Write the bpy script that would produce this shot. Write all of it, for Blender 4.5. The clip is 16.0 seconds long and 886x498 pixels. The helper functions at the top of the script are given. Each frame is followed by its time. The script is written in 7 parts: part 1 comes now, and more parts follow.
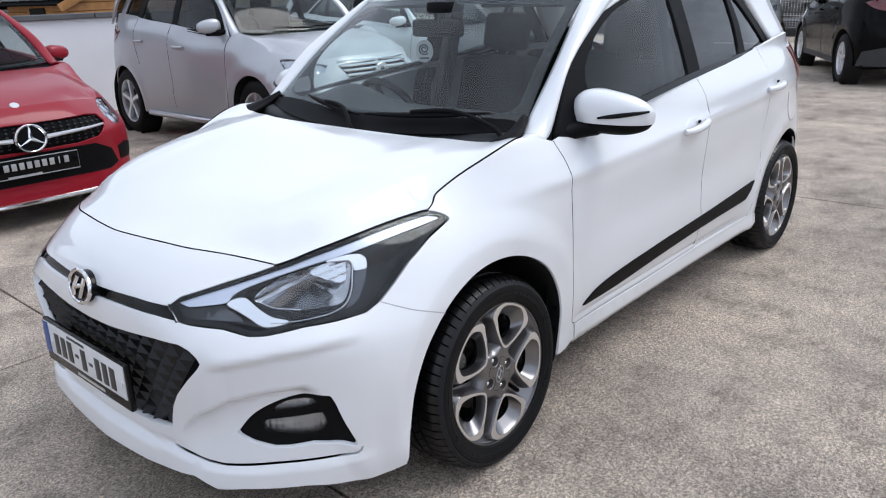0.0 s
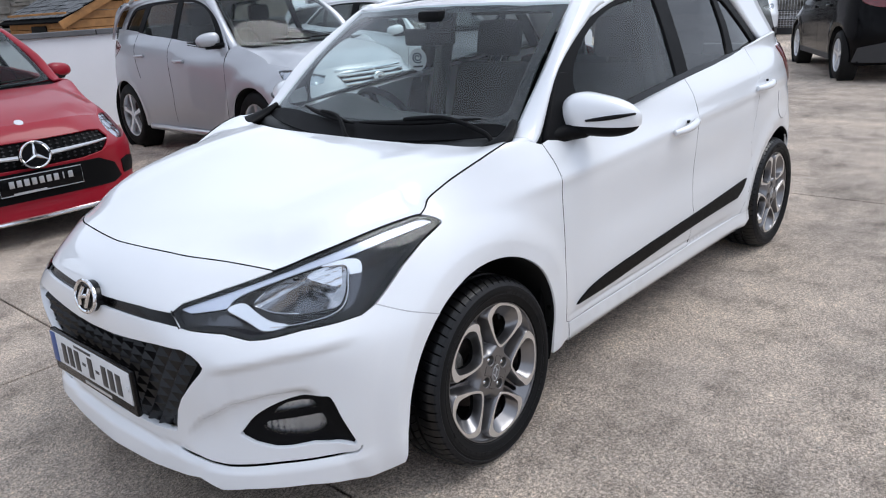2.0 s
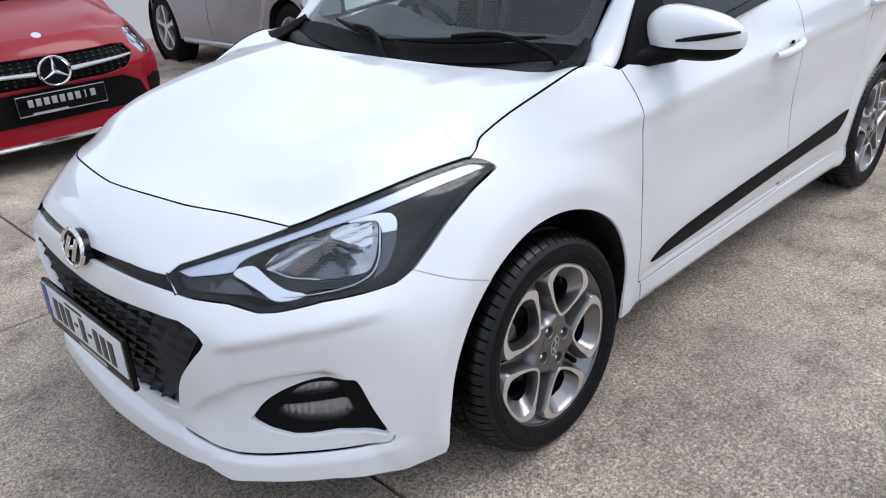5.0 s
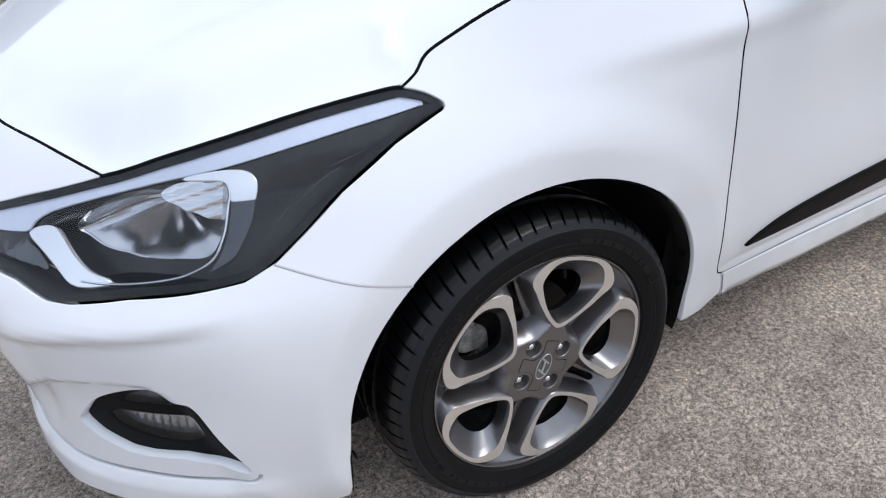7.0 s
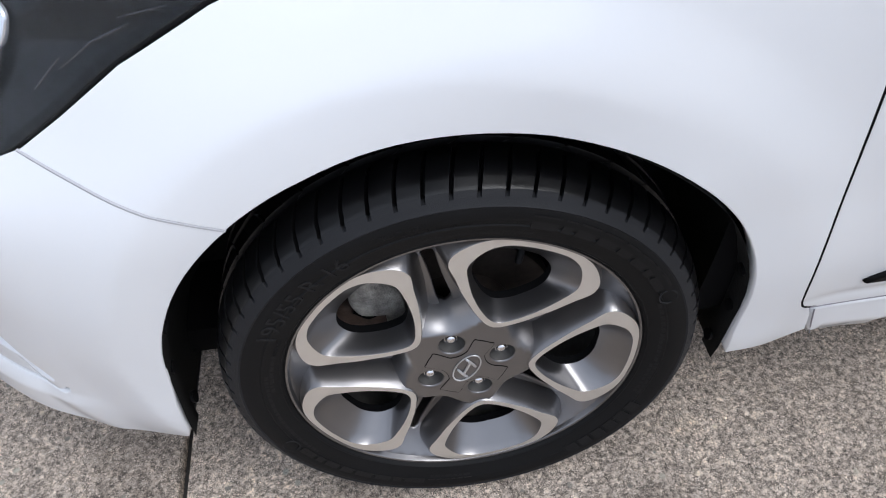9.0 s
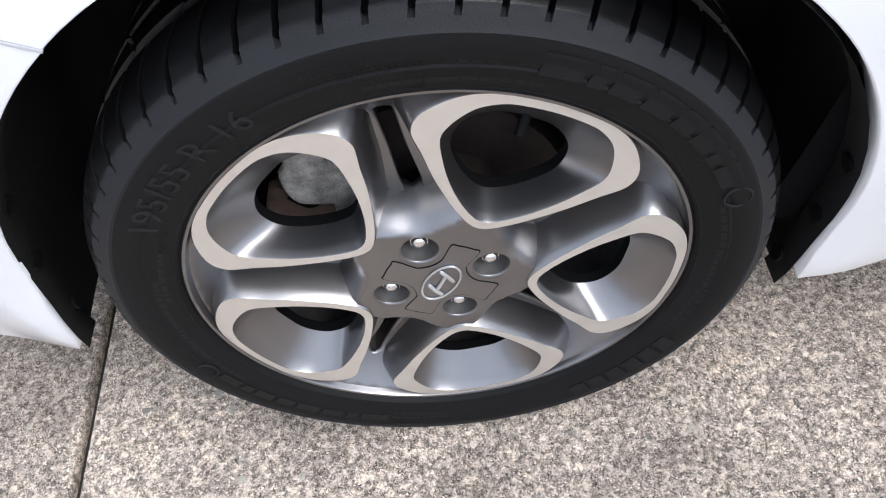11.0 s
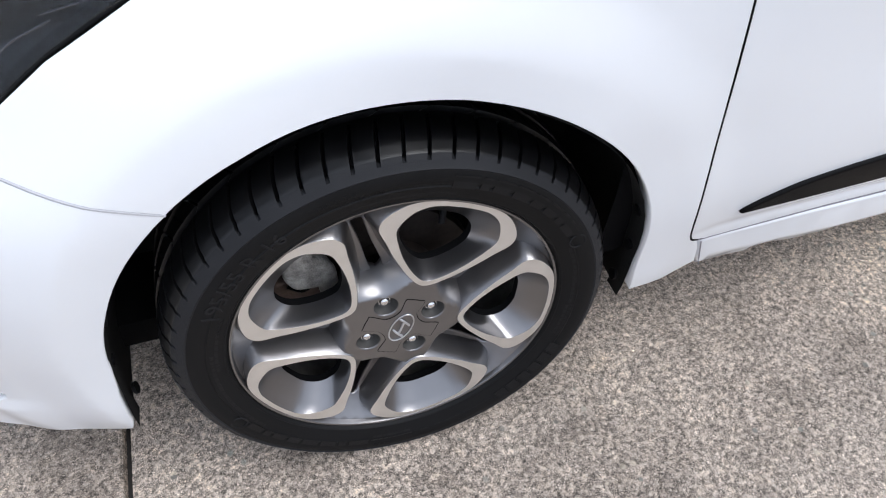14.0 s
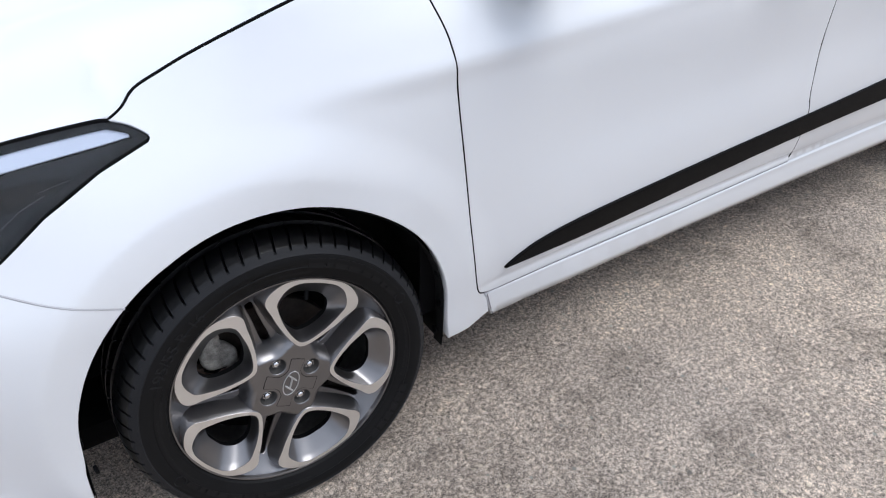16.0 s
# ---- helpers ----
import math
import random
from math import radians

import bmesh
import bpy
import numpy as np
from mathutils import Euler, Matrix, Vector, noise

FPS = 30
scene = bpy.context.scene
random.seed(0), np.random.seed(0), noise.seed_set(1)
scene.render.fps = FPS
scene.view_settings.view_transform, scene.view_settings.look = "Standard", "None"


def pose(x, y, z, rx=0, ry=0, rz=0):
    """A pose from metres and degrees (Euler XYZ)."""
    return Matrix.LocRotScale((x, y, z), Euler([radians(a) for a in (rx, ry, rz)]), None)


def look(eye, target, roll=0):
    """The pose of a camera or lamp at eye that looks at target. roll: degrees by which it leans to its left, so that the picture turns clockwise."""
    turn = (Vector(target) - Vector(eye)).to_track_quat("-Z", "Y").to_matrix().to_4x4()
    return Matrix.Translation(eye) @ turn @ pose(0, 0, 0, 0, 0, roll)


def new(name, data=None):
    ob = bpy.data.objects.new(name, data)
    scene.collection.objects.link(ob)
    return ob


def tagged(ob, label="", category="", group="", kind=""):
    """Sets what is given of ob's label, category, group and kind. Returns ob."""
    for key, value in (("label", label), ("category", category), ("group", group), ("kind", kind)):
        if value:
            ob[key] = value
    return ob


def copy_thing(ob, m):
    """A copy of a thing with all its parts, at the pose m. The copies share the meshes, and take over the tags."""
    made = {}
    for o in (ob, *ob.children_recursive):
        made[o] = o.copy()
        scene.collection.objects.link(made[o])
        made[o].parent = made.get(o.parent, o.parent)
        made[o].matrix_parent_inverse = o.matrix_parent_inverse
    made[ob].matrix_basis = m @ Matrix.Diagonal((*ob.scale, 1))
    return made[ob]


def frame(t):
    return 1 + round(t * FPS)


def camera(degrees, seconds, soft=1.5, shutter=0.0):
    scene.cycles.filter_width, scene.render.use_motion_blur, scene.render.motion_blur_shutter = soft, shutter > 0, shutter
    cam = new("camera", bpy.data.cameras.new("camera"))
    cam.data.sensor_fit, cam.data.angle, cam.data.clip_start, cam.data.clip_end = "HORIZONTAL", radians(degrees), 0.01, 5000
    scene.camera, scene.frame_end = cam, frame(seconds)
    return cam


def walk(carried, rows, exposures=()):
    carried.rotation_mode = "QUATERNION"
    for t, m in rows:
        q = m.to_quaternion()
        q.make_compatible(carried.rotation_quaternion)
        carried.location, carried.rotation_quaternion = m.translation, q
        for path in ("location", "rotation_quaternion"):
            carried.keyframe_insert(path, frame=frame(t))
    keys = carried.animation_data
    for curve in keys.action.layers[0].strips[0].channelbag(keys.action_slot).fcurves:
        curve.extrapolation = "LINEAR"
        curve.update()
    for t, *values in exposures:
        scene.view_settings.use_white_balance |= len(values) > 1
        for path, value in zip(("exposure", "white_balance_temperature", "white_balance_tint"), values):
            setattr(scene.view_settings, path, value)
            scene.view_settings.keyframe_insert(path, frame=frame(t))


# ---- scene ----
cam = camera(61.0, 16.0, soft=1.1)
PATH = [
    (0, (1.662, 2.099, 1.431), (0.252, 0.839, 0.78), -1.8),
    (0.5, (1.662, 2.154, 1.438), (0.258, 0.877, 0.807), -2.6),
    (1, (1.672, 2.171, 1.439), (0.268, 0.889, 0.816), -3.1),
    (1.5, (1.68, 2.17, 1.44), (0.275, 0.89, 0.816), -3.3),
    (2, (1.686, 2.165, 1.44), (0.28, 0.892, 0.805), -3.3),
    (2.5, (1.685, 2.158, 1.439), (0.283, 0.887, 0.79), -3.2),
    (3, (1.667, 2.152, 1.432), (0.277, 0.879, 0.763), -3.2),
    (3.5, (1.646, 2.154, 1.426), (0.268, 0.881, 0.733), -3.1),
    (4, (1.601, 2.096, 1.407), (0.243, 0.819, 0.682), -3.2),
    (4.5, (1.518, 1.959, 1.399), (0.193, 0.671, 0.632), -3.3),
    (4.7, (1.479, 1.927, 1.394), (0.175, 0.63, 0.608), -3.4),
    (6.8, (0.662, 1.61, 1.301), (-0.136, 0.183, 0.149), -4.6),
    (7, (0.582, 1.638, 1.286), (-0.14, 0.184, 0.117), -5.0),
    (7.5, (0.395, 1.661, 1.283), (-0.123, 0.206, 0.012), -5.3),
    (8, (0.294, 1.537, 1.231), (-0.056, 0.1, -0.115), -5.0),
    (8.5, (0.226, 1.421, 1.182), (0.011, 0.031, -0.24), -4.4),
    (9, (0.06, 1.354, 1.114), (-0.043, 0.026, -0.378), -4.0),
    (9.5, (0.011, 1.268, 1.013), (-0.028, 0.019, -0.548), -3.6),
    (11.8, (0.001, 1.191, 0.872), (-0.026, 0.123, -0.819), -3.4),
    (12, (-0.002, 1.192, 0.867), (-0.023, 0.136, -0.832), -3.7),
    (12.5, (-0.001, 1.197, 0.859), (-0.047, 0.14, -0.838), -3.3),
    (13, (0.009, 1.21, 0.897), (-0.102, 0.122, -0.777), -2.3),
    (13.5, (0.065, 1.259, 1.007), (-0.16, 0.1, -0.607), -1.1),
    (14, (0.11, 1.405, 1.147), (-0.259, 0.168, -0.38), -0.5),
    (14.5, (0.146, 1.62, 1.243), (-0.37, 0.314, -0.18), -0.7),
    (15, (0.283, 1.735, 1.289), (-0.37, 0.38, -0.029), -1.3),
    (15.5, (0.345, 1.806, 1.311), (-0.409, 0.415, 0.088), -2.2),
    (16, (0.271, 1.872, 1.334), (-0.565, 0.473, 0.174), -2.0),
]
EXPOSURES = [(0.0, 0.14), (4.7, 0.14), (7.0, 0.16), (8.5, 0.22), (9.5, 0.38), (11.8, 1.08), (12.5, 1.15), (13.0, 1.05), (13.5, 0.82), (14.0, 0.5), (15.0, 0.26), (16.0, 0.22)]
walk(cam, [(t, look(eye, target, roll)) for t, eye, target, roll in PATH], EXPOSURES)

# ---- light: a bright overcast sky and a soft sun behind the clouds ----
world = bpy.data.worlds.new("sky")
scene.world = world
world.use_nodes = True
nt = world.node_tree
nt.nodes.clear()
w_out = nt.nodes.new("ShaderNodeOutputWorld")
w_bg = nt.nodes.new("ShaderNodeBackground")
w_sky = nt.nodes.new("ShaderNodeTexSky")
w_sky.sky_type, w_sky.sun_disc = "NISHITA", False
w_sky.sun_elevation, w_sky.sun_rotation = radians(55), radians(-53)
w_co = nt.nodes.new("ShaderNodeTexCoord")
w_map = nt.nodes.new("ShaderNodeMapping")
w_map.inputs["Scale"].default_value = (1.0, 1.0, 2.6)
w_noise = nt.nodes.new("ShaderNodeTexNoise")
w_noise.inputs["Scale"].default_value, w_noise.inputs["Detail"].default_value = 2.3, 6.0
w_ramp = nt.nodes.new("ShaderNodeValToRGB")
w_ramp.color_ramp.elements[0].position, w_ramp.color_ramp.elements[0].color = 0.36, (5.2, 5.8, 7.0, 1)
w_ramp.color_ramp.elements[1].position, w_ramp.color_ramp.elements[1].color = 0.66, (9.8, 10.8, 12.8, 1)
w_mix = nt.nodes.new("ShaderNodeMix")
w_mix.data_type = "RGBA"
w_mix.inputs["Factor"].default_value = 0.86
nt.links.new(w_co.outputs["Generated"], w_map.inputs["Vector"])
nt.links.new(w_map.outputs["Vector"], w_noise.inputs["Vector"])
nt.links.new(w_noise.outputs["Fac"], w_ramp.inputs["Fac"])
nt.links.new(w_sky.outputs["Color"], w_mix.inputs["A"])
nt.links.new(w_ramp.outputs["Color"], w_mix.inputs["B"])
nt.links.new(w_mix.outputs["Result"], w_bg.inputs["Color"])
w_bg.inputs["Strength"].default_value = 0.116
nt.links.new(w_bg.outputs["Background"], w_out.inputs["Surface"])

sun = new("sun", bpy.data.lights.new("sun", "SUN"))
sun.data.energy, sun.data.angle, sun.data.color = 1.6, radians(36), (0.985, 0.985, 1.0)
sun.matrix_world = look((-5.6, 4.2, 10), (0, 0, 0))

# ---- materials ----
def material(name, base, rough=0.5, metal=0.0, coat=0.0, spec=0.5):
    m = bpy.data.materials.new(name)
    m.use_nodes = True
    p = m.node_tree.nodes["Principled BSDF"]
    p.inputs["Base Color"].default_value = (*base, 1)
    p.inputs["Roughness"].default_value = rough
    p.inputs["Metallic"].default_value = metal
    p.inputs["Coat Weight"].default_value = coat
    p.inputs["Coat Roughness"].default_value = 0.03
    p.inputs["Specular IOR Level"].default_value = spec
    return m


def add_node(m, kind, **inputs):
    n = m.node_tree.nodes.new(kind)
    for k, v in inputs.items():
        n.inputs[k].default_value = v
    return n


def link(m, a, b):
    m.node_tree.links.new(a, b)


def ramp(m, fac, stops):
    r = m.node_tree.nodes.new("ShaderNodeValToRGB")
    e = r.color_ramp.elements
    while len(e) < len(stops):
        e.new(0.5)
    for el, (pos, col) in zip(e, stops):
        el.position, el.color = pos, (*col, 1)
    link(m, fac, r.inputs["Fac"])
    return r.outputs["Color"]


def wear(m, base, amount=0.12, scale=6.0, fine=120.0, bump=0.0, rough=(0.4, 0.5)):
    """Uneven colour, roughness and fine relief on a plain material, at two scales."""
    p = m.node_tree.nodes["Principled BSDF"]
    co = add_node(m, "ShaderNodeTexCoord")
    big = add_node(m, "ShaderNodeTexNoise", Scale=scale, Detail=6.0)
    small = add_node(m, "ShaderNodeTexNoise", Scale=fine, Detail=3.0)
    for n in (big, small):
        link(m, co.outputs["Object"], n.inputs["Vector"])
    mix = add_node(m, "ShaderNodeMath")
    mix.operation = "MULTIPLY_ADD"
    mix.inputs[1].default_value = 0.35
    link(m, small.outputs["Fac"], mix.inputs[0])
    link(m, big.outputs["Fac"], mix.inputs[2])
    lo, hi = [c * (1 - amount) for c in base], [min(1, c * (1 + amount)) for c in base]
    link(m, ramp(m, mix.outputs[0], [(0.4, lo), (0.95, hi)]), p.inputs["Base Color"])
    r = add_node(m, "ShaderNodeMapRange")
    r.inputs["To Min"].default_value, r.inputs["To Max"].default_value = rough
    link(m, big.outputs["Fac"], r.inputs["Value"])
    link(m, r.outputs["Result"], p.inputs["Roughness"])
    if bump:
        b = add_node(m, "ShaderNodeBump", Strength=bump, Distance=0.002)
        link(m, small.outputs["Fac"], b.inputs["Height"])
        link(m, b.outputs["Normal"], p.inputs["Normal"])
    return m


def worn(name, base, metal=0.0, coat=0.0, spec=0.5, **kw):
    return wear(material(name, base, metal=metal, coat=coat, spec=spec), base, **kw)


def pane(name, tint, gloss=1.5, rough=0.0, clear=None):
    """A thin sheet of glass: it lets its tint through and mirrors by the angle of view."""
    m = bpy.data.materials.new(name)
    m.use_nodes = True
    t = m.node_tree
    t.nodes.clear()
    out = t.nodes.new("ShaderNodeOutputMaterial")
    mixer, facing = t.nodes.new("ShaderNodeMixShader"), t.nodes.new("ShaderNodeLayerWeight")
    tr, gl = t.nodes.new("ShaderNodeBsdfTransparent"), t.nodes.new("ShaderNodeBsdfGlossy")
    power, share = t.nodes.new("ShaderNodeMath"), t.nodes.new("ShaderNodeMath")
    power.operation, share.operation = "POWER", "MULTIPLY_ADD"
    f0 = ((gloss - 1) / (gloss + 1)) ** 2
    facing.inputs["Blend"].default_value = 0.5
    power.inputs[1].default_value = 5.0
    share.inputs[1].default_value, share.inputs[2].default_value = 1 - f0, f0
    tr.inputs["Color"].default_value = (*tint, 1)
    gl.inputs["Roughness"].default_value = rough
    t.links.new(facing.outputs["Facing"], power.inputs[0])
    t.links.new(power.outputs[0], share.inputs[0])
    t.links.new(share.outputs[0], mixer.inputs[0])
    t.links.new(tr.outputs[0], mixer.inputs[1])
    t.links.new(gl.outputs[0], mixer.inputs[2])
    t.links.new(mixer.outputs[0], out.inputs["Surface"])
    return m


def concrete_material():
    """Yard concrete with its grit worn bare: cream grains of a few millimetres with thin dark gaps between them, pale worn patches, odd pebbles."""
    m = material("yard_concrete", (0.3, 0.28, 0.25), 0.85, spec=0.25)
    p = m.node_tree.nodes["Principled BSDF"]
    geo = add_node(m, "ShaderNodeNewGeometry")
    bend = add_node(m, "ShaderNodeTexNoise", Scale=210.0, Detail=2.0, Roughness=0.6)
    fine = add_node(m, "ShaderNodeTexNoise", Scale=420.0, Detail=2.0, Roughness=0.6)
    broken = add_node(m, "ShaderNodeTexNoise", Scale=95.0, Detail=4.0, Roughness=0.7)
    tint = add_node(m, "ShaderNodeTexNoise", Scale=38.0, Detail=3.0, Roughness=0.6)
    chips = add_node(m, "ShaderNodeTexVoronoi", Scale=55.0)
    patch = add_node(m, "ShaderNodeTexNoise", Scale=0.7, Detail=8.0, Roughness=0.6)
    worn_ = add_node(m, "ShaderNodeTexNoise", Scale=4.5, Detail=9.0, Roughness=0.68)
    scuff = add_node(m, "ShaderNodeTexNoise", Scale=34.0, Detail=6.0, Roughness=0.72)
    crumb = add_node(m, "ShaderNodeTexNoise", Scale=120.0, Detail=3.0, Roughness=0.65)
    smooth_ = add_node(m, "ShaderNodeTexNoise", Scale=1.3, Detail=5.0, Roughness=0.55)
    for n in (bend, fine, broken, tint, chips, patch, worn_, scuff, crumb, smooth_):
        link(m, geo.outputs["Position"], n.inputs["Vector"])
    shift = add_node(m, "ShaderNodeVectorMath")
    shift.operation = "MULTIPLY_ADD"
    shift.inputs[1].default_value = (0.010, 0.010, 0.010)
    link(m, bend.outputs["Color"], shift.inputs[0])
    link(m, geo.outputs["Position"], shift.inputs[2])
    grit = add_node(m, "ShaderNodeTexVoronoi", Scale=285.0)
    gaps = add_node(m, "ShaderNodeTexVoronoi", Scale=285.0)
    gaps.feature = "DISTANCE_TO_EDGE"
    for n in (grit, gaps):
        link(m, shift.outputs[0], n.inputs["Vector"])

    def mixed(a, b, fac, mode="MIX"):
        x = add_node(m, "ShaderNodeMix")
        x.data_type, x.blend_type = "RGBA", mode
        if isinstance(fac, float):
            x.inputs["Factor"].default_value = fac
        else:
            link(m, fac, x.inputs["Factor"])
        link(m, a, x.inputs["A"])
        link(m, b, x.inputs["B"])
        return x.outputs["Result"]
    sep = add_node(m, "ShaderNodeSeparateColor")
    link(m, grit.outputs["Color"], sep.inputs["Color"])
    col = ramp(m, sep.outputs["Red"], [(0.0, (0.27, 0.245, 0.225)), (0.14, (0.44, 0.395, 0.355)), (0.30, (0.55, 0.49, 0.44)), (0.6, (0.66, 0.59, 0.53)), (0.85, (0.76, 0.69, 0.62)), (1.0, (0.90, 0.84, 0.77))])
    # thin dark gaps, broken by paste that still fills some of them
    line = add_node(m, "ShaderNodeMath")
    line.operation = "MULTIPLY"
    link(m, ramp(m, gaps.outputs["Distance"], [(0.05, (1, 1, 1)), (0.17, (0, 0, 0))]), line.inputs[0])
    link(m, ramp(m, broken.outputs["Fac"], [(0.42, (0.12, 0.12, 0.12)), (0.56, (1, 1, 1))]), line.inputs[1])
    col = mixed(col, ramp(m, fine.outputs["Fac"], [(0.3, (0.06, 0.056, 0.052)), (0.7, (0.20, 0.185, 0.17))]), line.outputs[0])
    paste = add_node(m, "ShaderNodeMath")
    paste.operation = "MULTIPLY"
    paste.inputs[1].default_value = 0.6
    link(m, ramp(m, broken.outputs["Fac"], [(0.36, (1, 1, 1)), (0.46, (0, 0, 0))]), paste.inputs[0])
    col = mixed(col, ramp(m, tint.outputs["Fac"], [(0.35, (0.66, 0.60, 0.56)), (0.52, (0.74, 0.67, 0.60)), (0.68, (0.82, 0.74, 0.62))]), paste.outputs[0])
    col = mixed(col, ramp(m, fine.outputs["Fac"], [(0.32, (0.45, 0.45, 0.45)), (0.44, (1.0, 1.0, 1.0)), (0.7, (1.16, 1.16, 1.16))]), 0.9, "MULTIPLY")
    sep2 = add_node(m, "ShaderNodeSeparateColor")
    link(m, chips.outputs["Color"], sep2.inputs["Color"])
    pebble = add_node(m, "ShaderNodeMath")
    pebble.operation = "MULTIPLY"
    near = ramp(m, chips.outputs["Distance"], [(0.24, (1, 1, 1)), (0.32, (0, 0, 0))])
    rare = ramp(m, sep2.outputs["Red"], [(0.93, (0, 0, 0)), (0.95, (1, 1, 1))])
    link(m, near, pebble.inputs[0])
    link(m, rare, pebble.inputs[1])
    stone = ramp(m, sep2.outputs["Green"], [(0.0, (0.22, 0.21, 0.20)), (0.5, (0.36, 0.38, 0.36)), (1.0, (0.84, 0.76, 0.64))])
    col = mixed(col, stone, pebble.outputs[0])
    col = mixed(col, ramp(m, worn_.outputs["Fac"], [(0.33, (0.58, 0.57, 0.56)), (0.47, (0.92, 0.91, 0.90)), (0.60, (1.08, 1.07, 1.05)), (0.72, (1.30, 1.27, 1.20))]), 1.0, "MULTIPLY")
    col = mixed(col, ramp(m, patch.outputs["Fac"], [(0.35, (0.74, 0.71, 0.685)), (0.5, (1.10, 1.05, 1.01)), (0.63, (1.36, 1.29, 1.21))]), 1.0, "MULTIPLY")
    # coarser speckle where the paste has broken away, held back where it was trowelled smooth
    keep = ramp(m, smooth_.outputs["Fac"], [(0.34, (0.25, 0.25, 0.25)), (0.48, (1, 1, 1))])
    col = mixed(col, mixed(ramp(m, scuff.outputs["Fac"], [(0.34, (0.76, 0.755, 0.75)), (0.46, (0.97, 0.965, 0.96)), (0.56, (1.04, 1.03, 1.01)), (0.68, (1.24, 1.21, 1.15))]),
                ramp(m, crumb.outputs["Fac"], [(0.36, (0.66, 0.655, 0.65)), (0.46, (0.97, 0.97, 0.97)), (0.60, (1.04, 1.03, 1.02)), (0.70, (1.20, 1.18, 1.14))]), 1.0, "MULTIPLY"), keep, "MULTIPLY")
    flat = add_node(m, "ShaderNodeRGB")
    flat.outputs[0].default_value = (0.93, 0.92, 0.905, 1)
    col = mixed(col, flat.outputs[0], 1.0, "MULTIPLY")
    link(m, col, p.inputs["Base Color"])
    hgt = add_node(m, "ShaderNodeMath")
    hgt.operation = "SUBTRACT"
    link(m, fine.outputs["Fac"], hgt.inputs[0])
    link(m, line.outputs[0], hgt.inputs[1])
    b = add_node(m, "ShaderNodeBump", Strength=0.7, Distance=0.003)
    link(m, hgt.outputs[0], b.inputs["Height"])
    link(m, b.outputs["Normal"], p.inputs["Normal"])
    return m


CONCRETE = concrete_material()
JOINT = worn("joint_filler", (0.035, 0.032, 0.03), amount=0.4, rough=(0.8, 0.95), bump=0.5)
WHITE = worn("white_car_paint", (0.75, 0.768, 0.79), coat=1.0, amount=0.012, scale=2.0, fine=900.0, bump=0.004, rough=(0.32, 0.38))
BLACK_GLOSS = material("gloss_black_plastic", (0.003, 0.003, 0.0035), 0.18, spec=0.2)
BLACK = worn("matt_black_plastic", (0.0045, 0.0045, 0.005), spec=0.09, amount=0.2, scale=12.0, fine=700.0, bump=0.15, rough=(0.42, 0.6))
LINER = worn("wheel_arch_liner", (0.013, 0.013, 0.013), spec=0.2, amount=0.3, fine=300.0, bump=0.6, rough=(0.75, 0.95))
# the black of deep shade, put into recesses, joints and hidden insides
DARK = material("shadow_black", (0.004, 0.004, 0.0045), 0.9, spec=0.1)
RUBBER = worn("tyre_rubber", (0.0048, 0.0048, 0.0052), spec=0.17, amount=0.25, scale=9.0, fine=500.0, bump=0.12, rough=(0.5, 0.7))
# paler than the wall: gloss caught by raised letters is put into the colour
RUBBER_SHEEN = worn("sheen_tyre_rubber", (0.0115, 0.0115, 0.0125), spec=0.22, amount=0.3, scale=14.0, fine=600.0, bump=0.2, rough=(0.6, 0.8))
# darker copy of the wheel paint; shade in nut pockets and rim is its colour
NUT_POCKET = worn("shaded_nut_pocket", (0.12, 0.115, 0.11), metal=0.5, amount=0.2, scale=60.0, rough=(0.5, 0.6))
GREY_JOINT = material("grey_joint", (0.22, 0.21, 0.23), 0.6)
PALE_JOINT = material("pale_joint", (0.42, 0.42, 0.44), 0.6)
# slightly paler too, for the sheen on the other raised marks
RUBBER_MARK = worn("raised_tyre_mark", (0.0075, 0.0075, 0.008), spec=0.17, amount=0.3, scale=14.0, fine=600.0, bump=0.2, rough=(0.45, 0.6))
TREAD = worn("worn_tread_rubber", (0.0035, 0.0035, 0.004), spec=0.42, amount=0.3, scale=26.0, fine=700.0, bump=0.08, rough=(0.2, 0.46))
# scuffing plus the sheen of tilted ribs, both in one paler colour
RUBBER_BAND = worn("scuffed_sheen_tyre_band", (0.017, 0.0175, 0.0195), spec=0.16, amount=0.15, scale=14.0, fine=900.0, bump=0.3, rough=(0.5, 0.6))
CAST_DARK = worn("rough_dark_casting", (0.03, 0.028, 0.026), amount=0.5, scale=60.0, fine=260.0, bump=0.9, rough=(0.6, 0.8))
GRAPHITE = worn("graphite_wheel_paint", (0.215, 0.21, 0.213), metal=0.95, coat=0.5, amount=0.06, scale=20.0, fine=1500.0, bump=0.01, rough=(0.29, 0.35))
MACHINED = worn("machined_aluminium", (0.74, 0.71, 0.67), metal=0.85, coat=0.35, amount=0.05, scale=30.0, fine=1200.0, bump=0.02, rough=(0.36, 0.46))
CHROME = material("chrome", (0.78, 0.78, 0.79), 0.08, metal=1.0)
STEEL = worn("brake_steel", (0.048, 0.038, 0.034), metal=0.6, amount=0.4, scale=30.0, rough=(0.4, 0.6))
RUST = worn("rusty_brown_steel", (0.10, 0.066, 0.052), amount=0.4, scale=45.0, fine=280.0, bump=0.5, rough=(0.6, 0.8))
CAST = worn("cast_iron", (0.36, 0.335, 0.30), metal=0.3, amount=0.6, scale=70.0, fine=420.0, bump=0.9, rough=(0.6, 0.8))
GLASS = pane("windscreen_glass", (0.90, 0.975, 0.965), 1.66)
DOOR_GLASS = pane("front_door_glass", (0.78, 0.86, 0.845), 1.62)
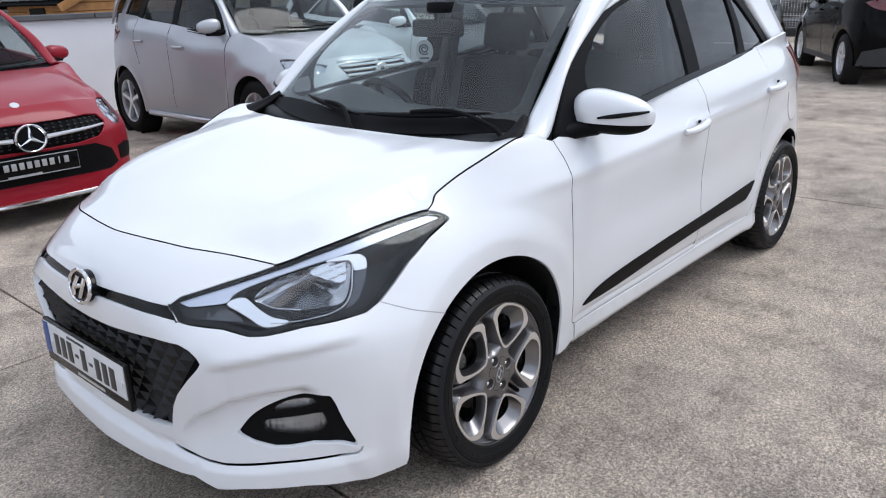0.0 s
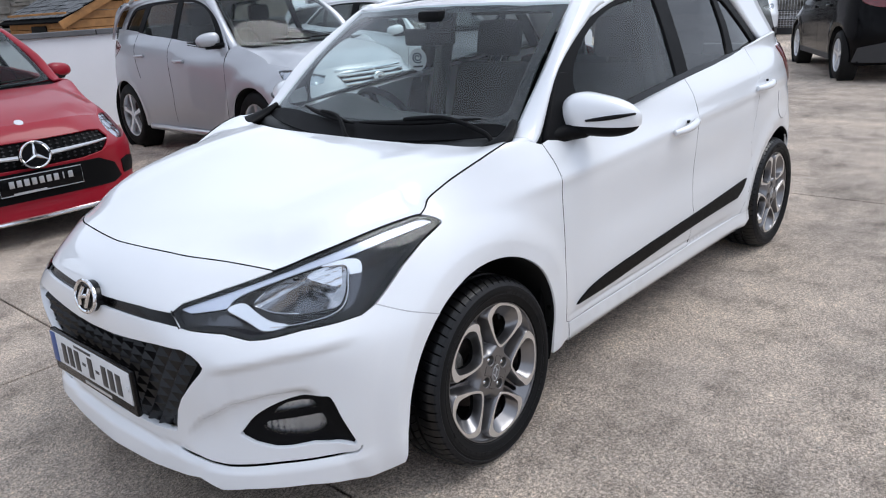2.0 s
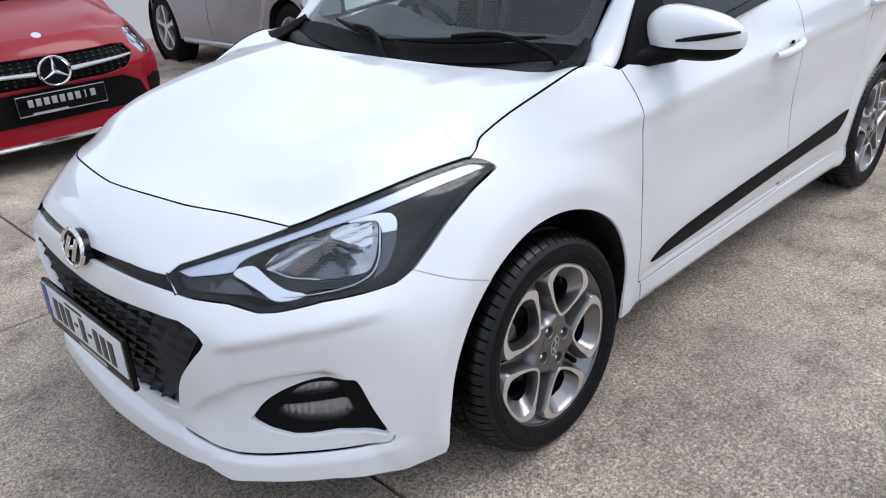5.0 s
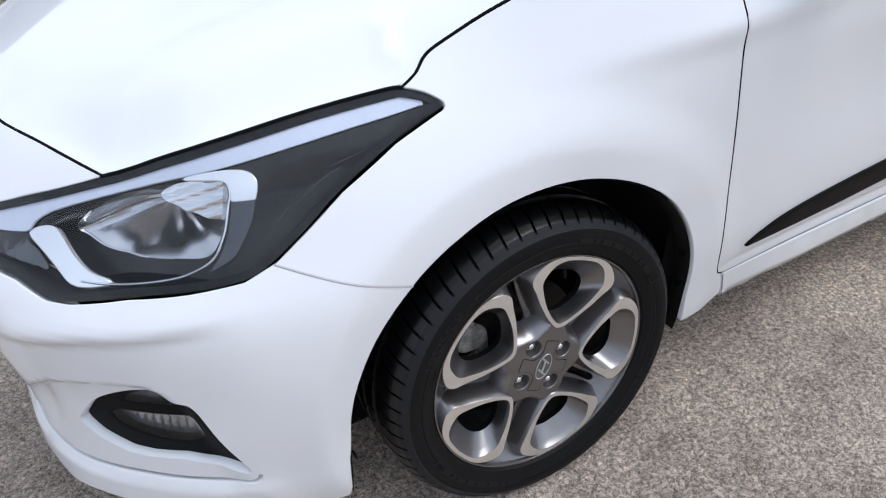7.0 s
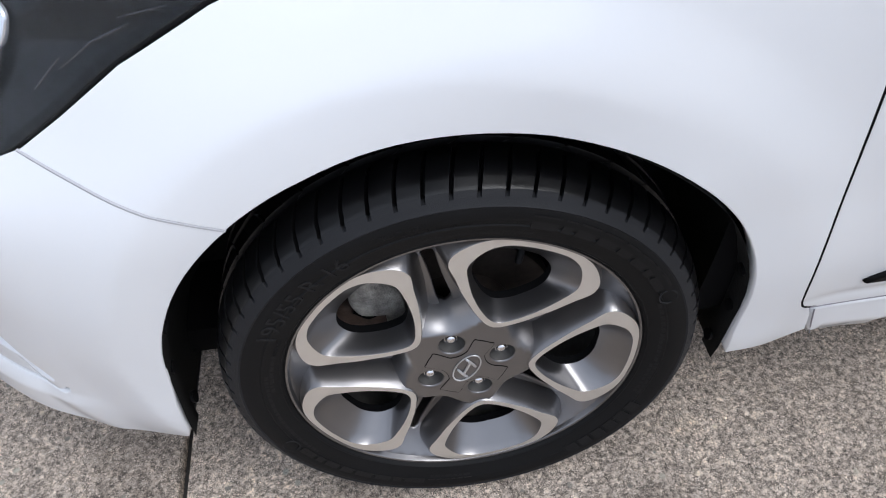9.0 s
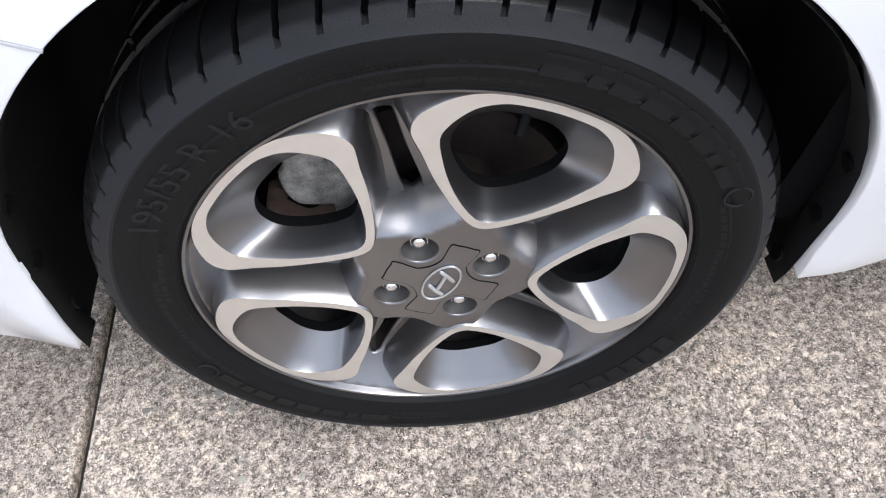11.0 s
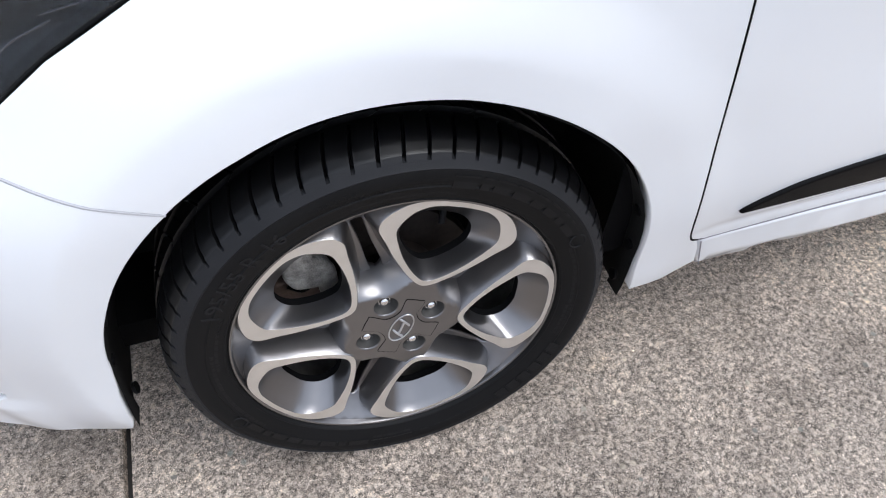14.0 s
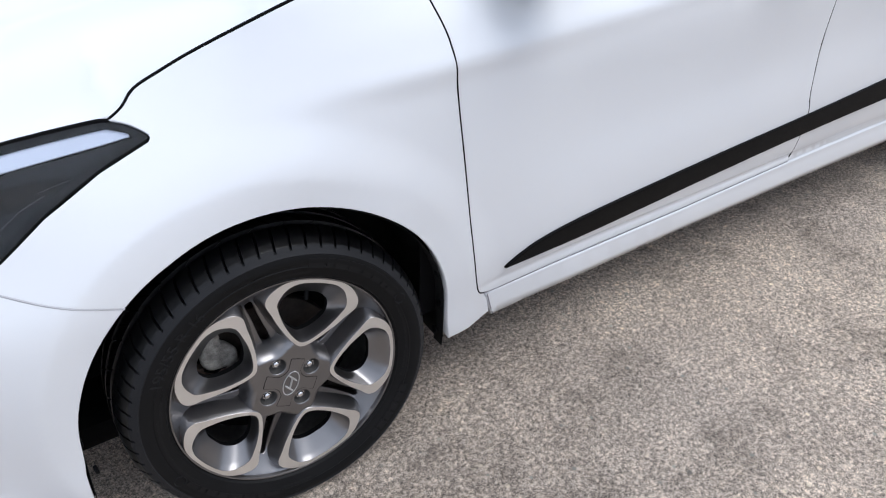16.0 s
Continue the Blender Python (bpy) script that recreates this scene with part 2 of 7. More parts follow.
TINTED = pane("tinted_side_glass", (0.16, 0.17, 0.17), 1.7)
CLEAR = pane("lamp_glass", (0.90, 0.92, 0.94), 1.45)
SATIN = worn("satin_silver_trim", (0.66, 0.67, 0.69), metal=0.85, amount=0.06, scale=20.0, rough=(0.25, 0.35))
LAMP_DARK = material("lamp_housing_black", (0.004, 0.004, 0.005), 0.3, spec=0.15)
RED_LAMP = material("red_lamp_plastic", (0.13, 0.008, 0.012), 0.12, coat=1.0)
AMBER = material("amber_lens", (0.5, 0.42, 0.36), 0.2, coat=1.0)
FABRIC = worn("seat_fabric", (0.012, 0.0125, 0.013), amount=0.25, scale=20.0, fine=500.0, bump=0.08, rough=(0.85, 0.95))
DASH = worn("dashboard_plastic", (0.028, 0.030, 0.031), amount=0.15, scale=15.0, fine=600.0, bump=0.1, rough=(0.6, 0.75))
PLATE = worn("plate_white", (0.66, 0.67, 0.68), amount=0.05, scale=20.0, rough=(0.3, 0.4))
PLATE_BLUE = material("plate_blue", (0.02, 0.07, 0.25), 0.35)
INK = material("plate_ink", (0.02, 0.02, 0.022), 0.4)

# ---- building tools ----
from mathutils.geometry import delaunay_2d_cdt


def link_mesh(name, verts, faces, mat, parent=None, label="", normals=None, smooth=True):
    me = bpy.data.meshes.new(name)
    me.from_pydata([tuple(v) for v in verts], [], [tuple(f) for f in faces])
    for mt in (mat if isinstance(mat, (list, tuple)) else [mat]):
        me.materials.append(mt)
    me.polygons.foreach_set("use_smooth", [smooth] * len(me.polygons))
    me.update()
    if normals is not None:
        me.normals_split_custom_set_from_vertices([tuple(n) for n in normals])
    ob = new(name, me)
    ob.parent = parent
    if label:
        ob["label"] = label
    return ob


def part(name, bm, mat, parent=None, label="", smooth=True):
    """Links a bmesh as one mesh object under a thing or a part."""
    me = bpy.data.meshes.new(name)
    bmesh.ops.recalc_face_normals(bm, faces=bm.faces)
    bm.to_mesh(me)
    bm.free()
    me.materials.append(mat)
    me.polygons.foreach_set("use_smooth", [smooth] * len(me.polygons))
    if smooth:
        me.set_sharp_from_angle(angle=radians(38))
    ob = new(name, me)
    ob.parent = parent
    if label:
        ob["label"] = label
    return ob


def thing(name, label, category, at=None, group="", kind=""):
    ob = new(name)
    ob.empty_display_size = 0.2
    if at is not None:
        ob.matrix_basis = at
    return tagged(ob, label, category, group, kind)


def spline(pts, n=6):
    """A smooth run through the points, n steps between each two."""
    out, k = [], len(pts)
    for i in range(k - 1):
        p0, p1, p2, p3 = pts[max(i - 1, 0)], pts[i], pts[i + 1], pts[min(i + 2, k - 1)]
        for j in range(n):
            u = j / n
            out.append(tuple(0.5 * (2 * b + (c - a) * u + (2 * a - 5 * b + 4 * c - d) * u * u + (3 * b - a - 3 * c + d) * u ** 3)
                             for a, b, c, d in zip(p0, p1, p2, p3)))
    return out + [tuple(pts[-1])]


def ring_of(pts, n=6):
    """A smooth closed loop through the points."""
    m = len(pts)
    ext = [pts[-1], *pts, pts[0], pts[1]]
    out = []
    for i in range(1, m + 1):
        out += spline(ext[i - 1:i + 3], n)[n:2 * n]
    return out


def chain(*runs):
    """Joins runs of points end to end into one closed loop, without doubles."""
    out = []
    for r in runs:
        for p in r:
            if not out or math.dist(out[-1], p) > 1e-4:
                out.append(tuple(p))
    if math.dist(out[0], out[-1]) < 1e-4:
        out.pop()
    return out


def dense(loop, step):
    out = []
    for a, b in zip(loop, loop[1:] + loop[:1]):
        k = max(1, int(math.dist(a, b) / step))
        out += [tuple(p + (q - p) * j / k for p, q in zip(a, b)) for j in range(k)]
    return out


def area(loop):
    return 0.5 * sum(a[0] * b[1] - b[0] * a[1] for a, b in zip(loop, loop[1:] + loop[:1]))


def shifted(loop, d):
    """The loop moved by d to its own inside (d > 0), for loops that run counter-clockwise."""
    a = np.array(loop)
    e = np.roll(a, -1, 0) - a
    e /= np.maximum(np.linalg.norm(e, axis=1, keepdims=True), 1e-9)
    nrm = np.stack([-e[:, 1], e[:, 0]], 1)
    m = nrm + np.roll(nrm, 1, 0)
    m /= np.maximum(np.linalg.norm(m, axis=1, keepdims=True), 0.35)
    return [tuple(p) for p in a + m * d]


def inside(pts, loops):
    res = np.zeros(len(pts), bool)
    x, y = pts[:, 0], pts[:, 1]
    for lp in loops:
        a = np.array(lp)
        b = np.roll(a, -1, 0)
        for (x0, y0), (x1, y1) in zip(a, b):
            if y0 != y1:
                res ^= ((y0 > y) != (y1 > y)) & (x < (x1 - x0) * (y - y0) / (y1 - y0) + x0)
    return res


def sheet(loops, fn, step=0.03, thick=0.012, gap=0.0, edge=0.0012, lift=0.0, flip=1.0):
    """A formed sheet: the flat outline loops[0] with the holes loops[1:], bent onto the surface fn, with rolled edges of some depth.
    Gives vertices, faces and normals."""
    clean = []
    for i, lp in enumerate(loops):
        lp = list(lp)
        if (area(lp) > 0) != (i == 0):
            lp.reverse()
        lp = dense(lp, step * 0.6)
        clean.append(shifted(lp, gap) if gap else lp)
    flat = [p for lp in clean for p in lp]
    edges, k = [], 0
    for lp in clean:
        edges += [(k + j, k + (j + 1) % len(lp)) for j in range(len(lp))]
        k += len(lp)
    border = np.array(flat)
    lo, hi = border.min(0), border.max(0)
    gx, gy = np.meshgrid(np.arange(lo[0] + step / 2, hi[0], step), np.arange(lo[1] + step / 2, hi[1], step))
    gx[1::2] += step * 0.5
    g = np.stack([gx.ravel(), gy.ravel()], 1)
    if len(g):
        g = g[inside(g, clean)]
    if len(g):
        near = np.array([np.min(np.sum((border - q) ** 2, axis=1)) for q in g])
        g = g[near > (0.45 * step) ** 2]
    co, _, fc, _, _, _ = delaunay_2d_cdt([Vector(p) for p in flat] + [Vector(p) for p in g], edges, [], 0, 1e-6)
    co = np.array([tuple(c) for c in co])
    fc = np.array([tuple(f) for f in fc])
    fc = fc[inside(co[fc].mean(1), clean)]
    h = 4e-3 if step > 0.009 else 1.5e-3

    def bent(a, b):
        p = np.array(fn(a, b))
        n = np.cross(np.array(fn(a + h, b)) - np.array(fn(a - h, b)), np.array(fn(a, b + h)) - np.array(fn(a, b - h)))
        n *= flip / max(np.linalg.norm(n), 1e-12)
        return p + n * lift, n
    vs, ns = [], []
    for a, b in co:
        p, n = bent(a, b)
        vs.append(p)
        ns.append(n)
    faces = [tuple(f) if flip > 0 else tuple(reversed(f)) for f in fc]
    if thick:
        for lp in clean:
            m = len(lp)
            out = shifted(lp, -edge)
            start = len(vs)
            at = [int(np.argmin(np.sum((co - np.array(p)) ** 2, axis=1))) for p in lp]
            for depth in (edge, thick):
                for (p, q) in zip(lp, out):
                    base, n = bent(*q)
                    o = base - bent(*p)[0]
                    o /= max(np.linalg.norm(o), 1e-9)
                    vs.append(base - n * depth)
                    ns.append((n + o) / np.linalg.norm(n + o) if depth == edge else o)
            for j in range(m):
                j2 = (j + 1) % m
                q1 = (at[j], start + j, start + j2, at[j2])
                q2 = (start + j, start + m + j, start + m + j2, start + j2)
                for q in (q1, q2):
                    faces.append(q if flip > 0 else tuple(reversed(q)))
    return vs, faces, ns


def panel(name, loops, fn, mat, parent, label="", both=False, **kw):
    """One formed panel as an object; both: also its mirror image on the car's other side."""
    vs, fs, ns = sheet(loops, fn, **kw)
    ob = link_mesh(name, vs, fs, mat, parent, label, ns)
    if both:
        link_mesh(name, [(x, -y, z) for x, y, z in vs], [tuple(reversed(f)) for f in fs], mat, parent, label, [(x, -y, z) for x, y, z in ns])
    return ob


def tube_bm(path, radius, sides=10, closed=False, bm=None):
    """A round bar along a path; radius may be a list."""
    bm = bm or bmesh.new()
    pts = [Vector(p) for p in path]
    n = len(pts)
    rings = []
    up = Vector((0.12, 0.31, 0.94))
    for i, p in enumerate(pts):
        d = (pts[(i + 1) % n] - pts[i - 1]) if closed else (pts[min(i + 1, n - 1)] - pts[max(i - 1, 0)])
        d.normalize()
        a = d.cross(up)
        a.normalize()
        b = a.cross(d)
        r = radius[i] if isinstance(radius, (list, tuple)) else radius
        rings.append([bm.verts.new(p + (a * math.cos(2 * math.pi * k / sides) + b * math.sin(2 * math.pi * k / sides)) * r) for k in range(sides)])
    for i in range(n if closed else n - 1):
        r0, r1 = rings[i], rings[(i + 1) % n]
        for k in range(sides):
            bm.faces.new((r0[k], r0[(k + 1) % sides], r1[(k + 1) % sides], r1[k]))
    if not closed:
        bm.faces.new(list(reversed(rings[0])))
        bm.faces.new(rings[-1])
    return bm


def block_bm(size, at=(0, 0, 0), bevel=0.01, segments=2, bm=None, turn=None):
    """A block with rounded edges."""
    b2 = bmesh.new()
    bmesh.ops.create_cube(b2, size=1.0)
    bmesh.ops.scale(b2, vec=size, verts=b2.verts)
    if bevel:
        bmesh.ops.bevel(b2, geom=list(b2.edges), offset=min(bevel, min(size) * 0.45), segments=segments, affect="EDGES", profile=0.6)
    m = Matrix.Translation(at) @ (turn or Matrix())
    bmesh.ops.transform(b2, matrix=m, verts=b2.verts)
    if bm is None:
        return b2
    me = bpy.data.meshes.new("tmp")
    b2.to_mesh(me)
    b2.free()
    bm.from_mesh(me)
    bpy.data.meshes.remove(me)
    return bm


def lathe(name, profile, mat, parent=None, label="", n=96, close=False):
    """A turned body round the local z axis; profile: radius and height."""
    vs, fs, k = [], [], len(profile)
    for i in range(n):
        c, s_ = math.cos(2 * math.pi * i / n), math.sin(2 * math.pi * i / n)
        vs += [(r * c, r * s_, w) for r, w in profile]
    for i in range(n):
        a, b = i * k, (i + 1) % n * k
        for j in range(k if close else k - 1):
            j2 = (j + 1) % k
            fs.append((a + j, b + j, b + j2, a + j2))
    ob = link_mesh(name, vs, fs, mat, parent, label)
    ob.data.set_sharp_from_angle(angle=radians(40))
    return ob


def strip(name, a, b, mat, parent, label="", thick=0.0, bow=0.0, cols=6, flip=False, crown=None):
    """A ruled surface between two runs of equally many points, with some depth."""
    n = len(a)
    vs, fs = [], []
    for i, (p, q) in enumerate(zip(a, b)):
        p, q = Vector(p), Vector(q)
        ease = min(1.0, i / n * 3.0)
        for j in range(cols + 1):
            u = j / cols
            vs.append(p.lerp(q, u) + (crown(u) * ease if crown else Vector((0, 0, 0))))
    for i in range(n - 1):
        for j in range(cols):
            f = (i * (cols + 1) + j, i * (cols + 1) + j + 1, (i + 1) * (cols + 1) + j + 1, (i + 1) * (cols + 1) + j)
            fs.append(tuple(reversed(f)) if flip else f)
    ob = link_mesh(name, vs, fs, mat, parent, label)
    if thick:
        sol = ob.modifiers.new("depth", "SOLIDIFY")
        sol.thickness, sol.offset = thick, -1
    return ob

# ---- ground: a yard of concrete slabs with dark joints ----
ground = link_mesh("ground", [(-300, -300, -0.02), (300, -300, -0.02), (300, 300, -0.02), (-300, 300, -0.02)], [(0, 1, 2, 3)], JOINT)
tagged(ground, "dark bed under the pale concrete slabs of a car yard", "ground", kind="structure")

# ---- shape of the car's skin ----
def hermite(ks, vs, k):
    """Smooth curve through the values vs at the increasing keys ks."""
    n = len(ks)
    i = 0
    while i < n - 2 and k > ks[i + 1]:
        i += 1
    h = ks[i + 1] - ks[i]
    u = min(max((k - ks[i]) / h, -0.3), 1.3)

    def slope(j):
        if j == 0:
            return (vs[1] - vs[0]) / (ks[1] - ks[0])
        if j == n - 1:
            return (vs[-1] - vs[-2]) / (ks[-1] - ks[-2])
        a, b = (vs[j] - vs[j - 1]) / (ks[j] - ks[j - 1]), (vs[j + 1] - vs[j]) / (ks[j + 1] - ks[j])
        ha, hb = ks[j] - ks[j - 1], ks[j + 1] - ks[j]
        m = (a * hb + b * ha) / (ha + hb)
        return 0.0 if a * b < 0 and abs(m) < 0.02 else m
    a, b = slope(i) * h, slope(i + 1) * h
    return ((2 * u ** 3 - 3 * u ** 2 + 1) * vs[i] + (u ** 3 - 2 * u ** 2 + u) * a
            + (-2 * u ** 3 + 3 * u ** 2) * vs[i + 1] + (u ** 3 - u ** 2) * b)


# plan of the body at bumper height: x and y along s, the length round it from the middle of the nose
PLAN_X = [0.858, 0.848, 0.828, 0.795, 0.725, 0.625, 0.53, 0.42, 0.25, 0.0, -0.45, -1.2, -2.0, -2.57, -2.88, -3.06, -3.16, -3.19]
PLAN_Y = [0.0, 0.2, 0.36, 0.472, 0.61, 0.725, 0.778, 0.808, 0.828, 0.836, 0.838, 0.842, 0.838, 0.826, 0.775, 0.68, 0.44, 0.0]
PLAN_S = [0.0]
for i in range(1, 18):
    PLAN_S.append(PLAN_S[-1] + ((PLAN_X[i] - PLAN_X[i - 1]) ** 2 + (PLAN_Y[i] - PLAN_Y[i - 1]) ** 2) ** 0.5)
# how far the skin lies inside that plan at each height, for stations along s
HEIGHTS = [0.12, 0.2, 0.3, 0.4, 0.5, 0.6, 0.67, 0.74, 0.8, 0.85, 0.9, 0.95, 1.0, 1.05, 1.1]
INSETS = {
    0.00: [-0.004, -0.002, 0.014, 0.018, 0.008, 0.000, 0.012, 0.045, 0.11, 0.20, 0.32, 0.44, 0.56, 0.68, 0.8],
    0.20: [-0.006, -0.004, 0.010, 0.010, 0.000, -0.006, 0.010, 0.050, 0.12, 0.21, 0.33, 0.45, 0.57, 0.69, 0.8],
    0.36: [-0.014, -0.012, -0.004, -0.006, -0.014, -0.014, 0.006, 0.060, 0.13, 0.22, 0.34, 0.46, 0.58, 0.70, 0.8],
    0.48: [-0.036, -0.034, -0.020, -0.024, -0.036, -0.028, 0.024, 0.095, 0.16, 0.25, 0.36, 0.48, 0.6, 0.7, 0.8],
    0.60: [-0.022, -0.018, -0.010, -0.014, -0.020, -0.012, 0.046, 0.110, 0.172, 0.25, 0.35, 0.46, 0.57, 0.67, 0.77],
    0.72: [0.004, 0.006, 0.010, 0.006, 0.000, 0.006, 0.060, 0.125, 0.185, 0.25, 0.34, 0.44, 0.54, 0.64, 0.74],
    0.99: [0.03, 0.012, 0.006, 0.0, 0.0, 0.018, 0.058, 0.095, 0.14, 0.20, 0.28, 0.36, 0.44, 0.52, 0.6],
    1.20: [0.03, 0.01, 0.005, 0.002, 0.0, 0.005, 0.026, 0.06, 0.102, 0.152, 0.21, 0.28, 0.36, 0.44, 0.52],
    1.50: [0.04, 0.025, 0.012, 0.005, 0.002, 0.0, 0.006, 0.018, 0.037, 0.06, 0.085, 0.11, 0.135, 0.24, 0.32],
    1.72: [0.06, 0.035, 0.025, 0.014, 0.008, 0.0, 0.0, 0.003, 0.007, 0.013, 0.03, 0.06, 0.09, 0.15, 0.2],
    2.10: [0.075, 0.05, 0.03, 0.014, 0.008, 0.004, 0.0, 0.0, 0.0, 0.006, 0.028, 0.062, 0.085, 0.11, 0.13],
    3.00: [0.075, 0.05, 0.03, 0.016, 0.01, 0.006, 0.002, 0.0, 0.0, 0.0, 0.004, 0.012, 0.03, 0.06, 0.09],
    3.90: [0.06, 0.03, 0.015, 0.008, 0.004, 0.002, 0.0, 0.0, 0.0, 0.0, 0.004, 0.01, 0.02, 0.045, 0.08],
    4.60: [0.06, 0.03, 0.02, 0.01, 0.0, 0.0, 0.005, 0.012, 0.025, 0.04, 0.055, 0.07, 0.085, 0.105, 0.13],
    5.40: [0.05, 0.02, 0.0, 0.0, 0.0, 0.0, 0.03, 0.06, 0.08, 0.1, 0.12, 0.14, 0.17, 0.2, 0.23],
}
STATIONS = sorted(INSETS)


def blurred(a, width, axis):
    """The array evened out along one axis."""
    k = np.exp(-0.5 * (np.arange(-3 * width, 3 * width + 1) / width) ** 2)
    k /= k.sum()
    pad = [(3 * width, 3 * width) if i == axis else (0, 0) for i in range(a.ndim)]
    b = np.pad(a, pad, mode="reflect", reflect_type="odd")
    return np.apply_along_axis(lambda v: np.convolve(v, k, mode="valid"), axis, b)


DS, DZ, Z0 = 0.02, 0.01, 0.06
S_N, Z_N = int(PLAN_S[-1] / DS) + 3, int((1.20 - Z0) / DZ) + 1
plan_x = np.array([hermite(PLAN_S, PLAN_X, i * DS) for i in range(S_N)])
plan_y = np.array([hermite(PLAN_S, PLAN_Y, i * DS) for i in range(S_N)])
both_x, both_y = np.concatenate([plan_x[:0:-1], plan_x]), np.concatenate([-plan_y[:0:-1], plan_y])
plan_x, plan_y = blurred(both_x, 2, 0)[S_N - 1:], blurred(both_y, 2, 0)[S_N - 1:]
slope_x, slope_y = np.gradient(plan_x), np.gradient(plan_y)
slope_x[0], slope_y[0] = 0.0, DS
length = np.hypot(slope_x, slope_y)
out_x, out_y = slope_y / length, -slope_x / length
by_height = np.array([[hermite(HEIGHTS, INSETS[k], Z0 + j * DZ) for j in range(Z_N)] for k in STATIONS])
inset = np.array([[hermite(STATIONS, list(by_height[:, j]), i * DS) for j in range(Z_N)] for i in range(S_N)])
inset = np.concatenate([inset[:0:-1], inset])
inset = blurred(blurred(inset, 3, 0), 2, 1)[S_N - 1:]
GRID = [[(float(plan_x[i] - inset[i, j] * out_x[i]), float(plan_y[i] - inset[i, j] * out_y[i])) for j in range(Z_N)] for i in range(S_N)]


def weights(u):
    return (0.5 * (-u + 2 * u * u - u ** 3), 0.5 * (2 - 5 * u * u + 3 * u ** 3), 0.5 * (u + 4 * u * u - 3 * u ** 3), 0.5 * (u ** 3 - u * u))


def skin(s, z):
    """The point of the body's outer skin at s along the plan and at height z."""
    a, b = s / DS, (z - Z0) / DZ
    i, j = min(max(int(a), 0), S_N - 2), min(max(int(b), 1), Z_N - 3)
    wa, wb = weights(a - i), weights(b - j)
    x = y = 0.0
    for p in range(4):
        ii = i + p - 1
        m = -1.0 if ii < 0 else 1.0
        row = GRID[min(abs(ii), S_N - 1)]
        for q in range(4):
            g = row[j + q - 1]
            w = wa[p] * wb[q]
            x += w * g[0]
            y += w * m * g[1]
    return x, y, z


def body(s, z):
    """The skin on both sides of the middle line: s < 0 is the car's right side."""
    x, y, z = skin(abs(s), z)
    return x, (y if s >= 0 else -y), z


def hood_top(x, y):
    q = y * y
    return x, y, 0.9607 - 0.0997 * x - 0.1486 * x * x - 0.022 * q - 0.10 * max(0.0, x - 0.45) * q


def upper_side(x, z):
    """The side of the cabin above the belt line."""
    front = max(0.0, x + 0.95)
    rear = max(0.0, -1.9 - x)
    return x, 0.775 - 0.36 * (z - 1.03) - 0.16 * (z - 1.03) ** 2 - 0.10 * front ** 2 - 0.12 * rear ** 2, z

# ---- the white hatchback ----
car = thing("hatchback_car", "clean white five-door hatchback parked on pale concrete slabs", "car")

# outlines on the skin (s, z)
LAMP_TOP = [(0.384, 0.685), (0.41, 0.706), (0.523, 0.737), (0.672, 0.770), (0.86, 0.800), (1.075, 0.829), (1.235, 0.844), (1.262, 0.8435)]
LAMP_TAIL = [(1.262, 0.8435), (1.29, 0.835), (1.312, 0.820), (1.308, 0.812)]
LAMP_LOW = [(1.308, 0.812), (1.225, 0.783), (1.13, 0.738), (1.06, 0.694), (1.0, 0.660), (0.955, 0.646), (0.87, 0.642), (0.77, 0.640), (0.667, 0.628), (0.625, 0.628), (0.555, 0.643), (0.455, 0.648), (0.421, 0.652), (0.384, 0.685)]
HOOD_SEAM = [(0.0, 0.803), (0.14, 0.804), (0.273, 0.804), (0.40, 0.799), (0.496, 0.792), (0.59, 0.782), (0.672, 0.770)]
ARCH_X, ARCH_Z = 1.432, 0.322


def arch_radius(a):
    """The wheel opening is not quite round: wider toward the ground in front of the wheel."""
    return float(np.interp(a, [-20, 0, 30, 60, 90, 115, 140, 160, 180, 200], [0.362, 0.360, 0.356, 0.352, 0.347, 0.345, 0.353, 0.361, 0.373, 0.380]))


def arch_run(a0, a1, n=30, mid=ARCH_X):
    out = []
    for i in range(n + 1):
        a = a0 + (a1 - a0) * i / n
        out.append((mid + arch_radius(a) * math.cos(radians(a)), ARCH_Z + arch_radius(a) * math.sin(radians(a))))
    return out


SEAM_A = 180 - 48.0  # where the bumper's seam meets the arch
arch_seam = arch_run(SEAM_A, SEAM_A, 1)[0]
bumper_side = [arch_seam, (1.14, 0.606), (1.08, 0.628), (1.005, 0.662)]

# bumper with nose, one piece from side to side, down to the lip
LIP_TOP = [(0.0, 0.256), (0.12, 0.258), (0.237, 0.260), (0.360, 0.274), (0.425, 0.270), (0.476, 0.261), (0.524, 0.258), (0.666, 0.264), (0.8, 0.264), (0.886, 0.261)]
LIP_LOW = [(0.0, 0.184), (0.12, 0.187), (0.229, 0.191), (0.35, 0.206), (0.432, 0.216), (0.470, 0.202), (0.503, 0.191), (0.578, 0.199), (0.742, 0.196), (0.85, 0.180), (0.909, 0.167), (0.98, 0.164), (1.034, 0.168)]
half = chain(HOOD_SEAM, [(0.672, 0.770), (0.523, 0.737), (0.41, 0.706), (0.384, 0.685), (0.421, 0.652), (0.455, 0.648), (0.555, 0.643), (0.625, 0.628), (0.667, 0.628),
             (0.77, 0.640), (0.87, 0.642), (0.955, 0.646), (1.005, 0.662)], spline(bumper_side[::-1], 4), arch_run(SEAM_A, 180, 14), [(1.053, 0.285), (1.0485, 0.265), (1.0445, 0.225), (1.042, 0.190)],
             LIP_LOW[::-1])
whole = half + [(-s, z) for s, z in half[::-1]]
whole = chain(whole)
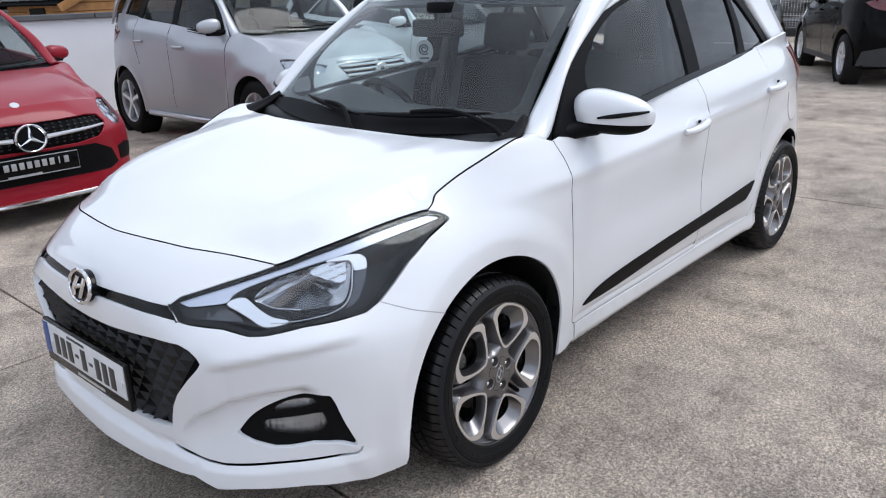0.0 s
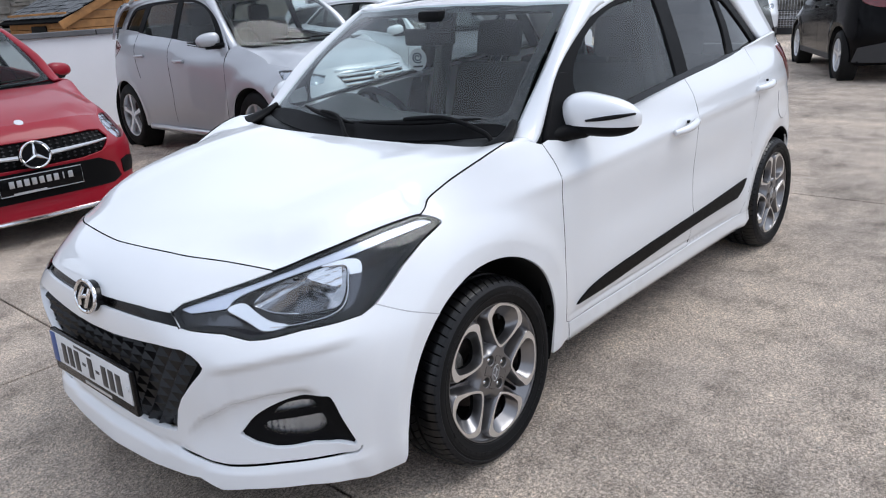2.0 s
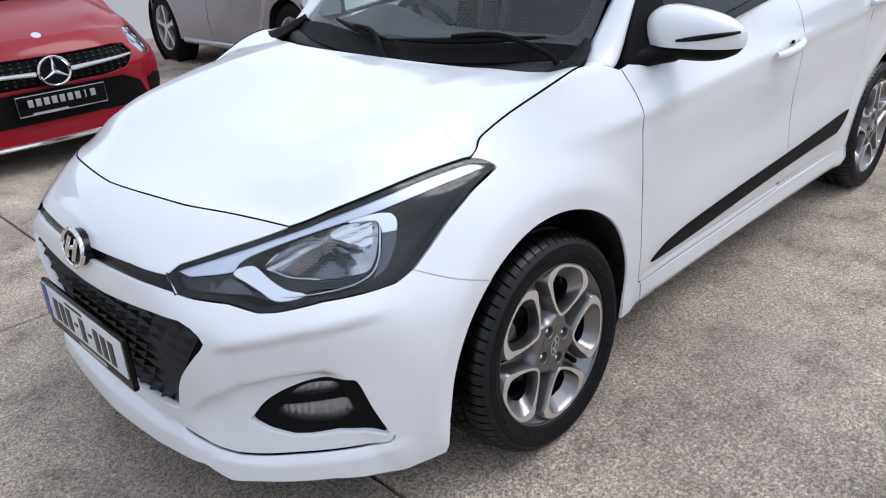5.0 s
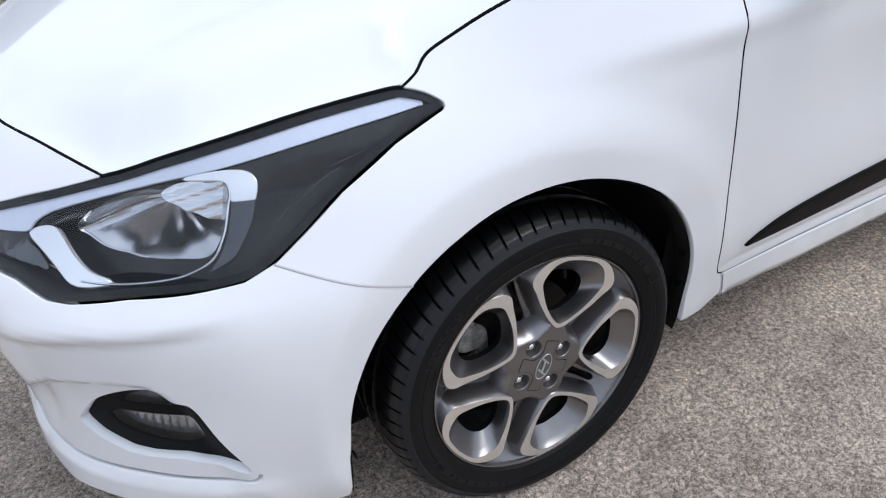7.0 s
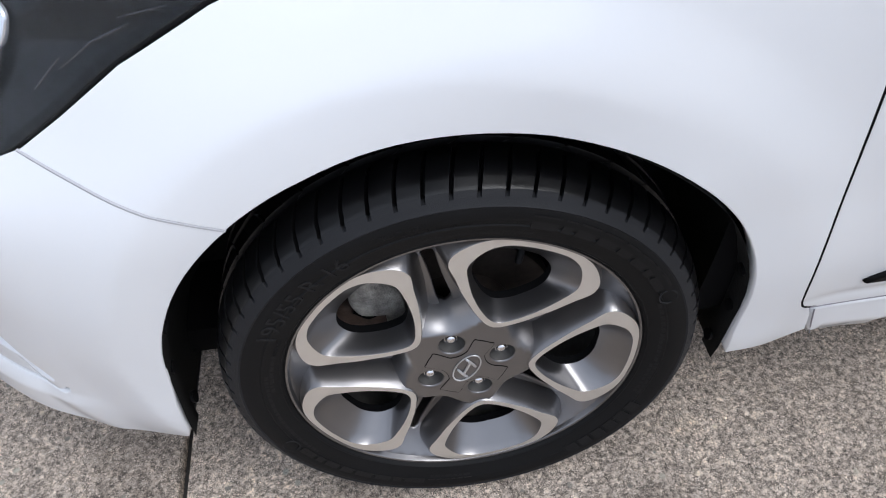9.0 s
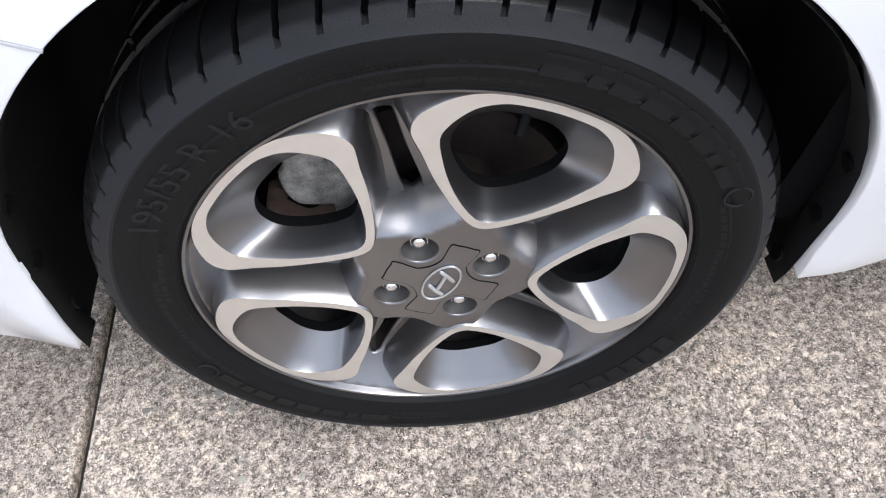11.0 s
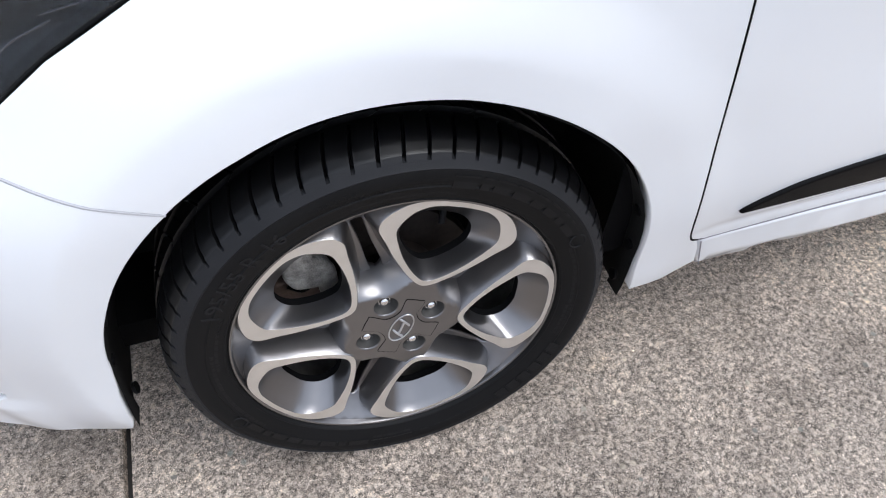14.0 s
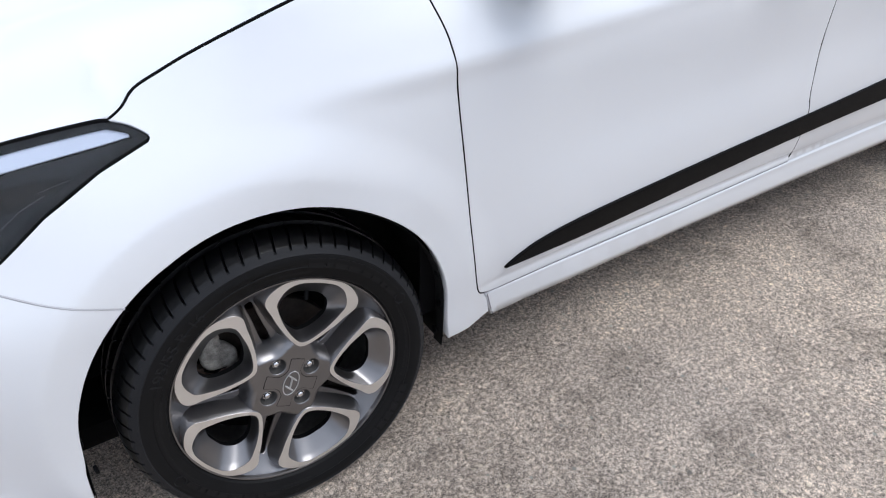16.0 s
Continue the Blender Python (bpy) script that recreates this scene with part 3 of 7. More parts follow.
GRILLE_HALF = [(0.0, 0.572), (0.122, 0.576), (0.24, 0.588), (0.345, 0.599), (0.440, 0.602), (0.474, 0.592), (0.496, 0.577), (0.506, 0.562), (0.496, 0.546), (0.464, 0.512), (0.405, 0.447), (0.377, 0.405), (0.362, 0.368), (0.351, 0.329), (0.295, 0.316), (0.236, 0.308), (0.112, 0.300), (0.0, 0.295)]
GRILLE = chain(GRILLE_HALF, [(-s, z) for s, z in GRILLE_HALF[::-1]])
SLOT_HALF = [(0.0, 0.676), (0.1, 0.678), (0.259, 0.685), (0.384, 0.684), (0.425, 0.654), (0.341, 0.656), (0.105, 0.648), (0.0, 0.646)]
SLOT = chain(SLOT_HALF, [(-s, z) for s, z in SLOT_HALF[::-1]])
FOG = chain(spline([(0.568, 0.352), (0.618, 0.405), (0.690, 0.441), (0.757, 0.454), (0.806, 0.453), (0.826, 0.440), (0.851, 0.375), (0.887, 0.292)], 4),
            [(0.880, 0.286), (0.84, 0.299), (0.766, 0.311), (0.70, 0.306), (0.661, 0.308), (0.604, 0.326), (0.574, 0.343)])
FOG_R = [(-s, z) for s, z in FOG]
# the dark slit over the lip, which turns up round the end of the fog lamp's shelf
SLIT_UP = [(0.345, 0.2765), (0.360, 0.278), (0.425, 0.2745), (0.476, 0.2655), (0.524, 0.2625), (0.666, 0.2685), (0.8, 0.2685), (0.880, 0.2660), (0.893, 0.272), (0.897, 0.281)]
SLIT = chain(SLIT_UP, [(0.902, 0.279), (0.899, 0.267), (0.886, 0.2595), (0.8, 0.2625), (0.666, 0.2625), (0.524, 0.2565), (0.476, 0.2595), (0.425, 0.2685), (0.360, 0.2735)])
SLIT_R = [(-s, z) for s, z in SLIT]


def flare(fn, mids=(ARCH_X, 4.003)):
    """Adds the ring round the wheel arches: a slight swell, then a flat band that turns under toward the opening, fading out behind the wheel."""
    def out(s, z):
        x, y, zz = fn(s, z)
        k = 0.0
        for mid in mids:
            r = math.hypot(abs(s) - mid, z - ARCH_Z)
            if r < 0.50:
                ang = math.degrees(math.atan2(z - ARCH_Z, abs(s) - mid))
                ang += 360 if ang < -90 else 0
                fade = min(max((ang - 48) / 28, 0), 1)
                edge = 0.403 + 0.018 * min(max((ang - 95) / 55, 0), 1)
                swell = min(max((0.50 - r) / 0.09, 0), 1)
                k += 0.008 * swell * swell * (3 - 2 * swell)
                d = edge - r
                k -= fade * 0.18 * 0.5 * (d + math.sqrt(d * d + 0.0016 ** 2)) if d > -0.03 else 0.0
        return x, y + k * (1 if s > 0 else -1), zz
    return out


arch_skin = flare(body)


def ease(a, b, t):
    u = min(max((t - a) / (b - a), 0.0), 1.0)
    return u * u * (3 - 2 * u)


LIP_S, LIP_Z = [p[0] for p in LIP_TOP] + [0.93, 1.05], [p[1] for p in LIP_TOP] + [0.262, 0.262]


def bumper_skin(s, z):
    """The skin with the bumper's own form: two folds that turn under below the head lamp, a hollow round the fog lamp, and a lip that stands out."""
    x, y, zz = arch_skin(s, z)
    a = abs(s)
    fold1 = float(np.interp(a, [0.51, 0.565, 0.705, 0.858, 0.96], [0.551, 0.560, 0.584, 0.596, 0.604]))
    fold2 = float(np.interp(a, [0.38, 0.465, 0.56, 0.659, 0.757, 0.81, 0.9], [0.33, 0.402, 0.455, 0.479, 0.488, 0.477, 0.46]))
    across1 = ease(0.50, 0.57, a) * (1 - ease(0.80, 0.97, a))
    rim = 0.806 + (0.46 - z) * 0.47
    across2 = ease(0.37, 0.50, a) * (1 - ease(rim - 0.07, rim - 0.004, a))
    k = across1 * (0.011 * ease(fold1 + 0.008, fold1 - 0.020, z) * ease(0.33, 0.47, z) - 0.006 * math.exp(-((z - fold1 - 0.012) / 0.022) ** 2))
    k += across2 * 0.030 * ease(fold2 + 0.004, fold2 - 0.024, z) * (0.35 + 0.65 * ease(0.262, fold2 - 0.04, z))
    lip = float(np.interp(a, LIP_S, LIP_Z))
    k -= 0.014 * ease(lip + 0.004, lip - 0.020, z) * (1 - ease(0.80, 0.97, a))
    k += 0.006 * math.exp(-((z - lip - 0.006) / 0.010) ** 2) * (1 - ease(0.36, 0.46, a))
    side = min(1.0, a / 0.45)
    return x - k * (1 - 0.35 * side), y - k * 0.65 * (1 if s > 0 else -1) * side, zz


panel("bumper", [whole, GRILLE, SLOT, FOG, FOG_R, SLIT, SLIT_R], bumper_skin, WHITE, car, "white bumper", step=0.0125, thick=0.022, gap=0.0014, edge=0.0014)
panel("air_dam", [[(-0.95, 0.175), (0.95, 0.175), (0.95, 0.29), (-0.95, 0.29)]], lambda s, z: tuple(np.array(body(s, z)) * np.array((0.955, 0.965, 1))), BLACK, car, "black air dam", step=0.05, thick=0)

# grille: faceted black cells on a backing
def sunk(depth):
    def fn(s, z):
        p = np.array(body(s, z))
        q = np.array(body(s + 0.004, z)) - np.array(body(s - 0.004, z))
        n = np.cross(q, (0, 0, 1))
        return tuple(p - n / np.linalg.norm(n) * depth)
    return fn


panel("grille_back", [GRILLE], sunk(0.034), DARK, car, "black backing of the grille", step=0.03, thick=0, gap=-0.008)
panel("slot_trim", [SLOT], sunk(0.012), BLACK_GLOSS, car, "gloss black slot above the grille", step=0.03, thick=0.006, gap=-0.004)


def grille_cells():
    """Rows of small pyramids, each with a raised ridge across its middle."""
    grown = shifted(dense(GRILLE if area(GRILLE) > 0 else GRILLE[::-1], 0.02), -0.012)
    dx, dz = 0.058, 0.036
    fn0, fn1 = sunk(0.030), sunk(0.010)
    vs, fs = [], []
    row = 0
    z = 0.262
    while z < 0.61:
        s = -0.55 + (dx / 2 if row % 2 else 0)
        while s < 0.55:
            pts = np.array([(s, z), (s + dx / 2, z - 0.3 * dz), (s - dx / 2, z - 0.3 * dz)])
            if inside(pts[:1], [grown]).all() if abs(s) < 0.36 else inside(pts, [GRILLE]).all():
                k = len(vs)
                vs += [fn0(s - dx / 2, z), fn0(s, z - dz), fn0(s + dx / 2, z), fn0(s, z + dz), fn1(s, z + 0.25 * dz)]
                fs += [(k, k + 1, k + 4), (k + 1, k + 2, k + 4), (k + 2, k + 3, k + 4), (k + 3, k, k + 4)]
            s += dx
        row += 1
        z += dz
    link_mesh("grille_mesh", vs, fs, material("grille_plastic", (0.006, 0.006, 0.007), 0.28, spec=0.35), car, "black faceted grille", smooth=False)


grille_cells()

# badge: a chrome oval with a slanted bar
badge_at = Matrix.Translation((0.862, 0, 0.667)) @ Euler((radians(90 - 12), 0, radians(90))).to_matrix().to_4x4()


def oval(name, a, b, r, mat, parent, m, label=""):
    return part(name, (lambda bm: (bmesh.ops.transform(bm, matrix=m, verts=bm.verts), bm)[1])(
        tube_bm([(a * math.cos(2 * math.pi * i / 40), b * math.sin(2 * math.pi * i / 40), 0) for i in range(40)], r, 8, True)), mat, parent, label)


def disc_bm(a, b, h, n=40):
    bm = bmesh.new()
    lo = [bm.verts.new((a * math.cos(2 * math.pi * i / n), b * math.sin(2 * math.pi * i / n), -h)) for i in range(n)]
    hi = [bm.verts.new((0.97 * a * math.cos(2 * math.pi * i / n), 0.97 * b * math.sin(2 * math.pi * i / n), 0)) for i in range(n)]
    for i in range(n):
        bm.faces.new((lo[i], lo[(i + 1) % n], hi[(i + 1) % n], hi[i]))
    bm.faces.new(hi)
    bm.faces.new(lo[::-1])
    return bm


def placed(bm, m):
    bmesh.ops.transform(bm, matrix=m, verts=bm.verts)
    return bm


badge = part("badge", placed(disc_bm(0.063, 0.047, 0.03), badge_at), BLACK_GLOSS, car, "oval badge in chrome and black")
oval("badge_ring", 0.063, 0.046, 0.006, CHROME, badge, badge_at @ Matrix.Translation((0, 0, 0.002)), "chrome oval ring")
for run in ([(-0.030, -0.030, 0.003), (-0.026, -0.006, 0.005), (-0.010, 0.030, 0.003)], [(0.010, -0.030, 0.003), (0.026, 0.006, 0.005), (0.030, 0.030, 0.003)], [(-0.024, -0.006, 0.004), (0.0, 0.002, 0.006), (0.024, 0.006, 0.004)]):
    part("badge_emblem", placed(tube_bm(spline(run, 5), 0.0068, 8), badge_at), CHROME, badge, "chrome stroke of the emblem")

# number plate in its black holder
plate_m = Matrix.Translation((0.886, 0.0, 0.449)) @ Euler((radians(90 - 1), 0, radians(90))).to_matrix().to_4x4()
holder = part("plate_holder", placed(block_bm((0.53, 0.142, 0.016), (0, -0.008, 0), 0.006), plate_m), BLACK_GLOSS, car, "black plate holder")
part("number_plate", placed(block_bm((0.508, 0.100, 0.004), (0, 0.006, 0.0095), 0.0015), plate_m), PLATE, holder, "white plate with dark marks")
part("plate_band", placed(block_bm((0.036, 0.100, 0.002), (-0.236, 0.006, 0.012), 0.0006), plate_m), PLATE_BLUE, holder, "blue end band")
for k in range(9):
    if k in (3, 5):
        part("plate_mark", placed(block_bm((0.022, 0.009, 0.0015), (-0.165 + 0.044 * k, 0.0, 0.0122), 0.0004), plate_m), INK, holder)
    else:
        part("plate_mark", placed(block_bm((0.030, 0.066, 0.0015), (-0.165 + 0.044 * k, 0.0, 0.0122), 0.0004), plate_m), INK, holder)
part("plate_mark", placed(block_bm((0.11, 0.008, 0.0015), (-0.03, 0.046, 0.0122), 0.0004), plate_m), INK, holder)
part("plate_mark", placed(block_bm((0.17, 0.009, 0.0015), (0.03, -0.064, 0.0085), 0.0004), plate_m), SATIN, holder)
for sx in (-0.2, 0.24):
    part("plate_screw", placed(placed(disc_bm(0.008, 0.008, 0.004, 16), Matrix.Translation((sx, 0.004, 0.015))), plate_m), PLATE, holder)

# hood
WING_TOP = [(1.262, 0.8435), (1.29, 0.858), (1.315, 0.878), (1.36, 0.897), (1.43, 0.925), (1.55, 0.968), (1.63, 0.989), (1.665, 0.992)]
HOOD_EDGE = [body(s, z) for s, z in chain(spline(HOOD_SEAM, 4), spline([(0.672, 0.770), (0.86, 0.800), (1.075, 0.829), (1.235, 0.844), (1.262, 0.8435)], 4), spline(WING_TOP, 3))]
HOOD_REAR = [HOOD_EDGE[-1][:2], (-0.225, 0.66), (-0.195, 0.56), (-0.165, 0.42), (-0.145, 0.22), (-0.14, 0.0)]
hood_half = chain([(x, y) for x, y, z in HOOD_EDGE], spline(HOOD_REAR, 4))
hood_loop = chain(hood_half, [(x, -y) for x, y in hood_half[::-1]])
edge_arr = np.array(HOOD_EDGE)
edge_len = np.concatenate([[0], np.cumsum(np.linalg.norm(np.diff(edge_arr, axis=0), axis=1))])
edge_at = np.linspace(0, edge_len[-1], 420)
edge_arr = np.stack([np.interp(edge_at, edge_len, edge_arr[:, k]) for k in range(3)], 1)
rim_xy = edge_arr[:, :2]
rim_dz = blurred(np.array([z - hood_top(x, y)[2] for x, y, z in edge_arr]), 4, 0)


def hood_skin(x, y):
    """The hood, drawn down onto its edges, with a soft crease toward each side."""
    x, y, z = hood_top(x, y)
    d2 = (rim_xy[:, 0] - x) ** 2 + (rim_xy[:, 1] - abs(y)) ** 2
    w = np.exp(-(d2 - d2.min()) / 0.03 ** 2)
    z += float((w * rim_dz).sum() / w.sum()) * math.exp(-d2.min() / 0.075 ** 2)
    crease = 0.003 * math.exp(-((abs(y) - 0.43 - 0.12 * (0.3 - x)) / 0.06) ** 2)
    return x, y, z + crease * min(1, max(0, (0.62 - x) / 0.3))


panel("hood", [hood_loop], hood_skin, WHITE, car, "white hood", step=0.02, thick=0.03, gap=0.0038, edge=0.002)

# front wings
DOOR_FRONT = [(1.795, 0.962), (1.812, 0.90), (1.816, 0.86), (1.822, 0.755), (1.836, 0.60), (1.852, 0.45), (1.872, 0.32), (1.893, 0.296)]
wing = chain(spline(WING_TOP, 3), [(1.665, 0.992), (1.74, 0.982), (1.795, 0.962)], spline(DOOR_FRONT, 3), [(1.905, 0.27), (1.915, 0.225), (1.86, 0.205), (1.800, 0.205), (1.794, 0.26)],
             arch_run(0, SEAM_A, 40), spline(bumper_side, 4), [(1.06, 0.694), (1.13, 0.738), (1.225, 0.783), (1.308, 0.812)], spline(LAMP_TAIL[::-1], 3))


def shoulder(fn):
    """The soft pressed line that runs back from the wing under the windows."""
    def out(s, z):
        x, y, zz = fn(s, z)
        u = min(max((abs(s) - 1.42) / 0.4, 0), 1)
        line = 0.845 + 0.075 * min(max((abs(s) - 1.8) / 2.0, -0.12), 1)
        return x, y + 0.007 * u * u * (3 - 2 * u) * math.exp(-((z - line) / 0.026) ** 2) * (1 if s > 0 else -1), zz
    return out


side_skin = flare(body)
wing_skin = shoulder(side_skin)
panel("wing", [wing], wing_skin, WHITE, car, "white front wing", both=True, step=0.010, thick=0.03, gap=0.0024, edge=0.0014)

# doors, sills and rear quarters
def crease(fn):
    """The doors' pressed lines: a step low down, a hollow above it."""
    def out(s, z):
        x, y, zz = fn(s, z)
        u = min(max((s - 1.85) / 0.3, 0), 1) * (1 - ease(3.25, 3.58, s))
        k = -0.010 * math.exp(-((z - 0.66) / 0.11) ** 2) * u
        k -= (0.006 * math.exp(-((z - 0.317) / 0.008) ** 2) + 0.005 * min(max((0.40 - z) / 0.08, 0), 1)) * u
        return x, y + k, zz
    return out


door_skin = crease(wing_skin)
BELT = [(1.795, 0.962), (1.86, 0.975), (2.1, 0.996), (2.42, 1.020), (2.85, 1.062), (3.1, 1.080), (3.35, 1.096), (3.6, 1.122), (3.68, 1.136)]
belt_front = [(s, z) for s, z in BELT if s <= 2.86]
B_SEAM = [(2.868, 1.064), (2.884, 1.01), (2.892, 0.95), (2.888, 0.74), (2.895, 0.52), (2.912, 0.46), (2.918, 0.31)]
door_low = [(2.918, 0.298), (2.5, 0.29), (2.1, 0.29), (1.91, 0.288)]
panel("front_door", [chain(spline(DOOR_FRONT, 3)[::-1], spline(belt_front + [(2.868, 1.064)], 3), spline(B_SEAM, 3), door_low, [(1.895, 0.297)])], door_skin, WHITE, car, "white front door", both=True, step=0.013, thick=0.035, gap=0.0026, edge=0.0014)
REAR_EDGE = [(3.60, 1.122), (3.62, 1.0), (3.60, 0.86), (3.575, 0.74), (3.56, 0.66)]
rear_arch = arch_run(155, 180, 8, 4.003)
panel("rear_door", [chain(B_SEAM[::-1], spline([(2.868, 1.064), (3.1, 1.080), (3.35, 1.096), (3.60, 1.122)], 3), spline(REAR_EDGE, 3), [(3.585, 0.60), (3.60, 0.52), (3.585, 0.42), (3.545, 0.33), (3.52, 0.30), (2.918, 0.298)])], door_skin, WHITE, car, "white rear door", both=True, step=0.013, thick=0.035, gap=0.0026, edge=0.0014)
quarter = chain(spline(REAR_EDGE, 3), [(3.585, 0.60), (3.60, 0.52), (3.585, 0.42), (3.545, 0.33), (3.525, 0.298), (3.60, 0.292)], arch_run(185, 0, 40, 4.003), [(4.38, 0.26), (4.72, 0.26), (4.86, 0.5), (4.84, 0.86), (4.6, 0.9), (4.52, 1.0), (4.45, 1.10), (4.2, 1.16), (3.9, 1.15)])
panel("quarter_panel", [quarter], wing_skin, WHITE, car, "white rear quarter", both=True, step=0.035, thick=0.02, gap=0.0012, edge=0.002)
sill = chain([(1.905, 0.284), (2.1, 0.285), (2.5, 0.285), (2.918, 0.293), (3.52, 0.294), (3.60, 0.288), (3.648, 0.285), (3.645, 0.24), (3.62, 0.215), (3.2, 0.205), (2.2, 0.195), (1.93, 0.20), (1.918, 0.24)])


def sill_skin(s, z):
    x, y, zz = side_skin(s, z)
    return x, y + 0.012 * min(1, max(0, (s - 1.91) / 0.25)) * math.exp(-((z - 0.235) / 0.03) ** 2) - 0.5 * max(0.0, 0.215 - z), zz


panel("sill", [sill], sill_skin, WHITE, car, "white sill", both=True, step=0.03, thick=0.03, gap=0.001, edge=0.003)

# black side mouldings, tapered to a point in front
mould = chain(spline([(1.945, 0.350), (1.985, 0.372), (2.05, 0.394), (2.2, 0.413), (2.55, 0.434), (2.93, 0.449), (3.25, 0.466), (3.535, 0.484)], 4),
              [(3.50, 0.44), (3.44, 0.405)], spline([(3.44, 0.405), (2.93, 0.395), (2.55, 0.378), (2.2, 0.355), (2.05, 0.351), (1.945, 0.350)], 4))
panel("side_moulding", [mould], door_skin, BLACK, car, "black side moulding", both=True, step=0.03, thick=0.012, edge=0.003, lift=0.007)

# bumper of the rear and tailgate close the body
panel("rear_bumper", [[(4.72, 0.24), (PLAN_S[-1] - 0.012, 0.24), (PLAN_S[-1] - 0.012, 0.72), (4.86, 0.72)]], body, WHITE, car, "white rear bumper", both=True, step=0.06, thick=0.02)
panel("tailgate", [[(4.87, 0.73), (PLAN_S[-1] - 0.012, 0.73), (PLAN_S[-1] - 0.012, 1.08), (4.66, 1.08), (4.84, 0.86)]], body, WHITE, car, "white tailgate", both=True, step=0.06, thick=0.02)
tail = chain(spline([(4.12, 1.085), (4.35, 1.09), (4.62, 1.04), (4.75, 0.94), (4.68, 0.875), (4.42, 0.875), (4.27, 0.91), (4.19, 1.0), (4.12, 1.085)], 4))
panel("tail_lamp", [tail], body, RED_LAMP, car, "red tail lamp", both=True, step=0.03, thick=0.03, lift=0.014, edge=0.006)

# floor of the car, closed underneath
part("underbody", block_bm((3.7, 1.36, 0.06), (-1.2, 0, 0.22), 0.02), DARK, car, "dark underbody")
part("engine_bay", block_bm((0.6, 1.0, 0.5), (0.05, 0, 0.5), 0.03), DARK, car, "dark engine bay")
# black sheet added behind the lamps, for the shade inside the body
panel("headlamp_backing", [chain([(0.33, 0.50), (0.33, 0.73), (0.7, 0.80), (1.2, 0.85), (1.34, 0.82), (1.10, 0.60), (0.95, 0.48), (0.6, 0.48)])], sunk(0.14), DARK, car, "black sheet added behind the head lamp", both=True, step=0.06, thick=0)
# black sheet behind the wing: the shade seen through its joints is this colour
panel("inner_wing", [chain([(1.1, 0.66), (1.3, 0.84), (1.7, 0.96), (1.95, 0.94), (1.95, 0.25), (1.8, 0.25), (1.8, 0.6), (1.6, 0.7), (1.3, 0.72)])], sunk(0.04), DARK, car, "inner wing, black for the shade behind the joints", both=True, step=0.08, thick=0)


# black sheets behind the door joints, for the shade seen through them
panel("door_gap_shade", [chain([(1.75, 0.27), (1.75, 0.95), (1.9, 0.95), (1.96, 0.27)])], sunk(0.036), DARK, car, "black sheet for the shade behind a door joint", both=True, step=0.08, thick=0)
panel("door_gap_shade", [chain([(2.80, 0.28), (2.80, 1.03), (2.95, 1.03), (2.98, 0.28)])], sunk(0.036), DARK, car, "black sheet for the shade behind a door joint", both=True, step=0.08, thick=0)
panel("door_gap_shade", [chain([(3.45, 0.36), (3.5, 1.08), (3.7, 1.08), (3.62, 0.36)])], sunk(0.036), DARK, car, "black sheet for the shade behind a door joint", both=True, step=0.08, thick=0)


def liner(mid_x, label):
    """The dark shell over a wheel, with a rolled rim and a few clips."""
    for sgn in (1, -1):
        prof = [(None, -0.0002), (0.0, -0.0008), (0.785, 0.006), (0.60, 0.010), (0.56, -0.002), (0.55, -0.30)]
        vs, fs = [], []
        n = 40
        for i in range(n + 1):
            deg = -26 + 234 * i / n
            a = radians(min(max(deg, 0), 180))
            drop = 0.0062 * (max(0, -deg) + max(0, deg - 180))
            for y, dr in prof:
                r = arch_radius(180 - min(max(deg, 0), 180)) + dr
                rr = r * (1 + 0.004 * math.sin(i * 1.9)) if y and 0 < deg < 180 else r
                zz = max(0.165 if deg < 90 else 0.185, ARCH_Z + rr * math.sin(a) - drop)
                dx = (rr - 0.003) * math.cos(a) + 0.09 * min(drop, 0.15) * (1 if deg < 90 else 0)
                edge_y = side_skin(1.432 - mid_x - dx, zz)[1]
                yy = edge_y - 0.0035 if y is None else edge_y - 0.036 if y == 0.0 else min(y - 0.012, edge_y - 0.016)
                vs.append((mid_x + dx, sgn * yy, zz))
        k = len(prof)
        for i in range(n):
            for j in range(k - 1):
                f = (i * k + j, i * k + j + 1, (i + 1) * k + j + 1, (i + 1) * k + j)
                fs.append(f if sgn < 0 else f[::-1])
        ob = link_mesh("arch_liner", vs, fs, LINER, car, label)
        if sgn > 0:
            for a in (-12, 0, 14, 168, 182, 194) if mid_x == 0 else ():
                edge_y = side_skin(1.432 - mid_x - 0.355 * math.cos(radians(a)), ARCH_Z + 0.355 * math.sin(radians(a)))[1] - 0.022
                m = Matrix.Translation((mid_x + (arch_radius(180 - a) - 0.003) * math.cos(radians(a)), edge_y, ARCH_Z + (arch_radius(180 - a) - 0.003) * math.sin(radians(a)))) @ Euler((0, radians(90 - a), 0)).to_matrix().to_4x4()
                part("liner_clip", placed(disc_bm(0.009, 0.009, 0.004, 12), m), BLACK, ob)


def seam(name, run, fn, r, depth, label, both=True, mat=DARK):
    """A tube that fills a joint between two panels, toned as its shade."""
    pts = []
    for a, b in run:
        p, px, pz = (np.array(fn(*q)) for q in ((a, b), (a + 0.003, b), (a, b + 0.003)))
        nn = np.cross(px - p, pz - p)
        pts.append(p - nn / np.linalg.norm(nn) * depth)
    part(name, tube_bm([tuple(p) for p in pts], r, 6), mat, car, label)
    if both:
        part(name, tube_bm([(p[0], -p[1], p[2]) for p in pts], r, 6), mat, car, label)


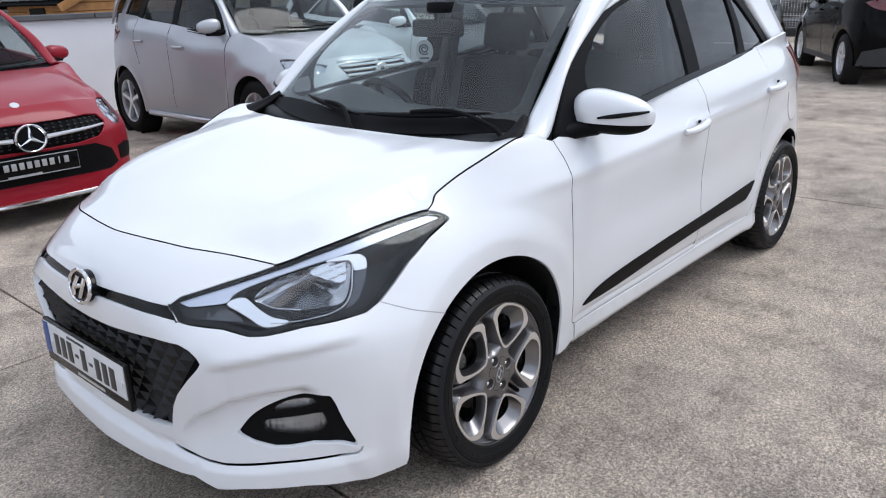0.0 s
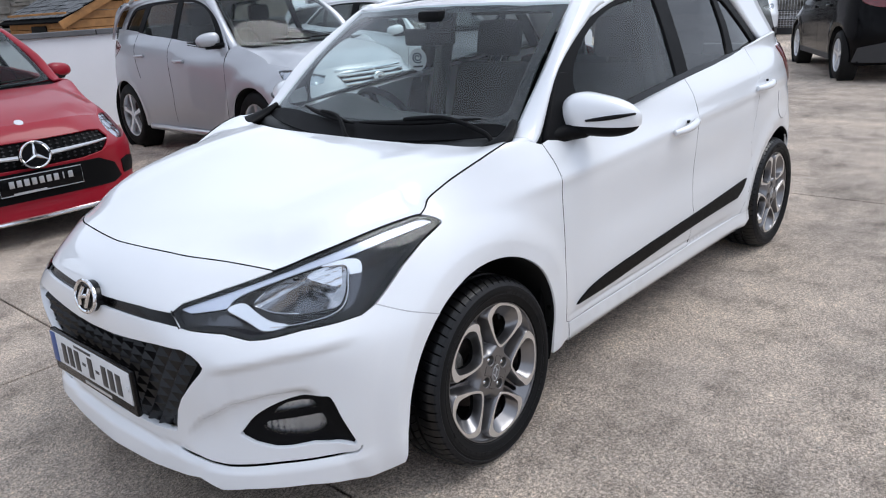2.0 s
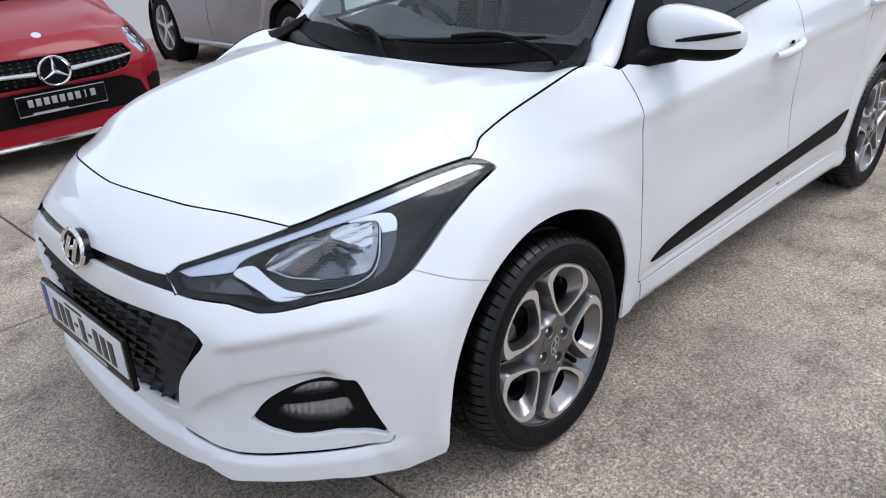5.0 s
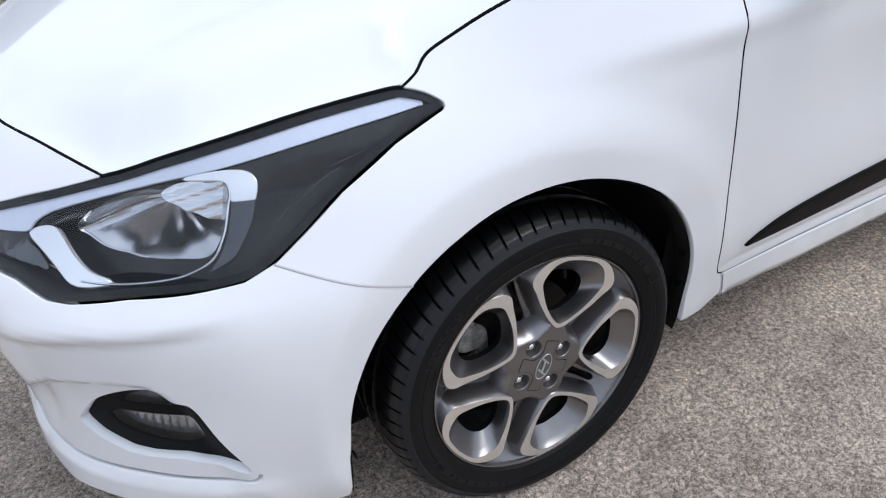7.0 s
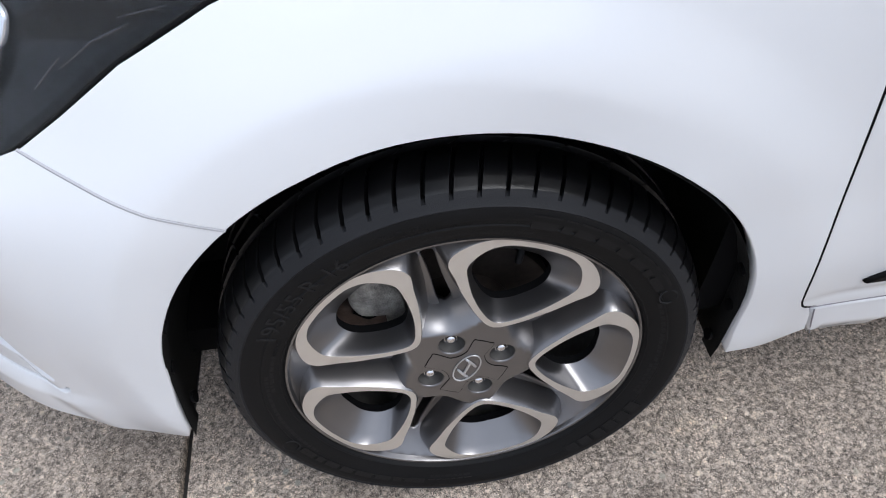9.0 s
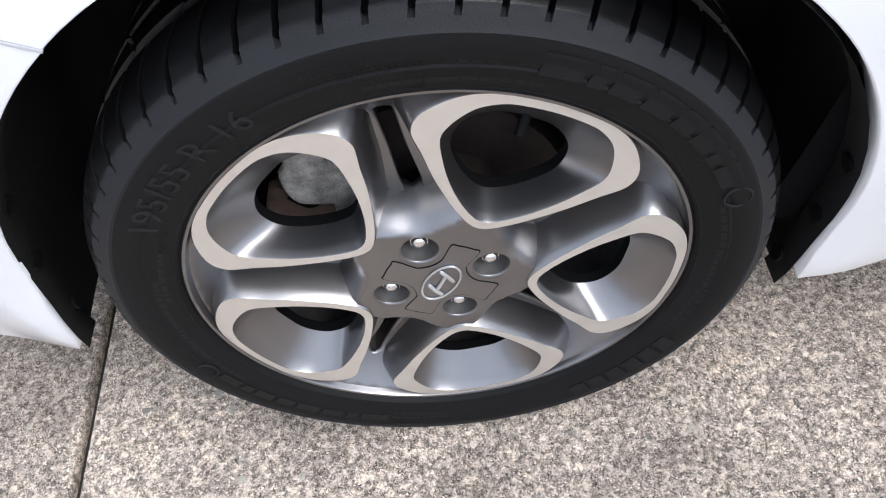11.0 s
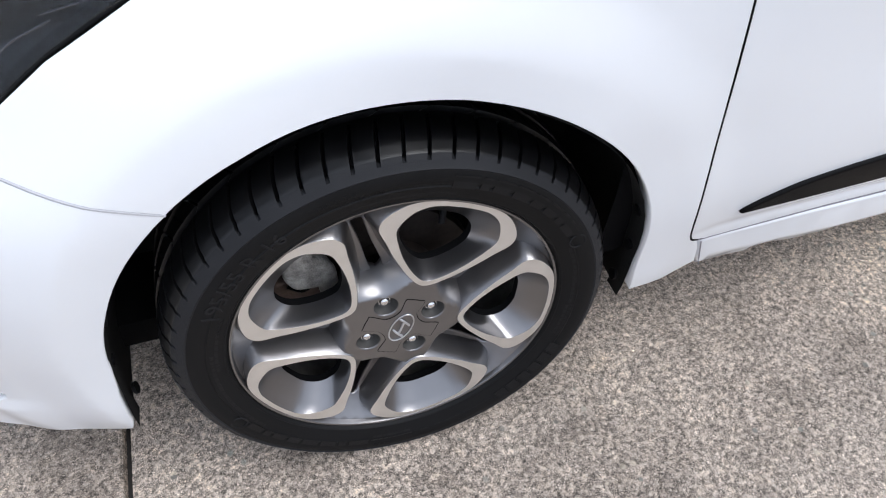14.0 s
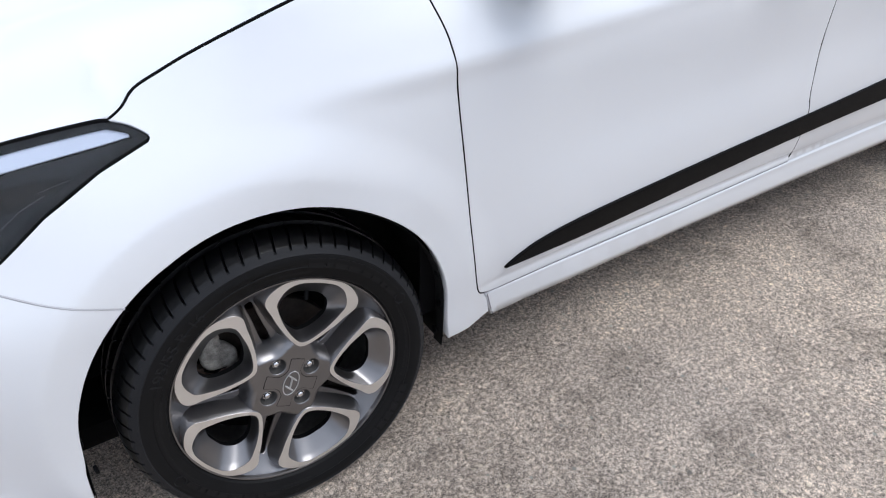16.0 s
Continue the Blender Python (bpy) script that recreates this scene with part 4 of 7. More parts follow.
# dark and grey tubes paint the shade of the open panel gaps
seam("hood_gap_shade", spline(HOOD_SEAM, 4), body, 0.0034, 0.0030, "dark line of the hood joint")
seam("hood_gap_shade", spline(WING_TOP, 4), body, 0.0036, 0.0030, "dark line of the hood joint")
seam("hood_gap_shade", spline(LAMP_TOP[3:], 4), body, 0.0034, 0.0030, "dark line of the hood joint")
seam("door_gap_shade", spline(DOOR_FRONT, 4), wing_skin, 0.0026, 0.0024, "dark line of the door joint")
seam("door_gap_shade", spline(B_SEAM, 4), door_skin, 0.0015, 0.0016, "dark line of the door joint")
seam("door_gap_shade", spline(REAR_EDGE + [(3.585, 0.60), (3.60, 0.52), (3.585, 0.42), (3.545, 0.33)], 4), door_skin, 0.0013, 0.0016, "grey line of the door joint", mat=GREY_JOINT)
seam("door_gap_shade", [(1.893, 0.293), (1.95, 0.288), (2.1, 0.2875), (2.5, 0.2875), (2.918, 0.2955)], door_skin, 0.0013, 0.0014, "grey line of the door joint", mat=GREY_JOINT)
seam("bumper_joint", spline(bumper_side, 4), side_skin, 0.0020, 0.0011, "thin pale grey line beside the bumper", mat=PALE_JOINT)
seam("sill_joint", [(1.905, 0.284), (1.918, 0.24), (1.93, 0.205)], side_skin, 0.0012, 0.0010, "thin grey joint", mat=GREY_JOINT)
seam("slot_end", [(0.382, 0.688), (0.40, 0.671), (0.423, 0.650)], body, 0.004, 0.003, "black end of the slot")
liner(0.0, "black wheel arch liner")
liner(-2.571, "black wheel arch liner")

# ---- head lamps and fog lamps ----
LAMP = chain(spline(LAMP_TOP, 4), spline(LAMP_TAIL, 3), spline(LAMP_LOW, 4))
RIM_DARK = BLACK_GLOSS
SILVER_STRIP = worn("lamp_strip_silver", (0.62, 0.66, 0.76), metal=0.3, coat=0.6, amount=0.05, scale=10.0, rough=(0.3, 0.4))


def lamp_pair(name, loops, depth, mat, label, lens, **kw):
    vs, fs, ns = sheet(loops, depth, **kw)
    link_mesh(name, vs, fs, mat, lens[0], label, ns)
    link_mesh(name, [(x, -y, z) for x, y, z in vs], [tuple(reversed(f)) for f in fs], mat, lens[1], label, [(x, -y, z) for x, y, z in ns])


lenses = []
vs, fs, ns = sheet([LAMP], sunk(0.0), step=0.03, thick=0.002, gap=0.004, edge=0.0015)
for sg in (1, -1):
    lenses.append(link_mesh("head_lamp", [(x, y * sg, z) for x, y, z in vs], fs if sg > 0 else [tuple(reversed(f)) for f in fs], CLEAR, car, "clear head lamp with black surround", [(x, y * sg, z) for x, y, z in ns]))
    lenses[-1].visible_shadow = False
ccw = LAMP if area(LAMP) > 0 else LAMP[::-1]
dense_lamp = dense(ccw, 0.012)
lamp_pair("lamp_rim", [shifted(dense_lamp, 0.003), shifted(dense_lamp, 0.0105)], sunk(0.003), RIM_DARK, "black rim", lenses, step=0.012, thick=0.085, edge=0.001)


BLADE_LOW = [(0.44, 0.680), (0.53, 0.689), (0.548, 0.695), (0.559, 0.708), (0.60, 0.724), (0.709, 0.748), (0.851, 0.767), (0.967, 0.780), (1.06, 0.791), (1.15, 0.801), (1.237, 0.810), (1.285, 0.816)]


def bezel_depth(s, z):
    """How deep the lamp's inside lies behind its glass: deepest at the inner end of the bowl."""
    base = float(np.interp(s, [0.40, 0.52, 0.60, 0.72, 0.84, 0.90, 0.96, 1.02, 1.10, 1.32], [0.030, 0.034, 0.070, 0.080, 0.060, 0.036, 0.026, 0.040, 0.046, 0.024]))
    top = float(np.interp(s, [p[0] for p in BLADE_LOW], [p[1] for p in BLADE_LOW]))
    return max(0.021, base * (0.3 + 0.7 * min(1.0, max(0.0, (top - z) / 0.055))))


def bezel(s, z):
    return sunk(bezel_depth(s, z))(s, z)


BOWL = ring_of([(0.612, 0.684), (0.645, 0.714), (0.692, 0.735), (0.752, 0.747), (0.82, 0.7565), (0.887, 0.763), (0.940, 0.7655), (0.955, 0.757), (0.951, 0.738), (0.940, 0.712), (0.924, 0.686), (0.900, 0.667), (0.85, 0.658), (0.79, 0.654), (0.735, 0.654), (0.680, 0.659), (0.640, 0.670)], 4)
LAMP_BEZEL = worn("lamp_bezel_grey", (0.009, 0.009, 0.010), spec=0.4, amount=0.15, scale=30.0, rough=(0.16, 0.24))
lamp_pair("lamp_housing", [shifted(dense_lamp, -0.004), BOWL], bezel, LAMP_BEZEL, "dark bezel inside the lamp", lenses, step=0.014, thick=0)
# silver blade along the upper edge
BLADE = chain(spline([(0.395, 0.690), (0.523, 0.731), (0.672, 0.764), (0.86, 0.794), (1.075, 0.823), (1.235, 0.838), (1.285, 0.828)], 4), spline(BLADE_LOW[::-1], 4))
lamp_pair("lamp_blade", [BLADE], sunk(0.010), SILVER_STRIP, "silver blade along the lamp", lenses, step=0.02, thick=0.004, edge=0.001, gap=0.003)
# indicator at the inner end
IND = chain([(0.412, 0.676), (0.525, 0.683), (0.585, 0.662), (0.60, 0.652), (0.46, 0.656), (0.430, 0.659)])
LAMP_BRIGHT = material("bright_lamp_trim", (0.90, 0.91, 0.93), 0.22, metal=0.75)
LAMP_GREY = worn("grey_lamp_mirror", (0.13, 0.132, 0.14), metal=0.9, amount=0.15, scale=40.0, rough=(0.06, 0.14))


def rippled(s, z):
    p = np.array(sunk(0.022)(s, z))
    return tuple(p + np.array((1, 0.6, 0)) * 0.0015 * math.sin(s * 230) * math.cos(z * 160))


lamp_pair("indicator", [IND], rippled, LAMP_GREY, "clear indicator", lenses, step=0.008, thick=0.004)
# bracket: a thick bright stroke at the lower inner corner, then the outer cheek
STROKE = ring_of([(0.545, 0.689), (0.560, 0.697), (0.586, 0.700), (0.605, 0.694), (0.640, 0.675), (0.680, 0.658), (0.725, 0.650), (0.690, 0.643), (0.655, 0.644), (0.620, 0.660), (0.580, 0.676)], 3)
lamp_pair("lamp_bracket", [STROKE], sunk(0.016), LAMP_BRIGHT, "bright lamp bracket", lenses, step=0.010, thick=0.012, edge=0.002)
# cheek in two tones: mirrored sky painted bright on top, darker reflections below
CHEEK_TOP = chain(spline([(0.872, 0.7695), (0.915, 0.7745), (0.962, 0.777), (0.994, 0.774), (1.006, 0.765), (1.004, 0.752), (0.998, 0.742)], 4), spline([(0.962, 0.742), (0.9625, 0.755), (0.952, 0.767), (0.91, 0.7690)], 4))
lamp_pair("lamp_cheek", [CHEEK_TOP], sunk(0.010), LAMP_BRIGHT, "upper cheek of the lamp, bright as mirrored sky", lenses, step=0.010, thick=0.008, edge=0.0015)
CHEEK = chain([(0.961, 0.741)], spline([(0.9975, 0.741), (0.986, 0.716), (0.967, 0.692), (0.945, 0.670), (0.905, 0.656)], 4), spline([(0.905, 0.656), (0.925, 0.674), (0.945, 0.702), (0.958, 0.73)], 4))
lamp_pair("lamp_cheek", [CHEEK], lambda s, z: sunk(0.011 + 0.12 * (0.742 - z))(s, z), LAMP_GREY, "lower cheek of the lamp, dark as its reflections", lenses, step=0.008, thick=0.006, edge=0.0015)
# reflector bowl, drawn back from its rim, with ripples in its upper half
LAMP_MIRROR = worn("bowl_mirror", (0.56, 0.565, 0.58), metal=0.95, amount=0.10, scale=30.0, rough=(0.07, 0.15))


def bowl_mesh():
    rim = [p for p in BOWL]
    mid = (0.775, 0.704)
    back = np.array(sunk(0.125)(*mid))
    vs, fs, n_r = [], [], 16
    for q in range(n_r):
        t = q / (n_r - 1)
        for s0, z0 in rim:
            a = s0 + (mid[0] - s0) * t
            b = z0 + (mid[1] - z0) * t
            d0 = bezel_depth(s0, z0)
            d = d0 + (0.120 - d0) * math.sin(0.5 * math.pi * t) ** 0.9
            up = max(0.0, z0 - 0.70) / 0.06
            d += 0.0022 * math.sin(t * math.pi) * up * math.sin(s0 * 150 + 6 * t) + 0.0016 * math.sin(math.pi * t) * math.sin(z0 * 210 + s0 * 40)
            vs.append(sunk(d)(a, b))
    m = len(rim)
    for q in range(n_r - 1):
        for j in range(m):
            fs.append((q * m + j, q * m + (j + 1) % m, (q + 1) * m + (j + 1) % m, (q + 1) * m + j))
    for sg, ln in ((1, lenses[0]), (-1, lenses[1])):
        link_mesh("reflector", [(x, y * sg, z) for x, y, z in vs], [f[::-1] for f in fs] if sg > 0 else fs, LAMP_MIRROR, ln, "mirror-bright reflector bowl")


bowl_mesh()
FACETS = ring_of([(0.80, 0.742), (0.86, 0.7585), (0.935, 0.7615), (0.949, 0.752), (0.942, 0.728), (0.925, 0.708), (0.885, 0.716), (0.84, 0.728)], 3)


def facets(s, z):
    return sunk(0.030 + 0.0012 * math.sin(z * 330 - s * 60) + 0.22 * (0.765 - z))(s, z)


lamp_pair("reflector_facets", [FACETS], facets, material("lamp_facets", (0.80, 0.81, 0.83), 0.07, metal=0.95), "bright faceted upper reflector", lenses, step=0.006, thick=0)
for sg, ln in ((1, lenses[0]), (-1, lenses[1])):
    line = [sunk(0.017)(s, z) for s, z in spline([(0.675, 0.6475), (0.725, 0.6475), (0.824, 0.652), (0.872, 0.658), (0.912, 0.672), (0.936, 0.698), (0.951, 0.730), (0.960, 0.752), (0.950, 0.7675), (0.905, 0.766)], 4)]
    part("lamp_line", tube_bm([(x, y * sg, z) for x, y, z in line], 0.0020, 8), CHROME, ln, "thin chrome line")
    edge_line = [sunk(bezel_depth(s, z) - 0.001)(s, z) for s, z in BOWL[-14:] + BOWL[:5]]
    part("bowl_edge", tube_bm([(x, y * sg, z) for x, y, z in edge_line], 0.0024, 8), CHROME, ln, "bright edge of the bowl")
    # dark chamber toward the wing, with a few thin ribs
    for k in range(4):
        p0, p1 = Vector(sunk(0.026)(1.02 + 0.035 * k, 0.700 + 0.020 * k)), Vector(sunk(0.026)(1.055 + 0.040 * k, 0.728 + 0.014 * k))
        p0.y, p1.y = p0.y * sg, p1.y * sg
        part("chamber_rib", tube_bm([p0, p1], 0.0014, 6), LAMP_GREY, ln)

# fog lamps in their black bezels
FOG_UP = chain(spline([(0.648, 0.394), (0.672, 0.419), (0.713, 0.434), (0.775, 0.431), (0.789, 0.400)], 4), [(0.72, 0.395), (0.66, 0.393)])
FOG_LOW = chain([(0.620, 0.367), (0.645, 0.383), (0.72, 0.387), (0.799, 0.392)], spline([(0.799, 0.392), (0.812, 0.352), (0.785, 0.328), (0.73, 0.326), (0.677, 0.332), (0.634, 0.347), (0.620, 0.367)], 4))


def fog_skin(depth):
    def fn(s, z):
        p = np.array(bumper_skin(s, z))
        q = np.array(body(s + 0.004, z)) - np.array(body(s - 0.004, z))
        nn = np.cross(q, (0, 0, 1))
        return tuple(p - nn / np.linalg.norm(nn) * depth)
    return fn


vs, fs, ns = sheet([FOG, FOG_UP, FOG_LOW], fog_skin(0.018), step=0.02, thick=0.02, gap=-0.004, edge=0.002)
fogs = []
for sg in (1, -1):
    fogs.append(link_mesh("fog_bezel", [(x, y * sg, z) for x, y, z in vs], fs if sg > 0 else [tuple(reversed(f)) for f in fs], BLACK, car, "black fog lamp bezel", [(x, y * sg, z) for x, y, z in ns]))


def fog_ripple(s, z):
    p = np.array(fog_skin(0.040)(s, z))
    return tuple(p + np.array((0.8, 0.6, 0)) * 0.005 * abs(math.sin(s * 190)))


for lp in (FOG_UP, FOG_LOW):
    lamp_pair("fog_lens", [lp], fog_skin(0.020), CLEAR, "clear fog lens", fogs, step=0.02, thick=0.003, gap=-0.001)
lamp_pair("fog_reflector", [FOG_UP], fog_ripple, worn("fog_reflector_dim", (0.60, 0.61, 0.63), metal=0.8, amount=0.2, scale=60.0, rough=(0.15, 0.3)), "ribbed reflector", fogs, step=0.008, thick=0, gap=-0.003)
lamp_pair("fog_reflector", [FOG_LOW], fog_ripple, worn("fog_reflector_bright", (0.42, 0.43, 0.44), metal=0.8, amount=0.2, scale=60.0, rough=(0.15, 0.3)), "ribbed reflector", fogs, step=0.008, thick=0, gap=-0.003)

# ---- glass, pillars and roof of the hatchback ----
def screen(u, v):
    """The windscreen; u across from -1 to 1, v up from 0 to 1."""
    q = u * u
    lo = np.array((-0.200 - 0.16 * q, 0.665 * u, 0.966 + 0.03 * q))
    hi = np.array((-0.775 - 0.085 * q, 0.570 * u, 1.407 - 0.012 * q))
    p = lo + (hi - lo) * v + np.array((0.6, 0, 0.8)) * 0.020 * math.sin(math.pi * min(max(v, 0), 1))
    return tuple(p)


def box_loop(u0, v0, u1, v1, r=0.06, n=5):
    out = []
    for cx, cy, a0 in ((u1 - r, v1 - r, 0), (u0 + r, v1 - r, 90), (u0 + r, v0 + r, 180), (u1 - r, v0 + r, 270)):
        out += [(cx + r * math.cos(radians(a0 + 90 * i / n)), cy + r * math.sin(radians(a0 + 90 * i / n))) for i in range(n + 1)]
    return out


windscreen = panel("windscreen", [[(-1, 0), (1, 0), (1, 1), (-1, 1)]], screen, GLASS, car, "clear windscreen", step=0.07, thick=0)
windscreen.visible_shadow = False
panel("windscreen_border", [[(-1, 0), (1, 0), (1, 1), (-1, 1)], box_loop(-0.935, 0.11, 0.935, 0.935, 0.07)], screen, BLACK_GLOSS, car, "black printed border", step=0.03, thick=0, lift=-0.006)
# cowl under the screen
panel("cowl", [[(-1.02, -0.16), (1.02, -0.16), (1.02, 0.03), (-1.02, 0.03)]],
      lambda u, v: (screen(u, 0.0)[0] - 0.75 * v, screen(u, 0)[1], screen(u, 0)[2] - 0.028 + 0.22 * v), BLACK, car, "black cowl panel", step=0.05, thick=0.004)


panel("wiper_shroud", [chain(spline([(-0.985, -0.03), (-0.9, 0.045), (-0.6, 0.085), (-0.2, 0.075), (0.2, 0.085), (0.6, 0.075), (0.93, 0.045), (0.985, -0.03)], 4))], screen, BLACK, car, "black shroud at the foot of the screen", step=0.03, thick=0.006, lift=0.007)


def wiper(u0, u1, v0, v1, name_label):
    """An arm from its pivot and a blade along the foot of the screen."""
    path = [np.array(screen(u0 + (u1 - u0) * i / 14, v0 + (v1 - v0) * i / 14)) + np.array((0.018, 0, 0.024)) for i in range(15)]
    w = part("wiper", tube_bm(path, [0.004 + 0.007 * math.sin(math.pi * i / 14) for i in range(15)], 8), BLACK, car, name_label)
    pivot = np.array(screen(u1 + (u1 - u0) * 0.12, -0.05)) + np.array((0.02, 0, 0.0))
    part("wiper_arm", tube_bm(spline([tuple(pivot), tuple(pivot + (0.0, -0.04, 0.03)), tuple((path[10] + path[11]) / 2 + (0.004, 0, 0.012)), tuple(path[6] + (0.004, 0, 0.012))], 5), 0.008, 8), BLACK, w)


wiper(-0.50, 0.06, 0.105, 0.040, "black wiper")
wiper(0.10, 0.84, 0.050, 0.060, "black wiper")

# pillars, both sides
for sg in (1, -1):
    inner = spline([(-0.235, 0.738 * sg, 0.984), (-0.295, 0.712 * sg, 0.990), (-0.362, 0.668 * sg, 1.002), (-0.60, 0.630 * sg, 1.195), (-0.86, 0.572 * sg, 1.396), (-0.95, 0.558 * sg, 1.428)], 5)
    outer = spline([(-0.245, 0.746 * sg, 0.984), (-0.33, 0.752 * sg, 0.976), (-0.395, 0.748 * sg, 0.985), (-0.575, 0.706 * sg, 1.186), (-0.90, 0.646 * sg, 1.352), (-1.02, 0.630 * sg, 1.388)], 5)
    strip("pillar", inner, outer, WHITE, car, "white windscreen pillar", thick=0.02, cols=8, flip=sg < 0, crown=lambda u, sg=sg: Vector((0.012, 0.016 * sg, 0.012)) * math.sin(math.pi * u))
    ri = spline([(-0.90, 0.565 * sg, 1.418), (-1.2, 0.545 * sg, 1.452), (-1.6, 0.545 * sg, 1.460), (-2.1, 0.535 * sg, 1.445), (-2.6, 0.52 * sg, 1.405)], 5)
    ro = spline([(-0.88, 0.652 * sg, 1.346), (-1.2, 0.622 * sg, 1.412), (-1.6, 0.612 * sg, 1.425), (-2.1, 0.615 * sg, 1.405), (-2.6, 0.60 * sg, 1.35)], 5)
    strip("roof_side", ri, ro, WHITE, car, "white roof edge", thick=0.02, cols=6, flip=sg < 0, crown=lambda u, sg=sg: Vector((0, 0.014 * sg, 0.012)) * math.sin(math.pi * u))
    # rear pillar between the side glass and the tailgate
    a = spline([(-2.25, 0.61 * sg, 1.37), (-2.36, 0.645 * sg, 1.26), (-2.50, 0.69 * sg, 1.13), (-2.55, 0.715 * sg, 1.09)], 5)
    b = spline([(-2.62, 0.60 * sg, 1.36), (-2.70, 0.625 * sg, 1.26), (-2.80, 0.655 * sg, 1.15), (-2.86, 0.67 * sg, 1.08)], 5)
    strip("rear_pillar", a, b, WHITE, car, "white rear pillar", thick=0.02, cols=5, flip=sg < 0)

for sg in (1, -1):
    strip("cowl_end", spline([(-0.195, 0.630 * sg, 0.966), (-0.29, 0.640 * sg, 0.985), (-0.375, 0.640 * sg, 1.022)], 5), spline([(-0.222, 0.722 * sg, 0.984), (-0.30, 0.708 * sg, 0.996), (-0.385, 0.664 * sg, 1.026)], 5),
          BLACK, car, "black end of the cowl", thick=0.02, cols=5, flip=sg < 0, crown=lambda u: Vector((0.006, 0, 0.012)) * math.sin(math.pi * u))

roof_half = [(-0.775, 0.0), (-0.785, 0.2), (-0.81, 0.40), (-0.86, 0.57), (-1.2, 0.552), (-2.1, 0.542), (-2.62, 0.525), (-2.75, 0.3), (-2.78, 0.0)]


def roof_top(x, y):
    t = -x - 0.775
    return x, y, 1.412 + 0.105 * t - 0.055 * t * t - 0.036 * (y / 0.55) ** 2 * (0.4 + 0.6 * min(1, t))


panel("roof", [chain(roof_half, [(x, -y) for x, y in roof_half[::-1]])], roof_top, WHITE, car, "white roof", step=0.08, thick=0.02)
panel("rear_screen", [[(-0.5, 0), (0.5, 0), (0.52, 1), (-0.52, 1)]], lambda u, v: (-2.78 - 0.34 * (1 - v), 1.2 * u, 1.07 + 0.31 * v), TINTED, car, "dark rear screen", step=0.1, thick=0, flip=-1)

# side windows: black frames with glass
FRAME = chain(spline([(-0.40, 0.967), (-0.475, 1.07), (-0.575, 1.19), (-0.73, 1.285), (-0.91, 1.357), (-1.10, 1.402), (-1.35, 1.424), (-1.7, 1.424), (-2.0, 1.403), (-2.20, 1.37), (-2.28, 1.315), (-2.42, 1.205), (-2.53, 1.112)], 5),
              spline([(-2.53, 1.112), (-2.3, 1.107), (-2.04, 1.088), (-1.49, 1.055), (-1.02, 1.016), (-0.6, 0.972), (-0.44, 0.955), (-0.40, 0.967)], 4))
G1 = chain(spline([(-0.64, 1.03), (-0.63, 1.12), (-0.68, 1.195), (-0.79, 1.272), (-0.94, 1.336), (-1.10, 1.375), (-1.28, 1.392), (-1.43, 1.395)], 4), [(-1.425, 1.3), (-1.40, 1.06)], spline([(-1.40, 1.06), (-1.02, 1.03), (-0.70, 1.0), (-0.64, 1.03)], 3))
G2 = chain([(-1.545, 1.395), (-1.8, 1.392), (-2.03, 1.375), (-2.02, 1.22), (-1.985, 1.108), (-1.75, 1.090), (-1.515, 1.072)])
G3 = chain([(-2.075, 1.368), (-2.15, 1.350), (-2.20, 1.31), (-2.33, 1.20), (-2.41, 1.127), (-2.3, 1.124), (-2.06, 1.112), (-2.09, 1.24)])
panel("window_frame", [FRAME, G1, G2, G3], upper_side, BLACK, car, "black window frame", both=True, step=0.05, thick=0.02, edge=0.002, flip=-1)
for g in (G1, G2, G3):
    panel("side_window", [g], upper_side, DOOR_GLASS if g is G1 else TINTED, car, "clear side window" if g is G1 else "dark tinted side window", both=True, step=0.08, thick=0, gap=-0.004, lift=-0.008, flip=-1)
for ob in list(car.children):
    if ob.name.startswith(("side_window", "rear_screen")):
        ob.visible_shadow = False
# belt moulding under the glass and the pillar trims
BELT_TRIM = chain(spline([(-0.56, 0.985), (-1.02, 1.034), (-1.49, 1.074), (-2.04, 1.106), (-2.5, 1.122)], 4), spline([(-2.53, 1.112), (-2.04, 1.090), (-1.49, 1.057), (-1.02, 1.017), (-0.56, 0.970)], 4))
panel("belt_trim", [BELT_TRIM], upper_side, BLACK_GLOSS, car, "black belt trim", both=True, step=0.05, thick=0.012, edge=0.003, lift=0.012, flip=-1)
SAIL = chain([(-0.405, 0.966), (-0.475, 1.065), (-0.555, 1.165), (-0.60, 1.165), (-0.615, 1.10), (-0.62, 0.975), (-0.5, 0.958)])
panel("mirror_sail", [SAIL], upper_side, BLACK, car, "black mirror mount", both=True, step=0.03, thick=0.02, edge=0.004, lift=0.006, flip=-1)


